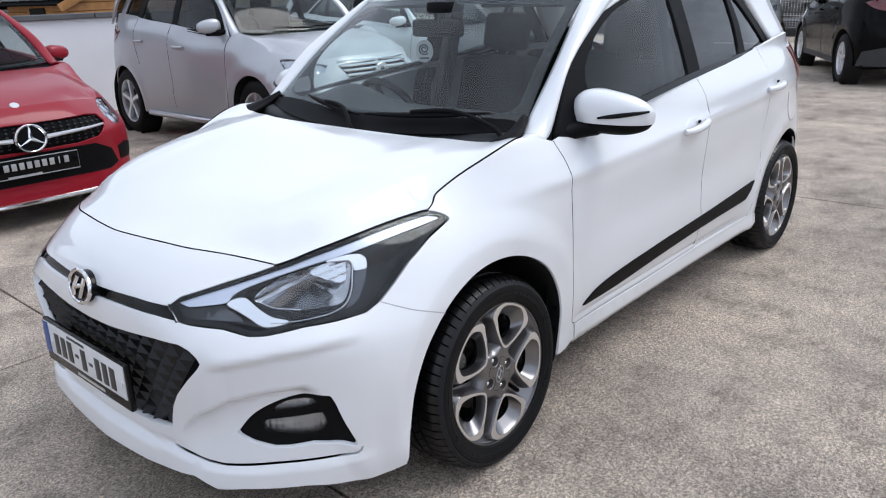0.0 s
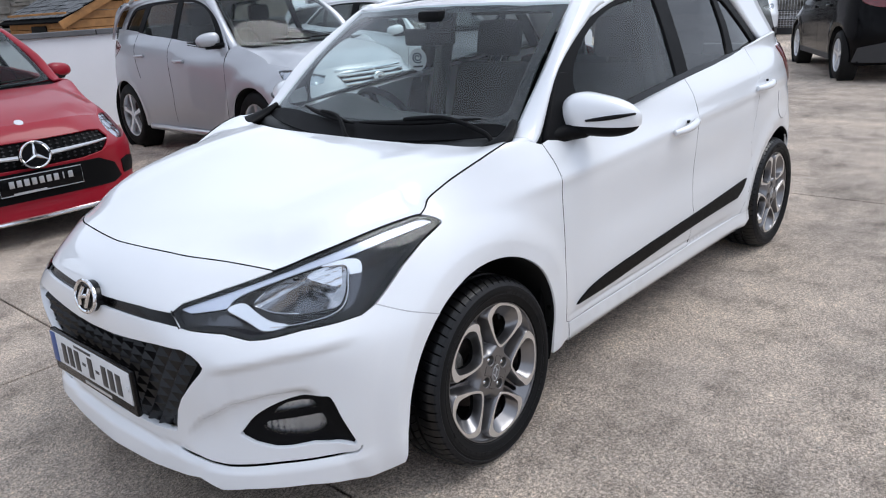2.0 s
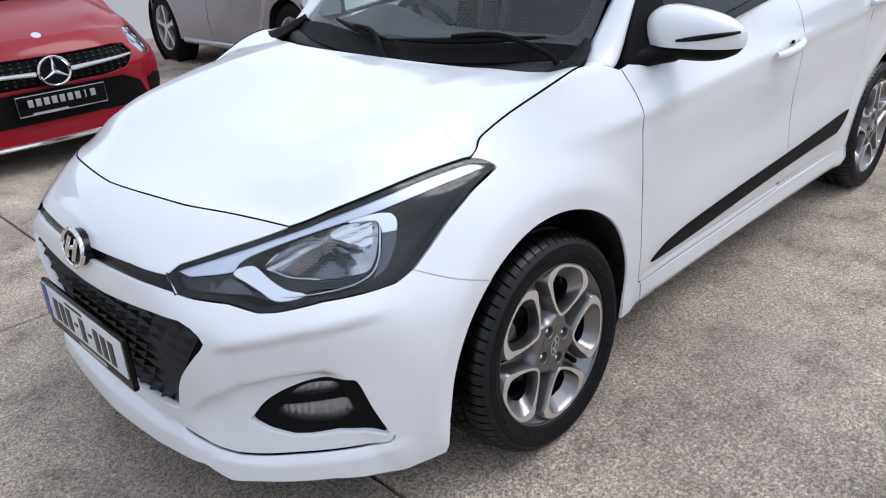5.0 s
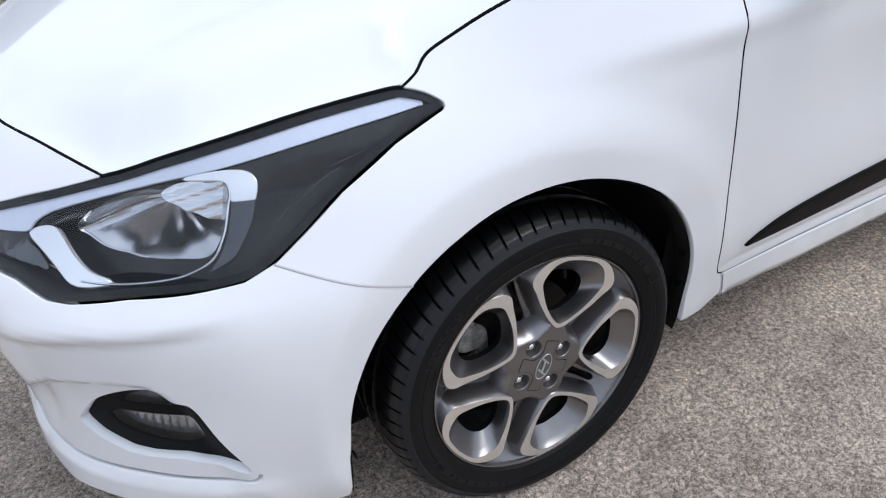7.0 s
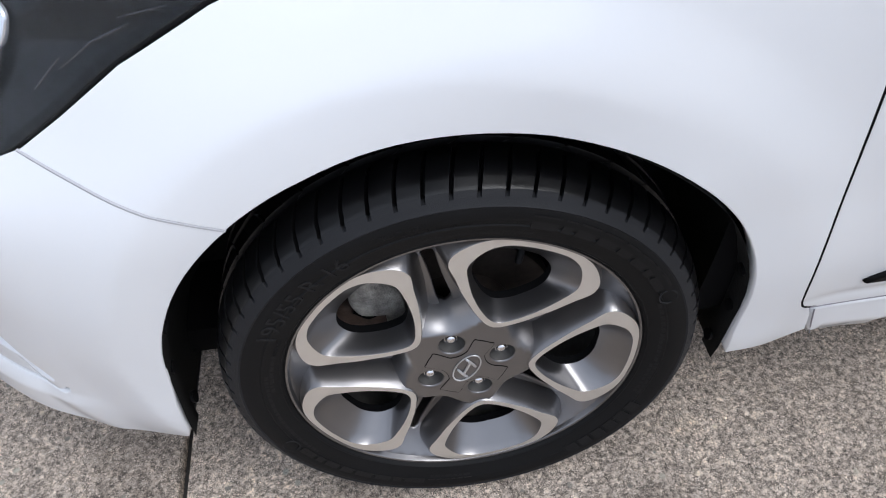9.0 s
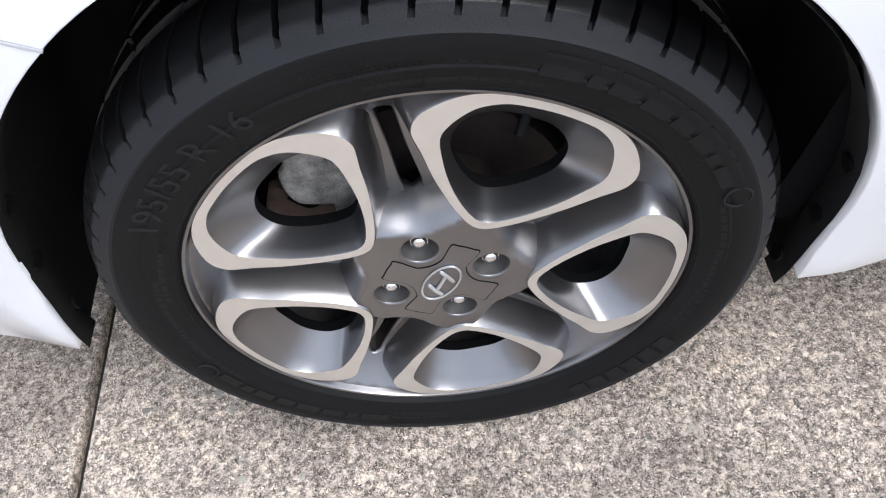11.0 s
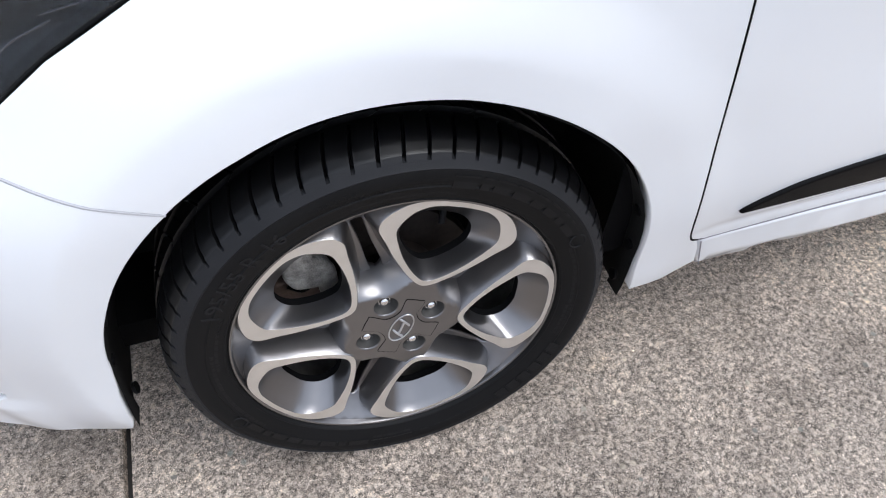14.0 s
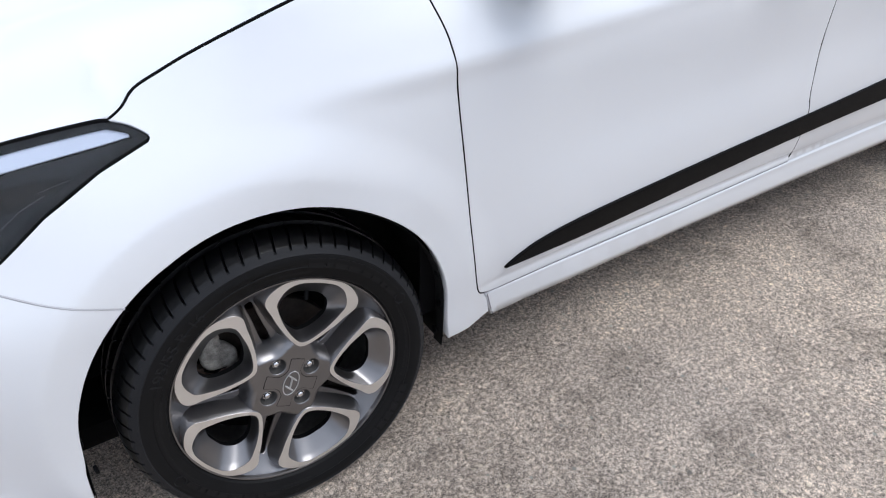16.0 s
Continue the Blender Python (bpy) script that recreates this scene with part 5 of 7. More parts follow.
# door mirrors
def mirror_bm(scale_z=(1, 1), grow=0.0, cut=None):
    """A shell that bulges forward, rounder on top, drawn out to a blunt outer tip."""
    vs, fs = [], []
    nu, nv = 28, 18
    for i in range(nu + 1):
        u = i / nu
        for j in range(nv):
            a = 2 * math.pi * j / nv
            prof = (1 - abs(2 * (0.06 + 0.925 * u) - 1) ** 3) ** 0.4
            top = 0.074 * (1 - 0.30 * u ** 1.6) * prof
            bot = 0.062 * (1 - 0.18 * u) * prof
            dep = 0.074 * prof * (1 - 0.35 * u)
            ca, sa = math.cos(a), math.sin(a)
            ca, sa = math.copysign(abs(ca) ** 0.8, ca), math.copysign(abs(sa) ** 0.8, sa)
            vs.append((dep * ca - 0.045 - 0.055 * u * u, 0.225 * u, (top if sa > 0 else bot) * sa - 0.006 * u))
    for i in range(nu):
        for j in range(nv):
            j2 = (j + 1) % nv
            fs.append((i * nv + j, i * nv + j2, (i + 1) * nv + j2, (i + 1) * nv + j))
    fs += [tuple(range(nv))[::-1], tuple(nu * nv + j for j in range(nv))]
    bm = bmesh.new()
    bv = [bm.verts.new(v) for v in vs]
    for f in fs:
        bm.faces.new([bv[k] for k in f])
    return bm


for sg in (1, -1):
    mm = Matrix.Translation((-0.527, 0.746 * sg, 1.036)) @ Matrix.Diagonal((1.08, 1.06 * sg, 1.12, 1)) @ Matrix.Rotation(radians(-4), 4, "X")
    bm = mirror_bm()
    bmesh.ops.bisect_plane(bm, geom=bm.verts[:] + bm.edges[:] + bm.faces[:], plane_co=(0, 0, -0.029), plane_no=(0.0, -0.03, 1), clear_inner=True)
    mirror = part("door_mirror", placed(bm, mm), WHITE, car, "white mirror cap")
    bm = mirror_bm()
    bmesh.ops.bisect_plane(bm, geom=bm.verts[:] + bm.edges[:] + bm.faces[:], plane_co=(0, 0, -0.031), plane_no=(0.0, -0.03, 1), clear_outer=True)
    part("mirror_base", placed(bm, mm @ Matrix.Diagonal((0.985, 0.99, 1.04, 1))), BLACK, mirror, "black underside of the mirror")
    part("mirror_arm", tube_bm(spline([(-0.44, 0.742 * sg, 0.968), (-0.50, 0.772 * sg, 0.975), (-0.56, 0.82 * sg, 0.982), (-0.60, 0.88 * sg, 0.985)], 5), [0.030] * 6 + [0.028] * 5 + [0.022] * 5, 12), BLACK, mirror, "black mirror arm")
    ind = []
    for i in range(13):
        u = 0.42 + 0.57 * i / 12
        prof = (1 - abs(2 * (0.06 + 0.925 * u) - 1) ** 3) ** 0.4
        dep = 0.074 * prof * (1 - 0.35 * u)
        ind.append((dep * 0.985 - 0.045 - 0.055 * u * u + 0.0015, 0.225 * u, -0.008 + 0.026 * (i / 12)))
    part("mirror_indicator", placed(tube_bm(ind, [0.0015 + 0.0055 * math.sin(math.pi * (i + 1.5) / 15) for i in range(13)], 8), mm), LAMP_DARK, mirror, "smoked indicator strip")

# door handles: a bowl pressed into the door and a grip
for s0, z0, rise in ((2.735, 0.872, 0.02), (3.66, 0.937, 0.01)):
    for sg in (1, -1):
        base = np.array(door_skin(s0, z0))
        y = base[1]
        pts = [(base[0] + 0.105 - 0.021 * i, sg * (y + 0.010 + 0.022 * math.sin(math.pi * i / 10) ** 0.6), z0 - 0.006 + rise * i / 10) for i in range(11)]
        h = part("door_handle", placed(tube_bm(pts, [0.008 + 0.008 * math.sin(math.pi * (i + 1) / 12) ** 0.5 for i in range(11)], 10), Matrix()), WHITE, car, "white door handle")
        bowl = ring_of([(s0 - 0.055, z0 - 0.028), (s0 - 0.085, z0), (s0 - 0.05, z0 + 0.03), (s0 + 0.01, z0 + 0.036), (s0 + 0.05, z0 + 0.02), (s0 + 0.05, z0 - 0.02), (s0, z0 - 0.036)], 4)
        vs, fs, ns = sheet([bowl], lambda a, b, s0=s0, z0=z0: tuple(np.array(door_skin(a, b)) + np.array((0, 0.0022 - 0.0012 * math.exp(-((a - s0 + 0.01) / 0.05) ** 2 - ((b - z0) / 0.025) ** 2), 0))), step=0.015, thick=0.003, edge=0.002)
        link_mesh("handle_bowl", [(a, b * sg, c) for a, b, c in vs], fs if sg > 0 else [tuple(reversed(f)) for f in fs], WHITE, h, "", [(a, b * sg, c) for a, b, c in ns])
        part("handle_lock", placed(block_bm((0.02, 0.006, 0.012), (0, 0, 0), 0.002), Matrix.Translation((base[0] - 0.03, sg * (y + 0.006), z0 + 0.02))), BLACK, h)

# fuel flap
flap = ring_of([(3.955, 0.915), (3.925, 0.83), (3.95, 0.745), (4.05, 0.72), (4.13, 0.77), (4.14, 0.86), (4.08, 0.925)], 6)
ob = panel("fuel_flap", [flap], side_skin, WHITE, car, "white fuel flap", step=0.03, thick=0.004, edge=0.002, lift=0.002)
# grey tube drawn for the shade in the gap round the flap
part("flap_gap", tube_bm([tuple(np.array(side_skin(a, b)) + (0, 0.0005, 0)) for a, b in shifted(flap if area(flap) > 0 else flap[::-1], -0.003)], 0.0012, 6, True), GREY_JOINT, ob)

# ---- inside of the cabin, seen through the glass ----
def seat_for(y, x):
    st = part("seat", block_bm((0.50, 0.50, 0.16), (x - 0.05, y, 0.46), 0.05, 3), FABRIC, car, "dark cloth seat")
    bm = bmesh.new()
    block_bm((0.14, 0.48, 0.62), (0, 0, 0.31), 0.06, 3, bm)
    block_bm((0.11, 0.30, 0.08), (0.0, 0, 0.58), 0.04, 3, bm)
    part("seat_back", placed(bm, Matrix.Translation((x - 0.30, y, 0.50)) @ Matrix.Rotation(radians(-16), 4, "Y")), FABRIC, st)
    part("head_rest", placed(block_bm((0.10, 0.26, 0.19), (0, 0, 0), 0.05, 3), Matrix.Translation((x - 0.50, y, 1.215)) @ Matrix.Rotation(radians(-12), 4, "Y")), FABRIC, st, "dark head rest")
    for dy in (-0.06, 0.06):
        part("head_rest_post", tube_bm([(x - 0.47, y + dy, 1.08), (x - 0.495, y + dy, 1.17)], 0.006, 8), CHROME, st)


seat_for(0.36, -1.15)
seat_for(-0.36, -1.15)
bm = block_bm((0.5, 1.24, 0.16), (-1.95, 0, 0.48), 0.05, 3)
block_bm((0.16, 1.24, 0.6), (-2.25, 0, 0.78), 0.05, 3, bm)
part("rear_bench", bm, FABRIC, car, "dark cloth rear bench")
for y in (-0.36, 0.36):
    part("rear_head_rest", block_bm((0.09, 0.24, 0.15), (-2.30, y, 1.13), 0.04, 3), FABRIC, car)


def dash_top(x, y):
    hump = 0.080 * math.exp(-((y + 0.33) / 0.18) ** 2 - ((x + 0.52) / 0.10) ** 2)
    return x, y, 0.998 - 0.10 * max(0.0, -0.45 - x) - 0.25 * max(0.0, x + 0.42) ** 1.2 + hump


panel("dashboard", [[(-0.68, -0.68), (-0.30, -0.66), (-0.24, -0.3), (-0.22, 0), (-0.24, 0.3), (-0.30, 0.66), (-0.68, 0.68)]], dash_top, DASH, car, "grey dashboard", step=0.05, thick=0.25, edge=0.02)
wheel_c = Matrix.Translation((-0.80, -0.40, 0.885)) @ Matrix.Rotation(radians(-66), 4, "Y")
sw = part("steering_wheel", placed(tube_bm([(0.183 * math.cos(2 * math.pi * i / 40), 0.183 * math.sin(2 * math.pi * i / 40), 0) for i in range(40)], 0.016, 10, True), wheel_c), BLACK, car, "black steering wheel")
part("wheel_boss", placed(block_bm((0.14, 0.16, 0.05), (0, 0, -0.02), 0.03, 3), wheel_c), BLACK, sw)
for a in (0, 180, 90):
    part("wheel_spoke", placed(block_bm((0.12, 0.035, 0.02), (0.12, 0, -0.012), 0.008), wheel_c @ Matrix.Rotation(radians(a), 4, "Z")), BLACK, sw)
rv = part("rear_view_mirror", placed(block_bm((0.04, 0.24, 0.07), (0, 0, 0), 0.02, 3), Matrix.Translation((-0.72, -0.02, 1.285)) @ Matrix.Rotation(radians(8), 4, "Z")), BLACK, car, "black inside mirror")
part("mirror_stalk", tube_bm([(-0.72, -0.02, 1.30), (-0.70, -0.01, 1.37)], 0.012, 8), BLACK, rv)
part("sensor_box", block_bm((0.10, 0.12, 0.05), (-0.74, 0.0, 1.365), 0.02, 2), BLACK, car, "black sensor box behind the screen")
for sg in (1, -1):
    part("sun_visor", placed(block_bm((0.16, 0.42, 0.018), (0, 0, 0), 0.008), Matrix.Translation((-0.93, 0.31 * sg, 1.375)) @ Matrix.Rotation(radians(6), 4, "Y")), DASH, car, "grey sun visor")
part("headlining", block_bm((1.7, 1.08, 0.02), (-1.75, 0, 1.395), 0.008), worn("headlining_cloth", (0.35, 0.35, 0.34), amount=0.06, rough=(0.9, 0.95)), car, "pale headlining")
for sg in (1, -1):
    part("belt_pillar", placed(block_bm((0.10, 0.05, 0.95), (0, 0, 0), 0.02), Matrix.Translation((-1.47, 0.655 * sg, 0.93)) @ Matrix.Rotation(radians(13 * sg), 4, "X")), DASH, car, "grey inner pillar trim")
    part("seat_belt", tube_bm([(-1.45, 0.60 * sg, 1.22), (-1.42, 0.58 * sg, 0.95), (-1.38, 0.56 * sg, 0.6)], 0.012, 6), FABRIC, car)

# parking disc hung behind the screen and small notes stuck inside
disc_m = Matrix.Translation((-0.985, -0.345, 1.165)) @ Euler((radians(90), 0, radians(128))).to_matrix().to_4x4()
tag = part("hanging_tag", placed(disc_bm(0.042, 0.052, 0.003, 32), disc_m), PLATE, car, "white oval tag with a dark swirl")
part("tag_mark", placed(tube_bm([((0.006 + 0.020 * i / 26) * math.cos(i * 0.45), 0.01 + (0.006 + 0.020 * i / 26) * math.sin(i * 0.45), 0.0015) for i in range(27)], 0.0035, 6), disc_m), worn("tag_blue", (0.06, 0.07, 0.10), amount=0.1), tag)
part("tag_mark", placed(block_bm((0.045, 0.008, 0.002), (0, -0.032, 0.001), 0.0006), disc_m), INK, tag)

# ---- wheels: five pocketed spokes with machined faces, on a 195/55 R 16 tyre ----
def polar(r, a):
    return r * math.cos(radians(a)), r * math.sin(radians(a))


RING_OUT = [(0.2238, 0), (0.2238, 9), (0.2232, 15), (0.2190, 20), (0.2105, 25), (0.2015, 28.2), (0.190, 29.6), (0.178, 29.0), (0.166, 27.9), (0.142, 25.8), (0.118, 21.8), (0.1045, 18.3), (0.092, 13), (0.0835, 7.0), (0.0800, 0)]
RING_IN = [(0.2150, 0), (0.2150, 8), (0.2130, 12), (0.2080, 15.7), (0.1985, 19), (0.186, 22), (0.175, 22.8), (0.155, 21.9), (0.1385, 20.4), (0.122, 17.6), (0.1075, 13.4), (0.0965, 8.0), (0.0915, 3.5), (0.0905, 0)]
RING_HOLE = [(0.182, 0), (0.182, 6), (0.178, 11.2), (0.170, 15.6), (0.156, 18.4), (0.143, 18.8), (0.128, 16.9), (0.112, 12.2), (0.1025, 6.4), (0.0985, 0)]


def ring_loop(half, n=96):
    """The closed outline of a pocket in the plane of the wheel, with its axis along x; evenly spaced."""
    full = half + [(r, -a) for r, a in half[-2:0:-1]]
    pts = ring_of([polar(r, a) for r, a in full], 8)
    arr = np.array(pts + pts[:1])
    cum = np.concatenate([[0], np.cumsum(np.linalg.norm(np.diff(arr, axis=0), axis=1))])
    t = np.linspace(0, cum[-1], n, endpoint=False)
    return [(float(np.interp(q, cum, arr[:, 0])), float(np.interp(q, cum, arr[:, 1]))) for q in t]


def face_w(r):
    return 0.0022 - 0.012 * max(0.0, r - 0.205)


def build_wheel(parent):
    wheel = lathe("wheel", [(0.2262, -0.007), (0.2275, 0.000), (0.2262, 0.0032), (0.2236, 0.0028), (0.2222, -0.001), (0.2195, -0.012), (0.209, -0.03)],
                    GRAPHITE, parent, "graphite alloy wheel with machined faces", n=120)
    # the rim's inside is shaded by colour, as the nut pockets are
    lathe("barrel", [(0.2092, -0.0295), (0.203, -0.06), (0.200, -0.17), (0.215, -0.185)], NUT_POCKET, wheel, "inside of the rim in a shaded tone", n=96)
    tyre_for(wheel)
    outer, inner, hole = ring_loop(RING_OUT), ring_loop(RING_IN), ring_loop(RING_HOLE)
    n = len(outer)

    def towards(a, b, d):
        v = np.array(b) - np.array(a)
        l = max(np.linalg.norm(v), 1e-9)
        return tuple(np.array(a) + v / l * d)
    o_edge = [towards(o, i, 0.0010) for o, i in zip(outer, inner)]
    i_edge = [towards(i, o, 0.0008) for o, i in zip(outer, inner)]
    # machined face: two rings of points just inside its edges
    fv, ff = [], []
    for o, i in zip(o_edge, i_edge):
        for k in range(4):
            p = np.array(o) + (np.array(i) - np.array(o)) * k / 3
            fv.append((p[0], p[1], face_w(np.hypot(*p))))
    for j in range(n):
        j2 = (j + 1) % n
        for k in range(3):
            ff.append((j * 4 + k, j2 * 4 + k, j2 * 4 + k + 1, j * 4 + k + 1)[::-1])
    # spoke body: outer wall, rolled edge, pocket wall
    runs = []

    def grown(k):
        out = []
        for o in outer:
            q = np.array(o) + (np.array(o) - np.array((0.155, 0))) * k
            q *= min(1.0, 0.2215 / np.hypot(*q))
            out.append(tuple(q))
        return out
    for loop, w in ((grown(0.20), -0.064), (grown(0.19), -0.040), (grown(0.13), -0.027), (grown(0.05), -0.0105), (outer, -0.0018), (o_edge, 0.0)):
        runs.append([(x, y, w if w else face_w(math.hypot(x, y))) if w != -0.0018 else (x, y, face_w(math.hypot(x, y)) - 0.0012) for x, y in loop])
    runs2 = []
    mids = [[tuple(np.array(i) * (1 - q) + np.array(h) * q) for i, h in zip(inner, hole)] for q in (0.28, 0.66)]
    for loop, w in ((i_edge, 1), (inner, 2), (mids[0], -0.0085), (mids[1], -0.0200), (hole, -0.0300)):
        runs2.append([(x, y, face_w(math.hypot(x, y)) if w == 1 else face_w(math.hypot(x, y)) - 0.0016 if w == 2 else w) for x, y in loop])
    sv, sf = [], []
    for group, flip in ((runs, False), (runs2, False)):
        for r0, r1 in zip(group[:-1], group[1:]):
            k = len(sv)
            sv += r0 + r1
            for j in range(n):
                j2 = (j + 1) % n
                sf.append((k + j, k + j2, k + n + j2, k + n + j))
    # valley between two spokes: a floor that rises to the rim, open as a slot near the hub
    def valley(u, v):
        r, a = 0.075 + u, v * 18.0 / 0.05
        x, y = polar(r, a + 36)
        rise = min(max((r - 0.178) / 0.046, 0), 1)
        return x, y, -0.036 + 0.034 * rise ** 1.3
    valley_loop = [(0.012, -0.033), (0.095, -0.035), (0.122, -0.042), (0.149, -0.052), (0.149, 0.052), (0.122, 0.042), (0.095, 0.035), (0.012, 0.033), (0.012, 0.0165)]
    valley_loop += spline([(0.026, 0.0165), (0.065, 0.010), (0.105, 0.0085), (0.114, 0.005), (0.1165, 0.0), (0.114, -0.005), (0.105, -0.0085), (0.065, -0.010), (0.026, -0.0165)], 4) + [(0.012, -0.0165)]
    vv, vf, vn = sheet([valley_loop], valley, step=0.007, thick=0.007, edge=0.002)
    # black sleeve added behind each pocket; its colour stands for the shade inside
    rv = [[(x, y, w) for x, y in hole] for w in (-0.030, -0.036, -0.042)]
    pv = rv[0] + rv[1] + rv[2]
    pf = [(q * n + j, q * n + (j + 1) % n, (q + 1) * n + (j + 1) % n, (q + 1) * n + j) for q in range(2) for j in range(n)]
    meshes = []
    for nm, a, b, mt in (("spoke_face", fv, ff, MACHINED), ("spoke", sv, sf, GRAPHITE), ("spoke_valley", vv, vf, GRAPHITE), ("pocket_shade", pv, pf, DARK)):
        ob = link_mesh(nm, a, b, mt, wheel, {"spoke_face": "machined aluminium face", "spoke": "", "spoke_valley": "", "pocket_shade": "black sleeve for the shade inside a pocket"}[nm], vn if nm == "spoke_valley" else None)
        if nm == "spoke":
            bm = bmesh.new()
            bm.from_mesh(ob.data)
            bmesh.ops.remove_doubles(bm, verts=bm.verts, dist=1e-6)
            bmesh.ops.recalc_face_normals(bm, faces=bm.faces)
            bm.to_mesh(ob.data)
            bm.free()
            ob.data.polygons.foreach_set("use_smooth", [True] * len(ob.data.polygons))
        if nm != "spoke_valley":
            ob.data.set_sharp_from_angle(angle=radians(50))
        ob.rotation_euler = (0, 0, radians(65))
        meshes.append(ob)
    for k in range(1, 5):
        for ob in meshes:
            c = ob.copy()
            scene.collection.objects.link(c)
            c.rotation_euler = (0, 0, radians(65 + 72 * k))
    # hub, level with the spokes: four deep nut pockets and a cap marked off by a fine groove
    nuts = [polar(0.0495, 19.5 + 90 * k) for k in range(4)]
    rings = [[(x + 0.0185 * math.cos(2 * math.pi * i / 32), y + 0.0185 * math.sin(2 * math.pi * i / 32)) for i in range(32)] for x, y in nuts]
    rim_loop = []
    for a in range(0, 360, 3):
        d = abs((a - 65 + 36) % 72 - 36)
        rim_loop.append(polar(float(np.interp(d, [0, 7, 17, 27, 36], [0.0885, 0.0885, 0.0985, 0.094, 0.0885])), a))

    def hub_top(x, y):
        r, a = math.hypot(x, y), math.atan2(y, x)
        v = 0.5 - 0.5 * math.cos(5 * a - 5 * radians(65))
        f = min(1.4, max(0.0, (r - (0.088 - 0.022 * v)) / 0.021)) * min(1.0, v * 4)
        return x, y, 0.0016 - 0.0012 * (r / 0.07) ** 2 - 0.032 * (0.35 * f + 0.65 * f * f)
    vs, fs, ns = sheet([rim_loop] + rings, hub_top, step=0.005, thick=0.003, edge=0.0018)
    hub = link_mesh("hub", vs, fs, GRAPHITE, wheel, "", ns)
    for x, y in nuts:
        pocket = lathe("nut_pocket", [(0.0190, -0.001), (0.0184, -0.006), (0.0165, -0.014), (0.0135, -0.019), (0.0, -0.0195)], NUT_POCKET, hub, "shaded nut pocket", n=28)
        pocket.matrix_basis = Matrix.Translation((x, y, 0))
        bm = bmesh.new()
        bmesh.ops.create_cone(bm, cap_ends=True, segments=6, radius1=0.0098, radius2=0.0090, depth=0.014, matrix=Matrix.Translation((x, y, -0.017)))
        bmesh.ops.create_uvsphere(bm, u_segments=16, v_segments=8, radius=0.0076, matrix=Matrix.Translation((x, y, -0.0105)) @ Matrix.Diagonal((1, 1, 0.7, 1)))
        part("wheel_nut", bm, CHROME, hub, "bright wheel nut")
    lobes = []
    for a in range(0, 360, 3):
        d = (a - 19.5 + 45) % 90 - 45
        sn = 0.0495 * math.sin(radians(d))
        notch = 0.0495 * math.cos(radians(d)) - math.sqrt(0.0235 ** 2 - sn * sn) if abs(sn) < 0.0234 else 0.0525
        lobes.append(polar(min(0.0525, notch), a))
    lobes = ring_of(lobes[::2], 3)
    vs, fs, ns = sheet([lobes], lambda x, y: (x, y, 0.0024 - 0.0012 * (x * x + y * y) / 0.0049), step=0.008, thick=0.004, edge=0.0007)
    link_mesh("centre_cap", vs, fs, GRAPHITE, hub, "lobed centre cap", ns)
    # black tube marks the shade of the groove round the cap
    part("cap_groove", tube_bm([(x * 1.012, y * 1.012, hub_top(x, y)[2] + 0.0001) for x, y in lobes], 0.0007, 6, True), DARK, hub)
    em = Matrix.Translation((0, 0, 0.0034)) @ Matrix.Rotation(radians(62), 4, "Z")
    part("cap_emblem", placed(tube_bm([(0.0265 * math.cos(2 * math.pi * i / 36), 0.0150 * math.sin(2 * math.pi * i / 36), 0) for i in range(36)], 0.0011, 6, True), em), SATIN, hub, "small oval emblem")
    for run in ([(-0.016, -0.009, 0), (-0.012, 0.0, 0.0004), (-0.006, 0.010, 0)], [(0.006, -0.010, 0), (0.012, 0.0, 0.0004), (0.016, 0.009, 0)], [(-0.012, -0.001, 0), (0.0, 0.0, 0.0006), (0.012, 0.001, 0)]):
        part("cap_emblem", placed(tube_bm(spline(run, 4), [0.0012] + [0.0019] * (len(spline(run, 4)) - 2) + [0.0012], 6), em), SATIN, hub)
    # brake, seen through the pockets
    lathe("brake_disc", [(0.03, -0.075), (0.072, -0.075), (0.075, -0.092), (0.132, -0.092), (0.134, -0.095), (0.134, -0.112), (0.075, -0.112)], STEEL, wheel, "brake disc", n=64)
    arm = ring_of([(-0.133, 0.060), (-0.134, 0.078), (-0.127, 0.088), (-0.126, 0.116), (-0.100, 0.118), (-0.099, 0.092), (-0.084, 0.083), (-0.072, 0.066), (-0.070, 0.040), (-0.072, 0.012), (-0.086, 0.012), (-0.088, 0.040), (-0.104, 0.045), (-0.124, 0.047)], 3)
    vs, fs, ns = sheet([arm], lambda x, y: (x, y, -0.064 - 5.0 * ((x + 0.104) ** 2 + 0.4 * (y - 0.06) ** 2)), step=0.008, thick=0.05, edge=0.006)
    link_mesh("brake_caliper", vs, fs, CAST, wheel, "rough cast brake caliper", ns)
    pad = ring_of([(-0.152, 0.040), (-0.156, -0.004), (-0.146, -0.012), (-0.112, -0.018), (-0.082, -0.014), (-0.078, 0.026), (-0.092, 0.040), (-0.12, 0.043)], 3)
    vs, fs, ns = sheet([pad], lambda x, y: (x, y, -0.080), step=0.02, thick=0.02, edge=0.004)
    link_mesh("brake_pad", vs, fs, RUST, wheel, "rusty brake pad", ns)
    part("pad_clip", tube_bm(spline([(-0.135, 0.044, -0.078), (-0.118, 0.034, -0.074), (-0.104, 0.038, -0.074), (-0.088, 0.036, -0.076)], 4), 0.003, 6), BLACK, wheel)
    bm = bmesh.new()
    bmesh.ops.create_icosphere(bm, subdivisions=3, radius=0.022, matrix=Matrix.Translation((-0.012, 0.165, -0.105)))
    part("knuckle", bm, CAST_DARK, wheel, "rough dark knuckle behind the spokes")
    bm = bmesh.new()
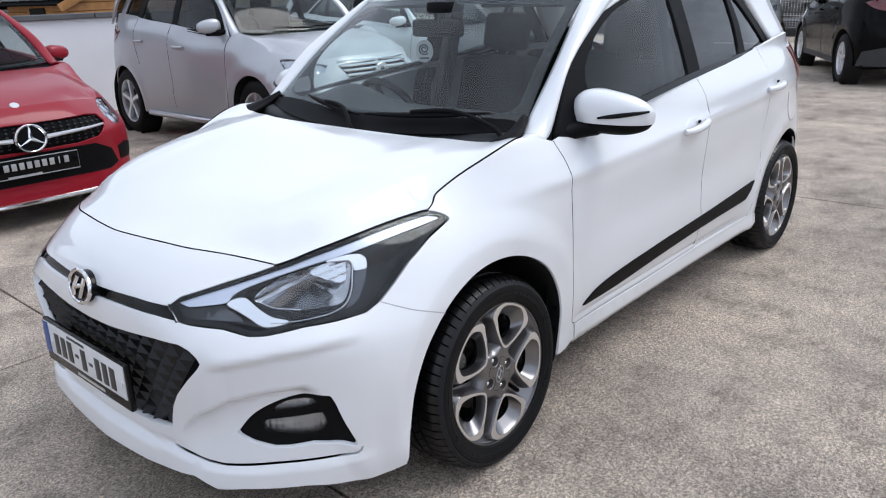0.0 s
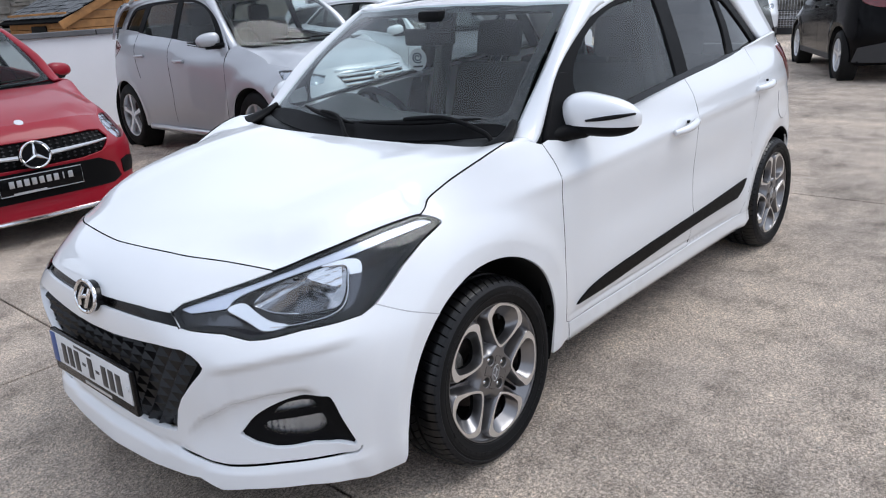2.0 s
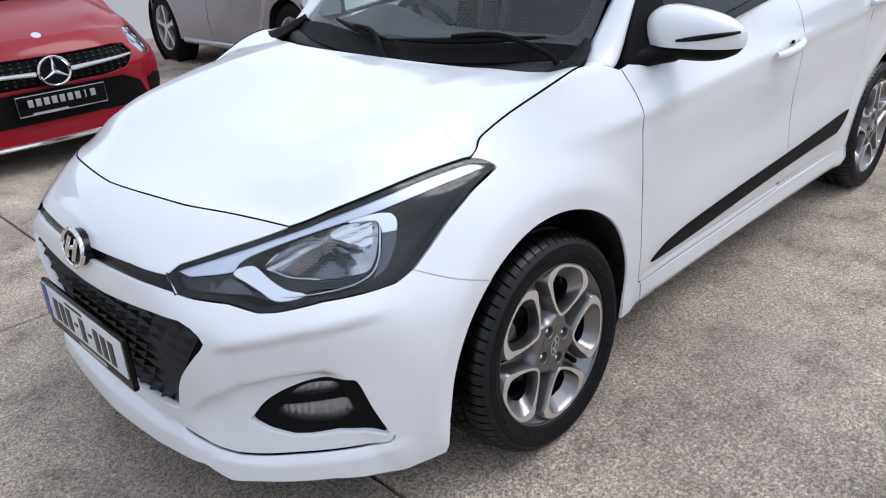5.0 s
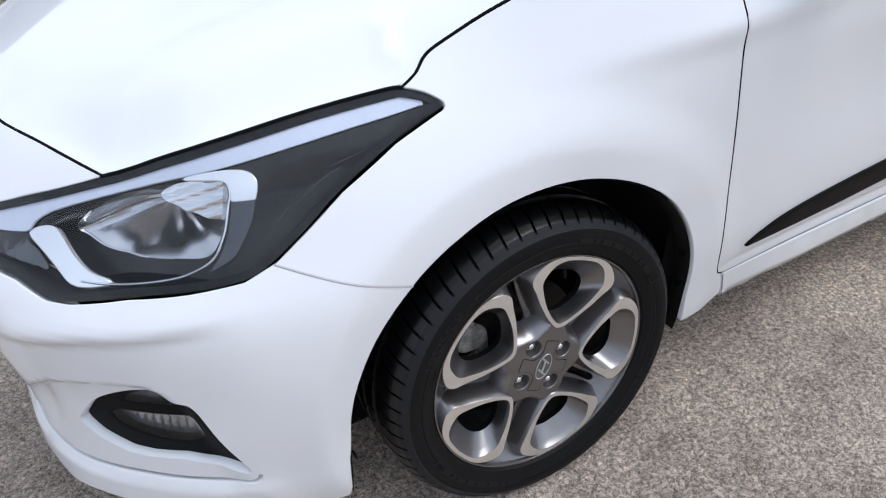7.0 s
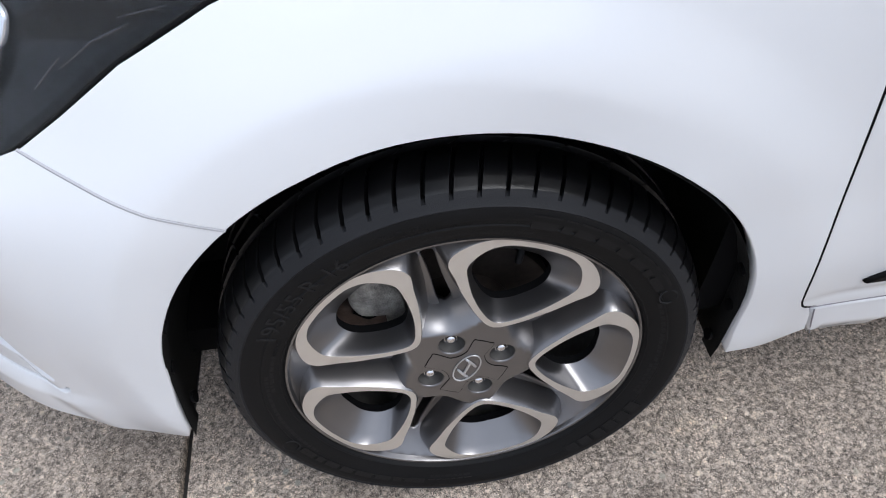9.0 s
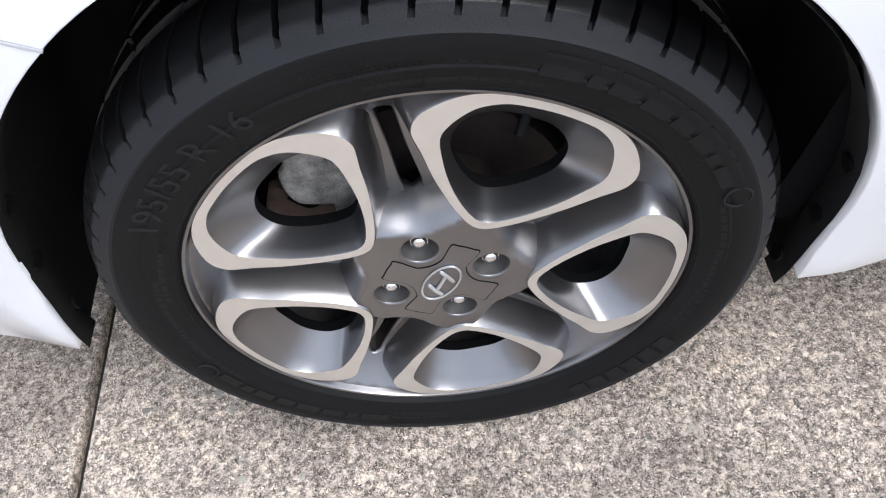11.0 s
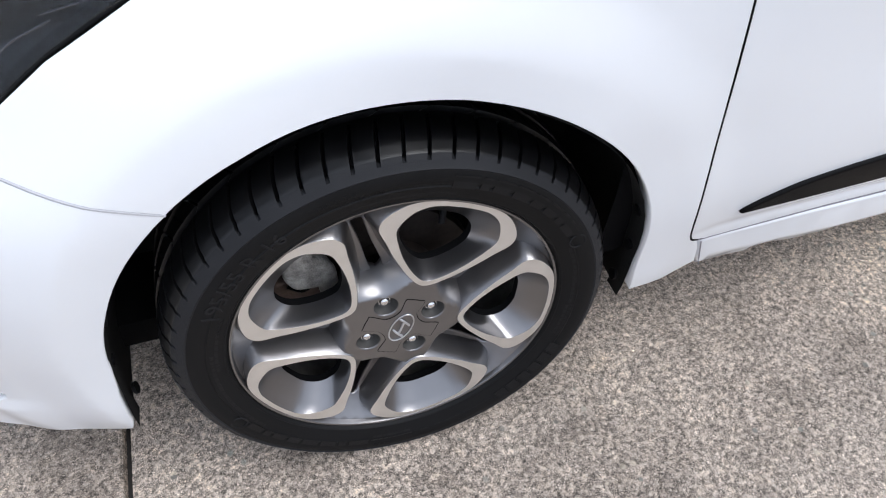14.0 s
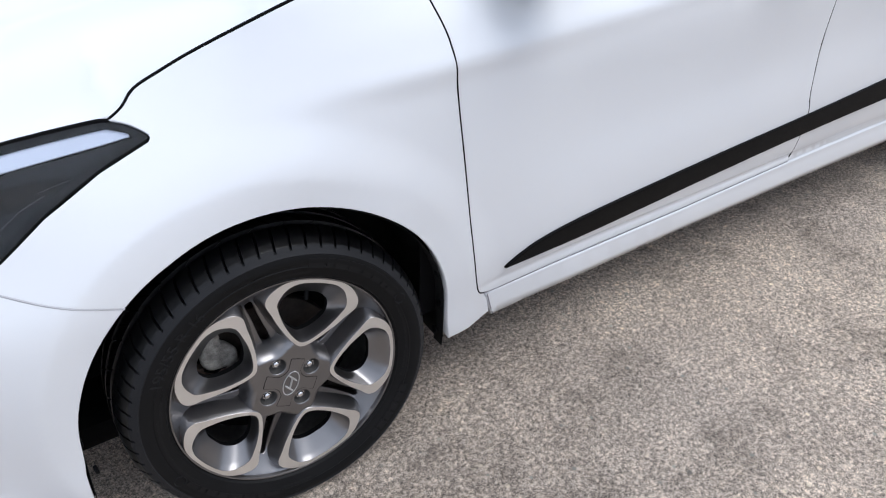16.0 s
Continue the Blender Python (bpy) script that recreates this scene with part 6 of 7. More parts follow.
    bmesh.ops.create_icosphere(bm, subdivisions=3, radius=0.026, matrix=Matrix.Translation((0.105, 0.150, -0.115)) @ Matrix.Diagonal((1, 1.3, 1, 1)))
    part("knuckle", bm, CAST_DARK, wheel, "rough dark knuckle behind the spokes")
    # black disc added to close the wheel, coloured as the shade within
    lathe("backing_disc", [(0.02, -0.135), (0.196, -0.135), (0.199, -0.15)], DARK, wheel, "black disc for the shade inside the wheel", n=48)
    vx, vy = polar(0.184, 66)
    d = Vector((-math.cos(radians(66)), -math.sin(radians(66)), 0))
    p0 = Vector((vx, vy, -0.038)) - d * 0.014
    part("valve", tube_bm([p0, p0 + d * 0.006 + Vector((0, 0, 0.003)), p0 + d * 0.012 + Vector((0, 0, 0.006)), p0 + d * 0.013 + Vector((0, 0, 0.0065)), p0 + d * 0.03 + Vector((0, 0, 0.016))], [0.0065, 0.0055, 0.0035, 0.0048, 0.0042], 14), BLACK, wheel, "black valve cap")
    return wheel


def tyre_for(wheel):
    """The tyre: shoulder blocks with cross grooves, three grooves round it, ribs and raised lettering on the wall."""
    prof = [(0.2215, -0.006), (0.2235, 0.001), (0.2265, 0.0035), (0.2285, 0.0025), (0.2300, 0.0050), (0.2320, 0.0075), (0.2332, 0.0072), (0.240, 0.0105), (0.250, 0.0130), (0.2525, 0.0145), (0.2545, 0.0133),
            (0.264, 0.0128), (0.2745, 0.0098), (0.2765, 0.0108), (0.2785, 0.0085), (0.284, 0.0050), (0.2895, -0.0005), (0.2915, -0.0060), (0.2955, -0.0120), (0.2985, -0.0185), (0.3005, -0.0265), (0.3020, -0.036), (0.3028, -0.048),
            (0.3030, -0.0560), (0.2965, -0.0575), (0.2965, -0.0655), (0.3034, -0.067), (0.3040, -0.085), (0.3040, -0.097), (0.2970, -0.0985), (0.2970, -0.107), (0.3040, -0.1085), (0.3036, -0.130), (0.3034, -0.138),
            (0.2965, -0.1395), (0.2965, -0.1475), (0.3030, -0.149), (0.3015, -0.170), (0.2975, -0.187), (0.285, -0.203), (0.25, -0.212), (0.2215, -0.195)]
    pitch, cols = 64, (0.0, 0.03, 0.14, 0.17, 0.45, 0.75)
    deep = {1: 1.0, 2: 1.0}
    vs, fs = [], []
    k = len(prof)
    m = pitch * len(cols)
    for i in range(pitch):
        for c, f in enumerate(cols):
            a0 = 2 * math.pi * (i + f) / pitch
            for j, (r, w) in enumerate(prof):
                cut, lean = 0.0, 0.0
                if 15 <= j <= 23 or 36 <= j <= 38:
                    lean = 0.22 * (w + 0.02)
                    if c in deep:
                        cut = min(1.0, max(0.0, (j - 15) / 2.0)) * (0.0095 if j < 30 else 0.006)
                if 26 <= j <= 28 or 31 <= j <= 33:
                    lean = -0.7 * (w + 0.09)
                    if c in deep and (i % 2 == 0):
                        cut = 0.004
                a = a0 + lean / 0.3 * 0.9
                r = r + 0.006 * min(1.0, max(0.0, (r - 0.235) / 0.06))
                vs.append(((r - cut) * math.cos(a), (r - cut) * math.sin(a), w + (0.004 if 10 < j < 24 else 0) - cut * 0.5 * (1 if j < 20 else 0)))
    for i in range(m):
        a, b = i * k, (i + 1) % m * k
        for j in range(k - 1):
            fs.append((a + j, b + j, b + j + 1, a + j + 1))
    tyre = link_mesh("tyre", vs, fs, [RUBBER, RUBBER_BAND, DARK, TREAD], wheel, "black road tyre with raised size marks")
    idx = []
    for i in range(m):
        # groove floors take the shadow black: their shade is in the colour
        idx += [1 if j in (12, 13, 14, 15) else 2 if i % len(cols) == 1 and (16 <= j <= 23 or 26 <= j <= 28) else 3 if 16 <= j <= 38 else 0 for j in range(k - 1)]
    tyre.data.polygons.foreach_set("material_index", idx)
    tyre.data.set_sharp_from_angle(angle=radians(36))
    # lettering, bent round the wall
    def wall_w(r):
        pr = [(q + 0.006 * min(1.0, max(0.0, (q - 0.235) / 0.06)), w + (0.004 if j > 3 else 0)) for j, (q, w) in enumerate(prof[7:17])]
        return float(np.interp(r, [q for q, w in pr], [w for q, w in pr]))

    def bent(name, mesh_verts, faces, r_base, mid, label):
        out = []
        for x, y, z in mesh_verts:
            r = r_base + y
            a = radians(mid) - x / r_base
            out.append((r * math.cos(a), r * math.sin(a), wall_w(r) - 0.0006 + z))
        seen, remap, keep = {}, [], []
        for p in out:
            key = tuple(round(c, 6) for c in p)
            if key not in seen:
                seen[key] = len(keep)
                keep.append(p)
            remap.append(seen[key])
        out, faces = keep, [tuple(remap[q] for q in f) for f in faces]
        return link_mesh(name, out, faces, RUBBER_SHEEN if name == "size_mark" else RUBBER_MARK, tyre, label, smooth=False)

    def words(name, text, size, depth, r_base, mid, label):
        cu = bpy.data.curves.new("mark_text", "FONT")
        cu.body, cu.size, cu.extrude, cu.align_x, cu.resolution_u = text, size, depth, "CENTER", 3
        tmp = new("mark_text", cu)
        dg = bpy.context.evaluated_depsgraph_get()
        me = bpy.data.meshes.new_from_object(tmp.evaluated_get(dg))
        bpy.data.objects.remove(tmp)
        bpy.data.curves.remove(cu)
        tv = [tuple(v.co) for v in me.vertices]
        tf = [tuple(p.vertices) for p in me.polygons]
        bpy.data.meshes.remove(me)
        bent(name, tv, tf, r_base, mid, label)

    words("size_mark", "195/55 R 16", 0.0315, 0.0016, 0.2465, 136, "raised size mark")
    words("grade_mark", "TREADWEAR", 0.0088, 0.0010, 0.2640, 103, "raised small word")
    words("grade_mark", "TEMPERATURE", 0.0088, 0.0010, 0.2555, 97, "raised small word")
    words("grade_mark", "DANGER", 0.0072, 0.0010, 0.2395, 156, "raised small word")
    words("grade_mark", "OUTSIDE", 0.0072, 0.0010, 0.2640, 259, "raised small word")
    # moulding hairs left on the bead
    for mid in (59, 91, 126, 133):
        x, y = polar(0.2325, mid)
        part("moulding_hair", tube_bm([(x, y, 0.006), (x * 1.006, y * 1.006, 0.010), (x * 1.016 + 0.0006, y * 1.016, 0.0135)], [0.0007, 0.0006, 0.0003], 5), RUBBER_SHEEN, tyre, "short rubber hair")

    def bars(r_base, mid, widths, height, gap=0.004, z=0.0012):
        """Plain raised bars in a row round the wall; small rows stay one piece."""
        total = sum(widths) + gap * (len(widths) - 1)
        x = -total / 2
        v, f = [], []
        for wd in widths:
            nseg = max(1, int(wd / 0.004))
            for q in range(nseg):
                xa, xb = x + wd * q / nseg, x + wd * (q + 1) / nseg
                s0 = len(v)
                for zz in (0.0, z):
                    v += [(xa, 0, zz), (xb, 0, zz), (xb, height, zz), (xa, height, zz)]
                f += [(s0 + 4, s0 + 5, s0 + 6, s0 + 7), (s0, s0 + 1, s0 + 5, s0 + 4), (s0 + 2, s0 + 3, s0 + 7, s0 + 6)]
                if q == 0:
                    f.append((s0 + 3, s0, s0 + 4, s0 + 7))
                if q == nseg - 1:
                    f.append((s0 + 1, s0 + 2, s0 + 6, s0 + 5))
            x += wd + gap
            if height > 0.01:
                bent("wall_mark", v, f, r_base, mid, "raised plain mark")
                v, f = [], []
        if v:
            tagged(bent("small_print", v, f, r_base, mid, "fine raised print"), kind="stuff")
    big = [0.030, 0.012, 0.024, 0.026, 0.020, 0.022, 0.012, 0.026]
    bars(0.2525, 50, big, 0.020, 0.005, 0.0016)
    bars(0.2525, 230, big, 0.020, 0.005, 0.0016)
    bars(0.2500, 318, [0.018, 0.018, 0.018, 0.018, 0.018, 0.018], 0.016, 0.005, 0.0016)
    for mid, r in ((82, 0.264), (80, 0.256), (168, 0.240), (176, 0.246), (190, 0.246), (205, 0.246), (262, 0.247), (262, 0.2535), (345, 0.249), (345, 0.243), (0, 0.246), (12, 0.248), (80, 0.240), (92, 0.240)):
        bars(r, mid, [random.uniform(0.003, 0.011) for _ in range(7)], 0.0045, 0.002, 0.0007)
    for mid in (23, 203):
        disc = tube_bm([(0.263 * math.cos(radians(mid)) + 0.011 * math.cos(2 * math.pi * i / 28), 0.263 * math.sin(radians(mid)) + 0.011 * math.sin(2 * math.pi * i / 28), wall_w(0.263)) for i in range(28)], 0.0011, 6, True)
        part("wall_mark", disc, RUBBER_SHEEN, tyre, "raised round mark")
    # a few moulded ribs beside the maker's mark
    for mid in (32, 33.6, 35.2, 36.8, 206, 207.6, 209.2):
        bars(0.2465, mid, [0.0016], 0.026, 0.001, 0.0009)
    return tyre


wheel_fl = build_wheel(car)
CAMBER = 3.6
wheel_fl.matrix_basis = Matrix.Translation((0, 0.8315, 0.2985)) @ Matrix.Rotation(radians(CAMBER), 4, "X") @ Matrix(((-1, 0, 0, 0), (0, 0, 1, 0), (0, 1, 0, 0), (0, 0, 0, 1)))
copy_thing(wheel_fl, Matrix.Translation((-2.571, 0.812, 0.301)) @ Matrix.Rotation(radians(0.5), 4, "X") @ Matrix(((-1, 0, 0, 0), (0, 0, 1, 0), (0, 1, 0, 0), (0, 0, 0, 1))) @ Matrix.Rotation(radians(-12), 4, "Z"))
for wx in (0, -2.571):
    copy_thing(wheel_fl, Matrix.Translation((wx, -0.812, 0.301)) @ Matrix(((1, 0, 0, 0), (0, 0, -1, 0), (0, 1, 0, 0), (0, 0, 0, 1))))

# ---- the other parked cars ----
RED = worn("red_car_paint", (0.26, 0.003, 0.014), spec=0.25, coat=0.35, amount=0.05, scale=3.0, rough=(0.3, 0.4))
SILVER = worn("silver_car_paint", (0.44, 0.452, 0.475), metal=0.45, coat=0.8, amount=0.03, scale=3.0, rough=(0.35, 0.42))
NIGHT = worn("black_car_paint", (0.003, 0.003, 0.0035), coat=0.0, spec=0.09, amount=0.1, scale=3.0, rough=(0.1, 0.16))
GREY_PLASTIC = worn("grey_bumper_plastic", (0.03, 0.03, 0.032), amount=0.2, scale=9.0, rough=(0.55, 0.7))
ROOM_GLASS = pane("parked_car_glass", (0.74, 0.80, 0.79), 1.45)


def plain_wheel(parent, x, y, z, r, spokes, rim, sg):
    """A road wheel with a rounded tyre, a dished rim and flat spokes."""
    k = r / 0.36
    m = Matrix.Translation((x, y, z)) @ (Matrix(((-1, 0, 0, 0), (0, 0, 1, 0), (0, 1, 0, 0), (0, 0, 0, 1))) if sg > 0 else Matrix(((1, 0, 0, 0), (0, 0, -1, 0), (0, 1, 0, 0), (0, 0, 0, 1)))) @ Matrix.Scale(k, 4)
    w = lathe("wheel", [(0.24, -0.002), (0.238, 0.004), (0.23, 0.0), (0.222, -0.03), (0.215, -0.12), (0.0, -0.12)], rim, parent, "alloy wheel", n=40)
    w.matrix_basis = m
    lathe("tyre", [(0.236, -0.004), (0.246, 0.008), (0.29, 0.014), (0.33, 0.004), (0.352, -0.02), (0.359, -0.05), (0.36, -0.11), (0.358, -0.17), (0.345, -0.20), (0.24, -0.20)], RUBBER, w, "black tyre", n=48)
    for i in range(spokes):
        a = 90 + 360 / spokes * i
        bm = bmesh.new()
        pts = [(0.03, -0.03), (0.03, 0.03), (0.12, 0.022), (0.232, 0.034), (0.232, -0.034), (0.12, -0.022)]
        lo = [bm.verts.new((p, q, -0.045)) for p, q in pts]
        hi = [bm.verts.new((p, q * 0.8, -0.012 + 0.008 * p / 0.23)) for p, q in pts]
        bm.faces.new(hi)
        for j in range(6):
            bm.faces.new((lo[j], lo[(j + 1) % 6], hi[(j + 1) % 6], hi[j]))
        part("spoke", placed(bm, Matrix.Rotation(radians(a), 4, "Z")), rim, w)
    part("hub_cap", placed(disc_bm(0.05, 0.05, 0.03, 20), Matrix.Translation((0, 0, -0.004))), rim, w)
    lathe("brake_disc", [(0.0, -0.10), (0.15, -0.10)], STEEL, w, n=24)
    return w


def parked_car(name, label, at, paint, scale, wheel_r, wheel_spec, frame_loop, glass_loops, lamp, grille, low_trim=0.0, rails=False, rear_lamp=None, plan_top=BELT, dlo=None):
    """A parked car on the same build of shell, pillars and glass, with its own outlines and proportions."""
    c = thing(name, label, "car", at @ Matrix.Diagonal((*scale, 1)))
    sx, sy, sz = scale
    rim = SATIN

    def pp(nm, loops, fn, mat, lb="", **kw):
        return panel(nm, loops, fn, mat, c, lb, both=True, **{"step": 0.07, "thick": 0.015, **kw})
    top = chain(HOOD_SEAM, [(0.672, 0.770), (0.86, 0.800), (1.075, 0.829), (1.262, 0.8435)], WING_TOP, [(1.74, 0.985), (1.795, 0.962)], plan_top[1:], [(3.9, 1.15), (4.2, 1.16), (4.45, 1.10), (4.7, 1.06), (PLAN_S[-1] - 0.02, 1.06)])
    bottom = [(PLAN_S[-1] - 0.02, 0.25), (4.36, 0.25)] + arch_run(0, 180, 24, 4.003)[0:] + [(3.64, 0.24), (2.8, 0.22), (1.8, 0.22)] + arch_run(0, 180, 24) + [(1.06, 0.2), (0.6, 0.17), (0.0, 0.16)]
    holes = [lp for lp in (lamp, rear_lamp) if lp]
    pp("body_side", [chain(top, bottom)] + holes + ([grille] if grille else []), side_skin, paint, "", step=0.06)
    if low_trim:
        tr = chain([(0.0, 0.16), (0.6, 0.17), (1.06, 0.2), (1.08, low_trim - 0.02), (0.6, low_trim - 0.06), (0.0, low_trim - 0.08)])
        pp("bumper_trim", [tr], side_skin, GREY_PLASTIC, "grey lower bumper", lift=0.006)
        tr = chain([(4.42, 0.25), (PLAN_S[-1] - 0.02, 0.25), (PLAN_S[-1] - 0.02, low_trim + 0.12), (4.9, low_trim + 0.1), (4.5, low_trim + 0.02)])
        pp("rear_bumper_trim", [tr], side_skin, GREY_PLASTIC, "grey rear bumper", lift=0.006)
        pp("sill_trim", [chain([(1.80, 0.22), (3.63, 0.23), (3.63, 0.30), (1.83, 0.29)])], side_skin, GREY_PLASTIC, "grey sill", lift=0.008)
    panel("hood", [hood_loop], hood_skin, paint, c, "", step=0.08, thick=0.02, gap=0.004)
    if lamp:
        pp("head_lamp_bowl", [lamp], lambda s, z: sunk(0.026 + 0.006 * math.sin(s * 60) * math.cos(z * 50))(s, z), LAMP_MIRROR, "mirror-bright lamp bowl", thick=0, gap=-0.01, step=0.02)
        pp("head_lamp", [lamp], sunk(0.0), CLEAR, "clear head lamp", thick=0.004)
    if rear_lamp:
        pp("tail_lamp", [rear_lamp], sunk(-0.008), RED_LAMP, "red tail lamp", thick=0.03, edge=0.006, gap=0.003)
    if grille:
        pp("grille_back", [grille], sunk(0.03), BLACK, "black grille", thick=0, gap=-0.012)
    ws = panel("windscreen", [[(-1, 0), (1, 0), (1, 1), (-1, 1)]], screen, ROOM_GLASS, c, "clear windscreen", step=0.14, thick=0)
    ws.visible_shadow = False
    panel("windscreen_border", [[(-1, 0), (1, 0), (1, 1), (-1, 1)], box_loop(-0.94, 0.06, 0.94, 0.95, 0.07)], screen, BLACK_GLOSS, c, "black printed border", step=0.1, thick=0, lift=-0.004)
    panel("cowl", [[(-1.02, -0.16), (1.02, -0.16), (1.02, 0.03), (-1.02, 0.03)]], lambda u, v: (screen(u, 0.0)[0] - 0.75 * v, screen(u, 0)[1], screen(u, 0)[2] - 0.02 + 0.22 * v), BLACK, c, "black cowl", step=0.1, thick=0)
    for u0, u1 in ((-0.55, 0.05), (0.1, 0.8)):
        part("wiper", tube_bm([np.array(screen(u0 + (u1 - u0) * i / 8, 0.06 - 0.02 * i / 8)) + np.array((0.018, 0, 0.02)) for i in range(9)], 0.008, 6), BLACK, c, "black wiper")
    dlo = dlo or shifted(dense(frame_loop if area(frame_loop) > 0 else frame_loop[::-1], 0.05), 0.018)
    pp("cabin_side", [frame_loop, dlo], upper_side, paint, "", thick=0.02, flip=-1, step=0.05)
    pp("window_frame", [dlo] + glass_loops, upper_side, BLACK, "black window frame", thick=0.01, lift=-0.003, gap=-0.004, flip=-1, step=0.05)
    for g in glass_loops:
        pp("side_window", [g], upper_side, ROOM_GLASS, "side window", thick=0, gap=-0.006, lift=-0.008, flip=-1)
    for sg in (1, -1):
        inner = spline([(-0.205, 0.733 * sg, 0.992), (-0.285, 0.700 * sg, 0.998), (-0.362, 0.668 * sg, 1.002), (-0.60, 0.630 * sg, 1.195), (-0.86, 0.572 * sg, 1.396), (-0.95, 0.558 * sg, 1.428)], 4)
        outer = spline([(-0.235, 0.744 * sg, 0.990), (-0.33, 0.752 * sg, 0.978), (-0.395, 0.748 * sg, 0.985), (-0.575, 0.706 * sg, 1.186), (-0.90, 0.646 * sg, 1.352), (-1.02, 0.630 * sg, 1.388)], 4)
        strip("pillar", inner, outer, paint, c, "", thick=0.02, cols=5, flip=sg < 0, crown=lambda u, sg=sg: Vector((0.012, 0.016 * sg, 0.012)) * math.sin(math.pi * u))
        end = -2.9
        ri = spline([(-0.90, 0.565 * sg, 1.418), (-1.2, 0.545 * sg, 1.452), (-1.6, 0.545 * sg, 1.460), (-2.1, 0.535 * sg, 1.445), (end, 0.52 * sg, 1.405)], 4)
        ro = spline([(-0.88, 0.652 * sg, 1.346), (-1.2, 0.622 * sg, 1.412), (-1.6, 0.612 * sg, 1.425), (-2.1, 0.615 * sg, 1.405), (end, 0.58 * sg, 1.33)], 4)
        strip("roof_side", ri, ro, paint, c, "", thick=0.02, cols=5, flip=sg < 0, crown=lambda u, sg=sg: Vector((0, 0.014 * sg, 0.012)) * math.sin(math.pi * u))
        ra = spline([(-2.62, 0.61 * sg, 1.372), (-2.75, 0.63 * sg, 1.32), (-2.88, 0.655 * sg, 1.20), (-2.96, 0.675 * sg, 1.07)], 4)
        rb_ = spline([(-2.88, 0.52 * sg, 1.395), (-2.96, 0.58 * sg, 1.33), (-3.05, 0.60 * sg, 1.20), (-3.12, 0.62 * sg, 1.05)], 4)
        strip("rear_pillar", ra, rb_, paint, c, "", thick=0.02, cols=4, flip=sg < 0)
        mm = Matrix.Translation((-0.535, 0.752 * sg, 1.05)) @ Matrix.Diagonal((0.85, 0.85 * sg, 0.95, 1))
        mr = part("door_mirror", placed(mirror_bm(), mm), paint, c, "")
        part("mirror_arm", tube_bm([(-0.46, 0.74 * sg, 1.0), (-0.55, 0.80 * sg, 1.0), (-0.60, 0.87 * sg, 1.0)], 0.026, 8), BLACK, mr)
        for s0, z0 in ((2.66, 0.87), (3.5, 0.91)):
            b0 = side_skin(s0, z0)
            part("door_handle", tube_bm([(b0[0] + 0.1 - 0.05 * i, sg * (b0[1] + 0.012 + 0.02 * math.sin(math.pi * i / 4)), z0) for i in range(5)], 0.014, 8), paint, c, "")
        # dark tubes on the body side stand for the shade in the door joints
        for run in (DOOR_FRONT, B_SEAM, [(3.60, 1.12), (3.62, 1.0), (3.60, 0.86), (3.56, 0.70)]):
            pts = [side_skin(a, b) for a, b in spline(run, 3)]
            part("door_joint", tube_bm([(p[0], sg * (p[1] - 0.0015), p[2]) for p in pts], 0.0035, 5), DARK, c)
        if rails:
            r0 = part("roof_rail", tube_bm(spline([(-0.95, 0.60 * sg, 1.42), (-1.1, 0.59 * sg, 1.475), (-1.7, 0.58 * sg, 1.50), (-2.4, 0.575 * sg, 1.475), (-2.65, 0.58 * sg, 1.40)], 5), 0.018, 8), SATIN, c, "silver roof rail")
        for wx in (0.0, -2.571):
            plain_wheel(c, wx, 0.80 * sg, wheel_r / sz, wheel_r / sz, *wheel_spec, sg)
            ln = lathe("arch_liner", [(0.355, 0.0), (0.36, -0.2), (0.30, -0.22)], LINER, c, "black arch liner", n=40)
            ln.matrix_basis = Matrix.Translation((wx, 0.815 * sg, ARCH_Z)) @ (Matrix.Rotation(radians(-90 * sg), 4, "X"))
    panel("roof", [chain(roof_half, [(x, -y) for x, y in roof_half[::-1]])], roof_top, paint, c, "", step=0.14, thick=0.02)
    panel("rear_screen", [[(-0.5, 0), (0.5, 0), (0.52, 1), (-0.52, 1)]], lambda u, v: (-2.80 - 0.30 * (1 - v), 1.2 * u, 1.06 + 0.32 * v), TINTED, c, "dark rear screen", step=0.2, thick=0, flip=-1)
    part("underbody", block_bm((3.7, 1.36, 0.06), (-1.2, 0, 0.24), 0.02), DARK, c, "dark underbody")
    part("cabin_floor", block_bm((3.2, 1.3, 0.5), (-1.1, 0, 0.5), 0.03), DARK, c, "dark cabin floor")
    for y in (0.36, -0.36):
        st = part("seat", block_bm((0.14, 0.46, 0.5), (-1.45, y, 0.92), 0.05, 2), FABRIC, c, "dark seat")
        part("head_rest", block_bm((0.10, 0.24, 0.17), (-1.6, y, 1.24), 0.05, 2), FABRIC, st)
    part("rear_bench", block_bm((0.16, 1.2, 0.5), (-2.3, 0, 0.92), 0.05, 2), FABRIC, c, "dark rear bench")
    part("dashboard", block_bm((0.35, 1.3, 0.15), (-0.5, 0, 0.86), 0.05, 2), BLACK, c, "black dashboard")
    sw2 = Matrix.Translation((-0.80, -0.36, 0.95)) @ Matrix.Rotation(radians(-66), 4, "Y")
    part("steering_wheel", placed(tube_bm([(0.18 * math.cos(2 * math.pi * i / 24), 0.18 * math.sin(2 * math.pi * i / 24), 0) for i in range(24)], 0.016, 8, True), sw2), BLACK, c)
    return c


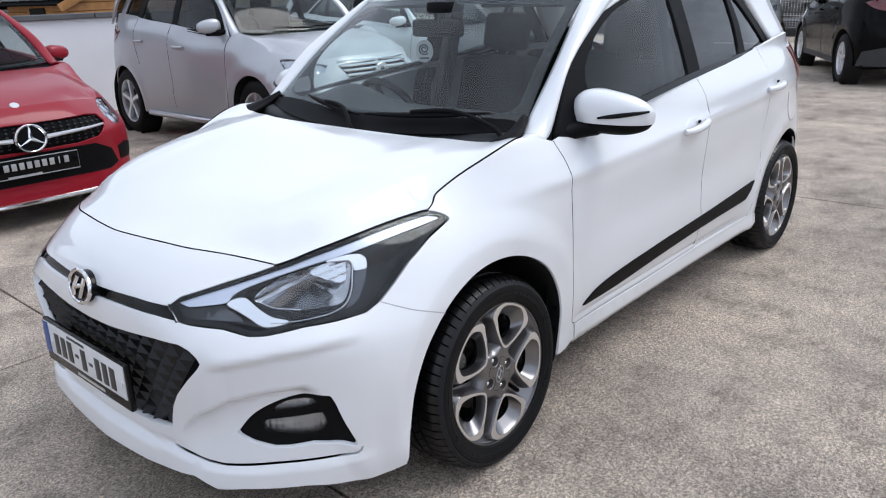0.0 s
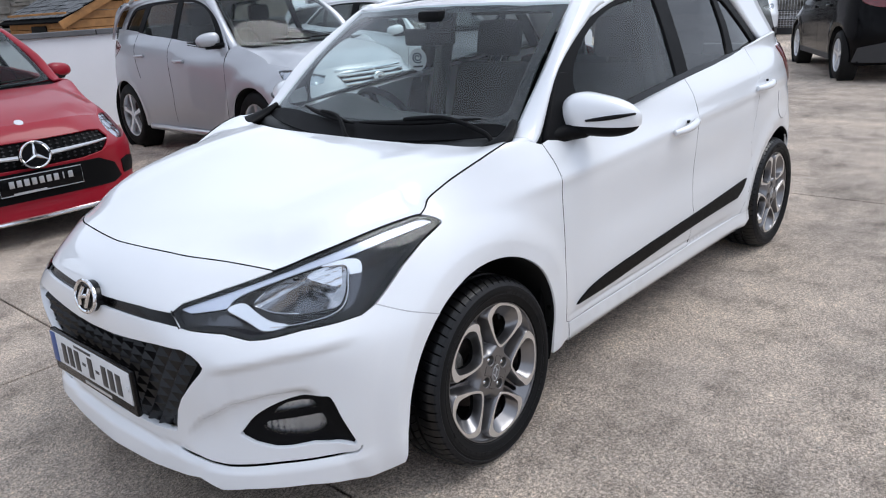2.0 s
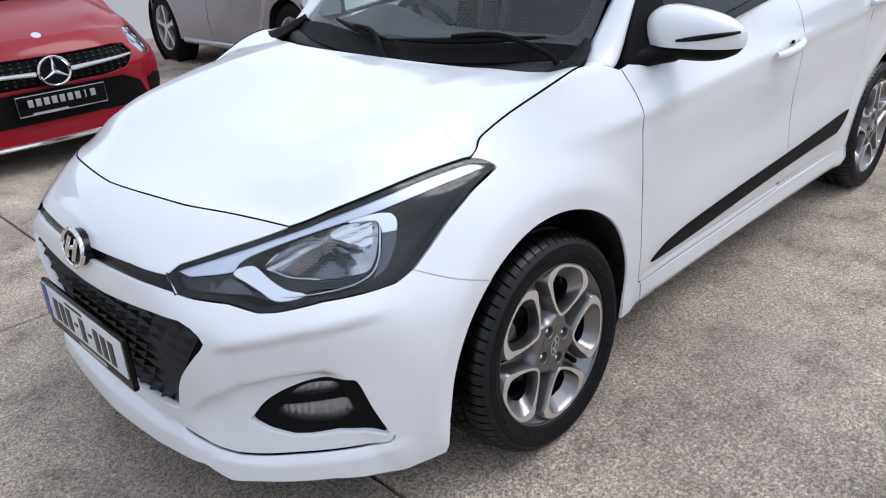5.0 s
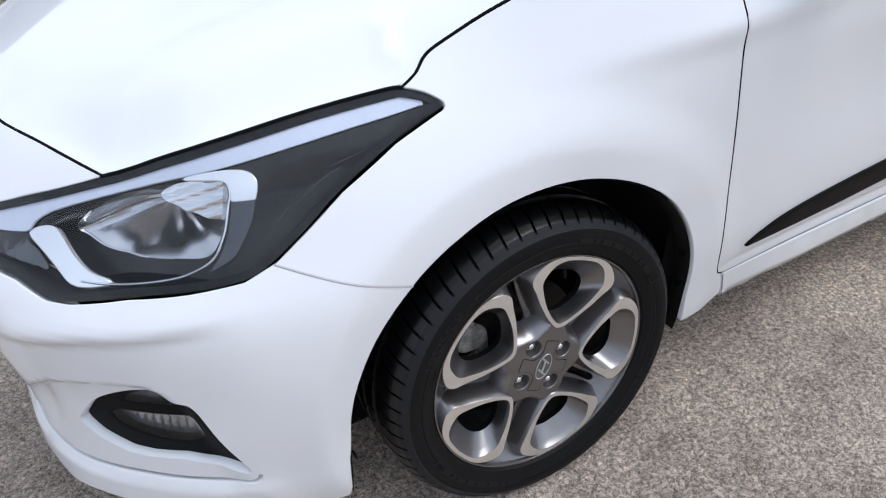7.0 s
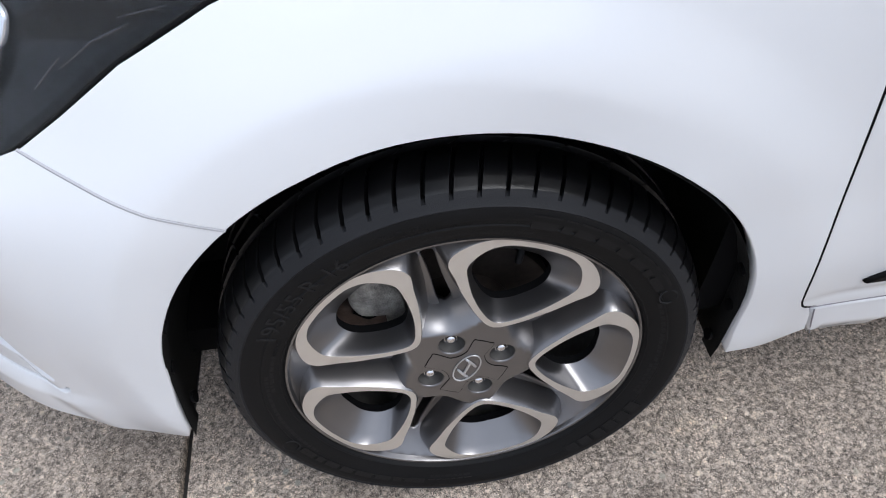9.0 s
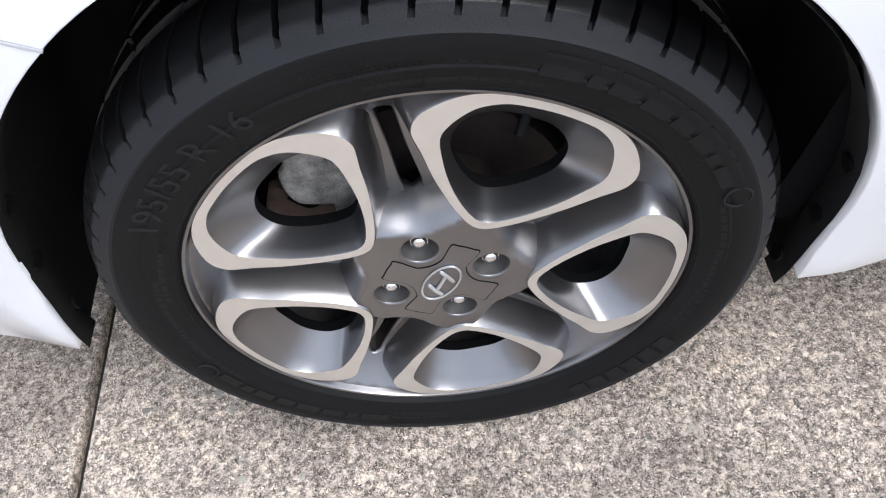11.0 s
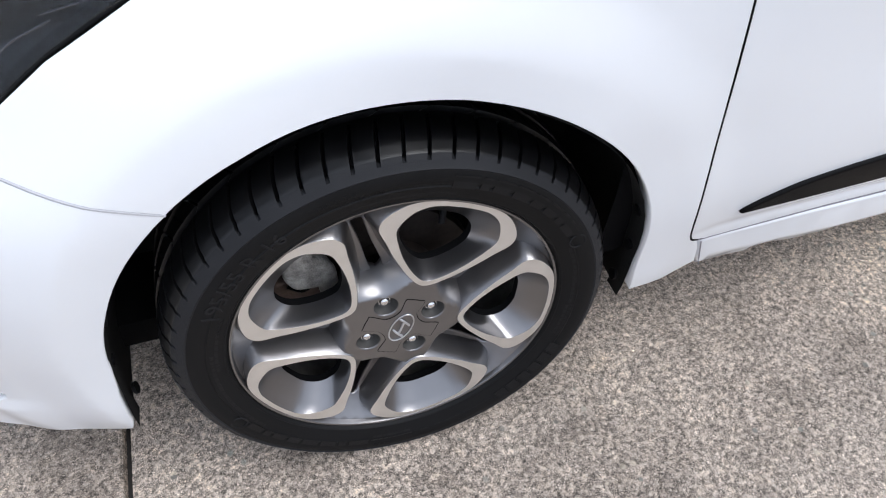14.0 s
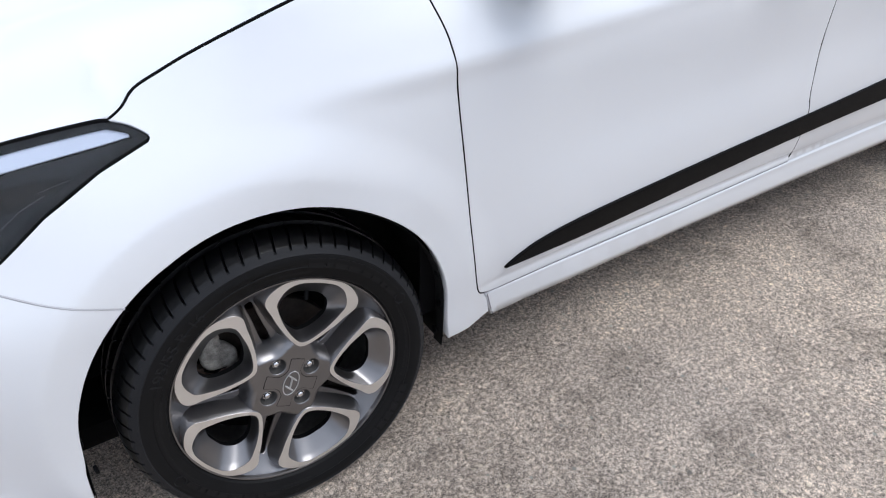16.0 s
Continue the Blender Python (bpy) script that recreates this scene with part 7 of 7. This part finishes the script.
SUV_FRAME = chain(spline([(-0.40, 0.967), (-0.475, 1.07), (-0.575, 1.19), (-0.73, 1.285), (-0.91, 1.357), (-1.10, 1.402), (-1.35, 1.424), (-1.7, 1.424), (-2.0, 1.41), (-2.4, 1.39), (-2.70, 1.35), (-2.86, 1.22), (-2.95, 1.09)], 4),
                  spline([(-2.95, 1.09), (-2.3, 1.09), (-1.49, 1.05), (-0.6, 0.972), (-0.44, 0.955), (-0.40, 0.967)], 4))
SUV_G1 = chain(spline([(-0.60, 1.01), (-0.63, 1.12), (-0.75, 1.24), (-0.92, 1.325), (-1.12, 1.372), (-1.36, 1.385)], 3), [(-1.36, 1.04), (-1.0, 1.02)])
SUV_G2 = chain([(-1.46, 1.385), (-1.95, 1.375), (-2.05, 1.36), (-2.16, 1.08), (-1.46, 1.045)])
SUV_G3 = chain([(-2.17, 1.35), (-2.45, 1.33), (-2.56, 1.26), (-2.66, 1.14), (-2.60, 1.10), (-2.27, 1.085)])
SUV_LAMP = chain(spline([(0.52, 0.745), (0.66, 0.768), (0.90, 0.796), (1.08, 0.80), (1.10, 0.785)], 3), [(1.02, 0.73), (0.88, 0.69), (0.70, 0.67), (0.56, 0.69)])
SUV_GRILLE = chain([(0.012, 0.76), (0.36, 0.75), (0.42, 0.735), (0.33, 0.62), (0.012, 0.61)])
SUV_TAIL = chain(spline([(3.98, 1.0), (4.14, 1.04), (4.45, 1.05), (4.58, 1.0), (4.55, 0.92), (4.32, 0.885), (4.12, 0.93), (3.98, 1.0)], 4))
SUV_DLO = chain(spline([(-0.44, 0.985), (-0.52, 1.10), (-0.66, 1.225), (-0.86, 1.325), (-1.10, 1.385), (-1.36, 1.405), (-2.0, 1.392), (-2.42, 1.36), (-2.58, 1.30), (-2.70, 1.15), (-2.66, 1.085)], 4), spline([(-2.66, 1.085), (-2.2, 1.065), (-1.46, 1.03), (-0.7, 0.985), (-0.44, 0.985)], 3))

# silver estate-bodied off-roader, parked nose out against the white wall
suv = parked_car("silver_suv", "silver-grey off-road car with roof rails parked by a white wall", Matrix.Translation((-3.30, -3.83, 0)) @ Matrix.Rotation(radians(90), 4, "Z"), SILVER, (0.93, 1.07, 1.115),
                 0.355, (5, SATIN), SUV_FRAME, [SUV_G1, SUV_G2, SUV_G3], SUV_LAMP, SUV_GRILLE, rails=True, rear_lamp=SUV_TAIL, dlo=SUV_DLO)
for k in range(4):
    zz = 0.625 + 0.036 * k
    run = [(-0.34 - 0.02 * k + (0.68 + 0.04 * k) * i / 16, zz) for i in range(17)]
    part("grille_bar", tube_bm([body(s, z) for s, z in run], 0.011, 8), CHROME, suv, "chrome grille bar")
part("bonnet_chrome", tube_bm([body(-0.42 + 0.84 * i / 16, 0.765) for i in range(17)], 0.011, 8), CHROME, suv, "chrome strip over the grille")
sb_m = Matrix.Translation((0.875, 0, 0.685)) @ Euler((radians(80), 0, radians(90))).to_matrix().to_4x4()
sb = oval("badge_ring", 0.062, 0.042, 0.008, CHROME, suv, sb_m, "plain chrome oval badge")
part("badge_emblem", placed(tube_bm([(0.034 * math.cos(2 * math.pi * i / 24), 0.026 * math.sin(2 * math.pi * i / 24), 0) for i in range(24)], 0.006, 6, True), sb_m), CHROME, sb)
for sg in (1, -1):
    part("running_board", tube_bm([(-0.45, 0.80 * sg, 0.245), (-0.5, 0.83 * sg, 0.24), (-2.05, 0.83 * sg, 0.24), (-2.1, 0.80 * sg, 0.245)], 0.026, 10), SATIN, suv, "silver running board")
    oval("fog_ring", 0.05, 0.05, 0.008, CHROME, suv, Matrix.Translation((0.77, 0.55 * sg, 0.36)) @ Euler((radians(90), 0, radians(90 + 25 * sg))).to_matrix().to_4x4(), "chrome fog lamp ring")

# red hatchback beside it
RED_LAMP_LOOP = chain(spline([(0.585, 0.66), (0.62, 0.72), (0.70, 0.762), (0.80, 0.775), (0.92, 0.765), (0.97, 0.745)], 3), [(0.93, 0.69), (0.84, 0.63), (0.72, 0.595), (0.62, 0.60)])
RED_GRILLE = chain([(0.012, 0.70), (0.42, 0.705), (0.52, 0.69), (0.54, 0.64), (0.44, 0.545), (0.30, 0.52), (0.012, 0.515)])
CAR_FRAME, CAR_GLASS = FRAME, [G1, G2, G3]
red = parked_car("red_hatchback", "glossy red hatchback with a black grille, parked nose out", Matrix.Translation((-0.22, -4.08, 0)) @ Matrix.Rotation(radians(90), 4, "Z"), RED, (1.05, 1.06, 0.98),
                 0.315, (5, SATIN), CAR_FRAME, CAR_GLASS, RED_LAMP_LOOP, RED_GRILLE)
rm = Matrix.Translation((0.875, 0, 0.605)) @ Euler((radians(86), 0, radians(90))).to_matrix().to_4x4()
rb = oval("grille_badge", 0.088, 0.088, 0.009, CHROME, red, rm, "round chrome badge")
part("badge_disc", placed(disc_bm(0.082, 0.082, 0.01, 32), rm @ Matrix.Translation((0, 0, -0.004))), BLACK_GLOSS, rb)
for a in (90, 210, 330):
    part("badge_arm", placed(tube_bm([(0, 0, 0.002), (0.04 * math.cos(radians(a)), 0.04 * math.sin(radians(a)), 0.004), (0.082 * math.cos(radians(a)), 0.082 * math.sin(radians(a)), 0.002)], [0.016, 0.009, 0.003], 6), rm), CHROME, rb)
for sg in (1, -1):
    part("grille_blade", tube_bm([body(sg * (0.10 + 0.40 * i / 8), 0.60 + 0.022 * i / 8) for i in range(9)], [0.016 - 0.001 * i for i in range(9)], 8), SATIN, red, "silver grille blade")
panel("side_intake", [chain([(0.60, 0.44), (0.70, 0.455), (0.84, 0.43), (0.88, 0.37), (0.80, 0.33), (0.62, 0.34)])], side_skin, BLACK, red, "black side intake", both=True, step=0.05, thick=0.006, lift=0.005)
panel("lower_intake", [chain([(0.0, 0.50), (0.40, 0.50), (0.52, 0.44), (0.58, 0.33), (0.50, 0.30), (0.0, 0.30)])], side_skin, BLACK, red, "black lower intake", both=True, step=0.05, thick=0.006, lift=0.005)
gm = []
for i in range(22):
    for k in range(6):
        s_, z_ = -0.50 + 1.0 * i / 21, 0.545 + 0.026 * k
        if inside(np.array([(abs(s_), z_)]), [RED_GRILLE])[0]:
            gm.append((s_, z_))
vs, fs = [], []
for s_, z_ in gm:
    k0 = len(vs)
    f0, f1 = sunk(0.024), sunk(0.010)
    vs += [f0(s_ - 0.012, z_), f0(s_, z_ - 0.009), f0(s_ + 0.012, z_), f0(s_, z_ + 0.009), f1(s_, z_)]
    fs += [(k0, k0 + 1, k0 + 4), (k0 + 1, k0 + 2, k0 + 4), (k0 + 2, k0 + 3, k0 + 4), (k0 + 3, k0, k0 + 4)]
tagged(link_mesh("grille_studs", vs, fs, GREY_PLASTIC, red, "black studded grille", smooth=False), kind="stuff")
part("front_lip", tube_bm([body(-0.9 + 1.8 * i / 24, 0.175) for i in range(25)], 0.016, 8), CHROME, red, "bright strip along the lip")
hm = Matrix.Translation((0.885, 0, 0.425)) @ Euler((radians(88), 0, radians(90))).to_matrix().to_4x4()
rp = part("dealer_plate", placed(block_bm((0.52, 0.13, 0.012), (0, 0, 0), 0.004), hm), BLACK_GLOSS, red, "black plate with pale marks")
part("plate_edge", placed(tube_bm([(-0.255, -0.06, 0.007), (0.255, -0.06, 0.007), (0.255, 0.06, 0.007), (-0.255, 0.06, 0.007)], 0.003, 6, True), hm), SATIN, rp)
for k in range(9):
    part("plate_mark", placed(block_bm((0.030 if k != 7 else 0.008, 0.046, 0.003), (-0.18 + 0.045 * k, 0.012, 0.007), 0.001), hm), SATIN, rp)
part("plate_mark", placed(block_bm((0.20, 0.010, 0.003), (-0.08, -0.052, 0.007), 0.001), hm), SATIN, rp)
part("hood_badge", placed(disc_bm(0.028, 0.028, 0.006, 24), Matrix.Translation((0.72, 0, 0.815)) @ Matrix.Rotation(radians(35), 4, "Y")), SATIN, red, "small round badge")

# white hatchback beyond the silver one
white2 = parked_car("white_hatchback", "plain white hatchback parked nose out beside the silver car", Matrix.Translation((-6.35, -4.3, 0)) @ Matrix.Rotation(radians(90), 4, "Z"), WHITE, (1.05, 1.05, 1.02),
                    0.315, (5, SATIN), CAR_FRAME, CAR_GLASS, RED_LAMP_LOOP, None)
part("roof_aerial", tube_bm([(-2.3, 0, 1.44), (-2.42, 0, 1.50)], [0.012, 0.004], 6), BLACK, white2, "short black aerial")

# black crossover, seen from behind
QASH_FRAME, QASH_G = SUV_FRAME, [SUV_G1, SUV_G2, chain([(-2.17, 1.34), (-2.40, 1.30), (-2.55, 1.18), (-2.30, 1.10)])]
Q_TAIL = chain(spline([(4.40, 0.99), (4.60, 1.02), (4.85, 1.01), (5.0, 0.97), (4.98, 0.90), (4.75, 0.89), (4.55, 0.93), (4.40, 0.99)], 4))
dark_suv = parked_car("black_crossover", "black crossover parked on the concrete with its tail to the yard", Matrix.Translation((-13.05, -1.42, 0)) @ Matrix.Rotation(radians(208.5), 4, "Z"), NIGHT, (1.03, 1.07, 1.12),
                      0.345, (5, SATIN), QASH_FRAME, QASH_G, SUV_LAMP, None, low_trim=0.40, rear_lamp=Q_TAIL, dlo=SUV_DLO)
part("tail_mark", tube_bm([(-3.205, 0.20, 0.84), (-3.205, -0.20, 0.84)], 0.014, 6), SATIN, dark_suv, "pale plain mark on the tailgate")

# white off-roader near the gate, nose toward the yard, and two cars in the street
suv2 = parked_car("white_suv", "white off-road car with a chrome grille by the gate", Matrix.Translation((-17.3, -5.0, 0)) @ Matrix.Rotation(radians(22), 4, "Z"), WHITE, (1.05, 1.07, 1.10),
                  0.34, (5, SATIN), SUV_FRAME, [SUV_G1, SUV_G2, SUV_G3], SUV_LAMP, SUV_GRILLE, low_trim=0.36, dlo=SUV_DLO)
for k in range(3):
    part("grille_bar", tube_bm([body(-0.36 + 0.72 * i / 12, 0.63 + 0.045 * k) for i in range(13)], 0.009, 6), CHROME, suv2, "chrome grille bar")
oval("badge_ring", 0.07, 0.07, 0.01, CHROME, suv2, Matrix.Translation((0.875, 0, 0.685)) @ Euler((radians(80), 0, radians(90))).to_matrix().to_4x4(), "round chrome badge")
street1 = copy_thing(white2, Matrix.Translation((-27.5, -11.5, 0.35)) @ Matrix.Rotation(radians(85), 4, "Z"))
street2 = copy_thing(white2, Matrix.Translation((-29.5, -4.6, 0.35)) @ Matrix.Rotation(radians(-95), 4, "Z"))
for ob in (street1, street2):
    tagged(ob, "white hatchback parked in the street beyond the fence", "car")

# ---- the yard's walls, the shed behind, the fence ----
RENDER = worn("white_wall_render", (0.74, 0.74, 0.77), amount=0.06, scale=1.2, fine=90.0, bump=0.35, rough=(0.8, 0.9))
COPING = worn("dark_coping_stone", (0.10, 0.10, 0.105), amount=0.25, scale=5.0, bump=0.5, rough=(0.7, 0.85))
TIMBER = worn("orange_stained_timber", (0.36, 0.17, 0.055), amount=0.3, scale=8.0, fine=160.0, bump=0.4, rough=(0.55, 0.7))
SLATE = worn("worn_slate", (0.10, 0.105, 0.11), amount=0.5, scale=6.0, bump=0.6, rough=(0.5, 0.8))
STONE = worn("rubble_stone", (0.16, 0.15, 0.135), amount=0.5, scale=5.0, bump=0.8, rough=(0.85, 0.95))
PVC = material("white_board", (0.78, 0.78, 0.78), 0.4)
FENCE = worn("dark_fence_steel", (0.035, 0.036, 0.04), amount=0.2, scale=8.0, rough=(0.4, 0.55))


def box(name, size, at, mat, parent=None, label="", bevel=0.006):
    return part(name, block_bm(size, at, bevel, 1), mat, parent, label)


wall = tagged(box("wall_south", (15.6, 0.22, 1.24), (1.05, -8.31, 0.60), RENDER), "low white rendered yard wall with a dark coping", "wall", kind="structure")
for k in range(13):
    box("coping", (1.185, 0.32, 0.065), (-6.1 + 1.2 * k, -8.31, 1.252), COPING, wall)
tall = tagged(box("wall_showroom", (9.0, 0.3, 4.0), (-11.45, -8.35, 1.98), RENDER), "tall plain white wall of a building", "wall", kind="structure")
pipe = tagged(part("downpipe", tube_bm([(-6.78, -8.14, 0.0), (-6.78, -8.14, 3.9)], 0.055, 12), FENCE), "dark downpipe at the corner of a white wall", "downpipe")
for z in (0.5, 1.7, 2.9):
    box("pipe_clip", (0.16, 0.06, 0.04), (-6.78, -8.18, z), FENCE, pipe)

# timber shed over the wall
shed = thing("garden_shed", "orange-stained timber shed with a ragged slate roof", "shed", Matrix.Translation((-4.3, -10.4, 0)))
sh_w, sh_y0, sh_y1, eave, ridge = 1.05, -1.05, 1.10, 1.44, 1.93
for k in range(13):
    z = 0.06 + 0.118 * k
    for sx in (1, -1):
        box("side_board", (0.022, sh_y1 - sh_y0, 0.112), (sx * sh_w, (sh_y0 + sh_y1) / 2, z), TIMBER, shed)
for k in range(16):
    z = 0.06 + 0.118 * k
    w = 2 * sh_w if z < eave else 2 * sh_w * max(0.05, (ridge - z) / (ridge - eave))
    box("gable_board", (w, 0.022, 0.112), (0, sh_y1, z), TIMBER, shed)
box("back_wall", (2 * sh_w, 0.03, eave), (0, sh_y0, eave / 2), TIMBER, shed)
door = box("shed_door", (0.80, 0.03, 1.70), (-0.22, sh_y1 + 0.03, 0.87), TIMBER, shed, "boarded shed door")
for k in range(6):
    box("door_board", (0.118, 0.02, 1.66), (-0.52 + 0.125 * k, sh_y1 + 0.055, 0.87), TIMBER, door)
box("door_rail", (0.78, 0.02, 0.10), (-0.22, sh_y1 + 0.075, 1.48), TIMBER, door)
box("door_rail", (0.78, 0.02, 0.10), (-0.22, sh_y1 + 0.075, 0.5), TIMBER, door)
win = box("shed_window", (0.03, 0.55, 0.34), (sh_w + 0.012, 0.1, 1.18), BLACK_GLOSS, shed, "small dark window")
box("corner_post", (0.05, 0.05, eave), (sh_w, sh_y1, eave / 2), TIMBER, shed)
box("corner_post", (0.05, 0.05, eave), (-sh_w, sh_y1, eave / 2), TIMBER, shed)
pitch = math.atan2(ridge - eave, sh_w)
for sx in (1, -1):
    slope_l = math.hypot(sh_w + 0.16, ridge - eave + 0.07)
    base_m = Matrix.Translation((sx * (sh_w + 0.16) / 2, (sh_y0 + sh_y1) / 2 + 0.02, (ridge + eave - 0.02) / 2)) @ Matrix.Rotation(sx * pitch, 4, "Y")
    rf = part("roof_deck", placed(block_bm((slope_l, sh_y1 - sh_y0 + 0.16, 0.025), (0, 0, 0), 0.004), base_m), DARK, shed, "dark roof deck")
    for r in range(9):
        for c2 in range(11):
            wd = random.uniform(0.17, 0.21)
            m = base_m @ Matrix.Translation((sx * (-slope_l / 2 + 0.07 + r * 0.135) if sx > 0 else slope_l / 2 - 0.07 - r * 0.135, -1.10 + 0.212 * c2 + (0.1 if r % 2 else 0) + random.uniform(-0.015, 0.015), 0.026 + random.uniform(0, 0.008))) @ Matrix.Rotation(sx * radians(-4 + random.uniform(-2, 2)), 4, "Y") @ Matrix.Rotation(random.uniform(-0.06, 0.06), 4, "Z")
            part("shingle", placed(block_bm((0.19, wd, 0.010), (0, 0, 0), 0.002, 1), m), SLATE, rf)
    part("bargeboard", placed(block_bm((slope_l + 0.02, 0.03, 0.11), (0, 0, -0.045), 0.004), Matrix.Translation((sx * (sh_w + 0.16) / 2, sh_y1 + 0.10, (ridge + eave - 0.02) / 2)) @ Matrix.Rotation(sx * pitch, 4, "Y")), TIMBER, shed, "orange bargeboard")

# stone house behind the shed, with white boards under its roof
house = thing("stone_house", "old stone house with white boards under its eaves", "house", Matrix.Translation((-3.5, -14.2, 0)))
box("house_wall", (15.0, 0.4, 2.02), (0, 0, 1.01), STONE, house, "rubble stone wall")
for k in range(3):
    box("eave_board", (15.2, 0.10, 0.105), (0, 0.26 + 0.05 * k, 2.06 + 0.118 * k), PVC, house, "white eave board")
part("house_roof", placed(block_bm((15.4, 3.4, 0.06), (0, 0, 0), 0.01), Matrix.Translation((0, -1.25, 3.1)) @ Matrix.Rotation(radians(32), 4, "X")), SLATE, house, "slate roof")
for k in range(90):
    sx_, sz_ = random.uniform(-4.4, 4.4), random.uniform(1.0, 1.95)
    box("stone", (random.uniform(0.2, 0.42), 0.05, random.uniform(0.10, 0.17)), (sx_, 0.205, sz_), STONE, house, bevel=0.02)

# fence and gate across the far end
fence = thing("yard_fence", "dark steel mesh fence with square posts across the yard's end", "fence", Matrix.Translation((-19.6, 0, 0)))
for y in (-12.6, -9.4, -6.9, -5.02, -1.9, 1.3, 4.5):
    box("post", (0.2, 0.2, 2.5), (0, y, 1.25), FENCE, fence)
ys = [-12.6, -9.4, -6.9, -5.02, -1.9, 1.3, 4.5]
for a, b in zip(ys[:-1], ys[1:]):
    box("kick_plate", (0.06, b - a - 0.22, 0.17), (0, (a + b) / 2, 0.10), FENCE, fence)
    box("top_rail", (0.05, b - a - 0.22, 0.05), (0, (a + b) / 2, 2.30), FENCE, fence)
    box("mid_rail", (0.03, b - a - 0.22, 0.03), (0, (a + b) / 2, 0.62), FENCE, fence)
    n_w = int((b - a - 0.25) / 0.075)
    vs, fs = [], []
    bm = bmesh.new()
    for i in range(n_w):
        y = a + 0.14 + 0.075 * i
        tube_bm([(0.0, y, 0.18), (0.0, y, 2.28)], 0.0055, 4, bm=bm)
    for z in np.arange(0.24, 0.62, 0.06):
        tube_bm([(0.0, a + 0.12, z), (0.0, b - 0.12, z)], 0.004, 4, bm=bm)
    tagged(part("mesh_wires", bm, SATIN, fence, "thin steel wires"), kind="stuff")

# road and stone wall beyond the fence
ASPHALT = worn("street_asphalt", (0.06, 0.06, 0.062), amount=0.2, scale=2.0, fine=200.0, bump=0.5, rough=(0.8, 0.9))
tagged(box("road", (14, 60, 0.06), (-28.5, -6, 0.30), ASPHALT), "grey street beyond the fence", "road", kind="structure")
swall = tagged(box("wall_street", (0.5, 60, 0.86), (-23.0, -6, 0.41), STONE), "low dark rubble wall beyond the fence", "wall", kind="structure")
for k in range(150):
    box("stone", (0.06, random.uniform(0.2, 0.45), random.uniform(0.09, 0.16)), (-22.74, random.uniform(-14, 3), random.uniform(0.1, 0.8)), STONE, swall, bevel=0.02)
# added plain walls, out of view, close the yard and give reflections a horizon
for nm, sz_, at_ in (("wall_north", (44, 0.3, 2.6), (-4, 13.0, 1.28)), ("wall_east", (0.3, 24, 2.6), (12.5, 1.5, 1.28)), ("wall_far", (0.4, 70, 5.0), (-38, -6, 2.4))):
    tagged(box(nm, sz_, at_, RENDER if nm != "wall_far" else STONE), "plain unseen wall added to close the yard" if nm != "wall_far" else "plain stone house fronts across the street", "wall", kind="structure")

# ---- the slabs of the yard ----
def slab_mesh(sx, sy):
    bm = block_bm((sx, sy, 0.1), (0, 0, -0.05), bevel=0.006, segments=2)
    me = bpy.data.meshes.new("slab")
    bm.to_mesh(me)
    bm.free()
    me.materials.append(CONCRETE)
    return me


SLAB = 4.2
slab_data = slab_mesh(SLAB - 0.011, SLAB - 0.011)
for ix in range(-8, 4):
    for iy in range(-5, 5):
        sl = new("slab", slab_data)
        sl.parent = ground
        sl.location = (0.452 + SLAB * (ix + 0.5), -1.14 + SLAB * (iy + 0.5), random.uniform(-0.001, 0.001))
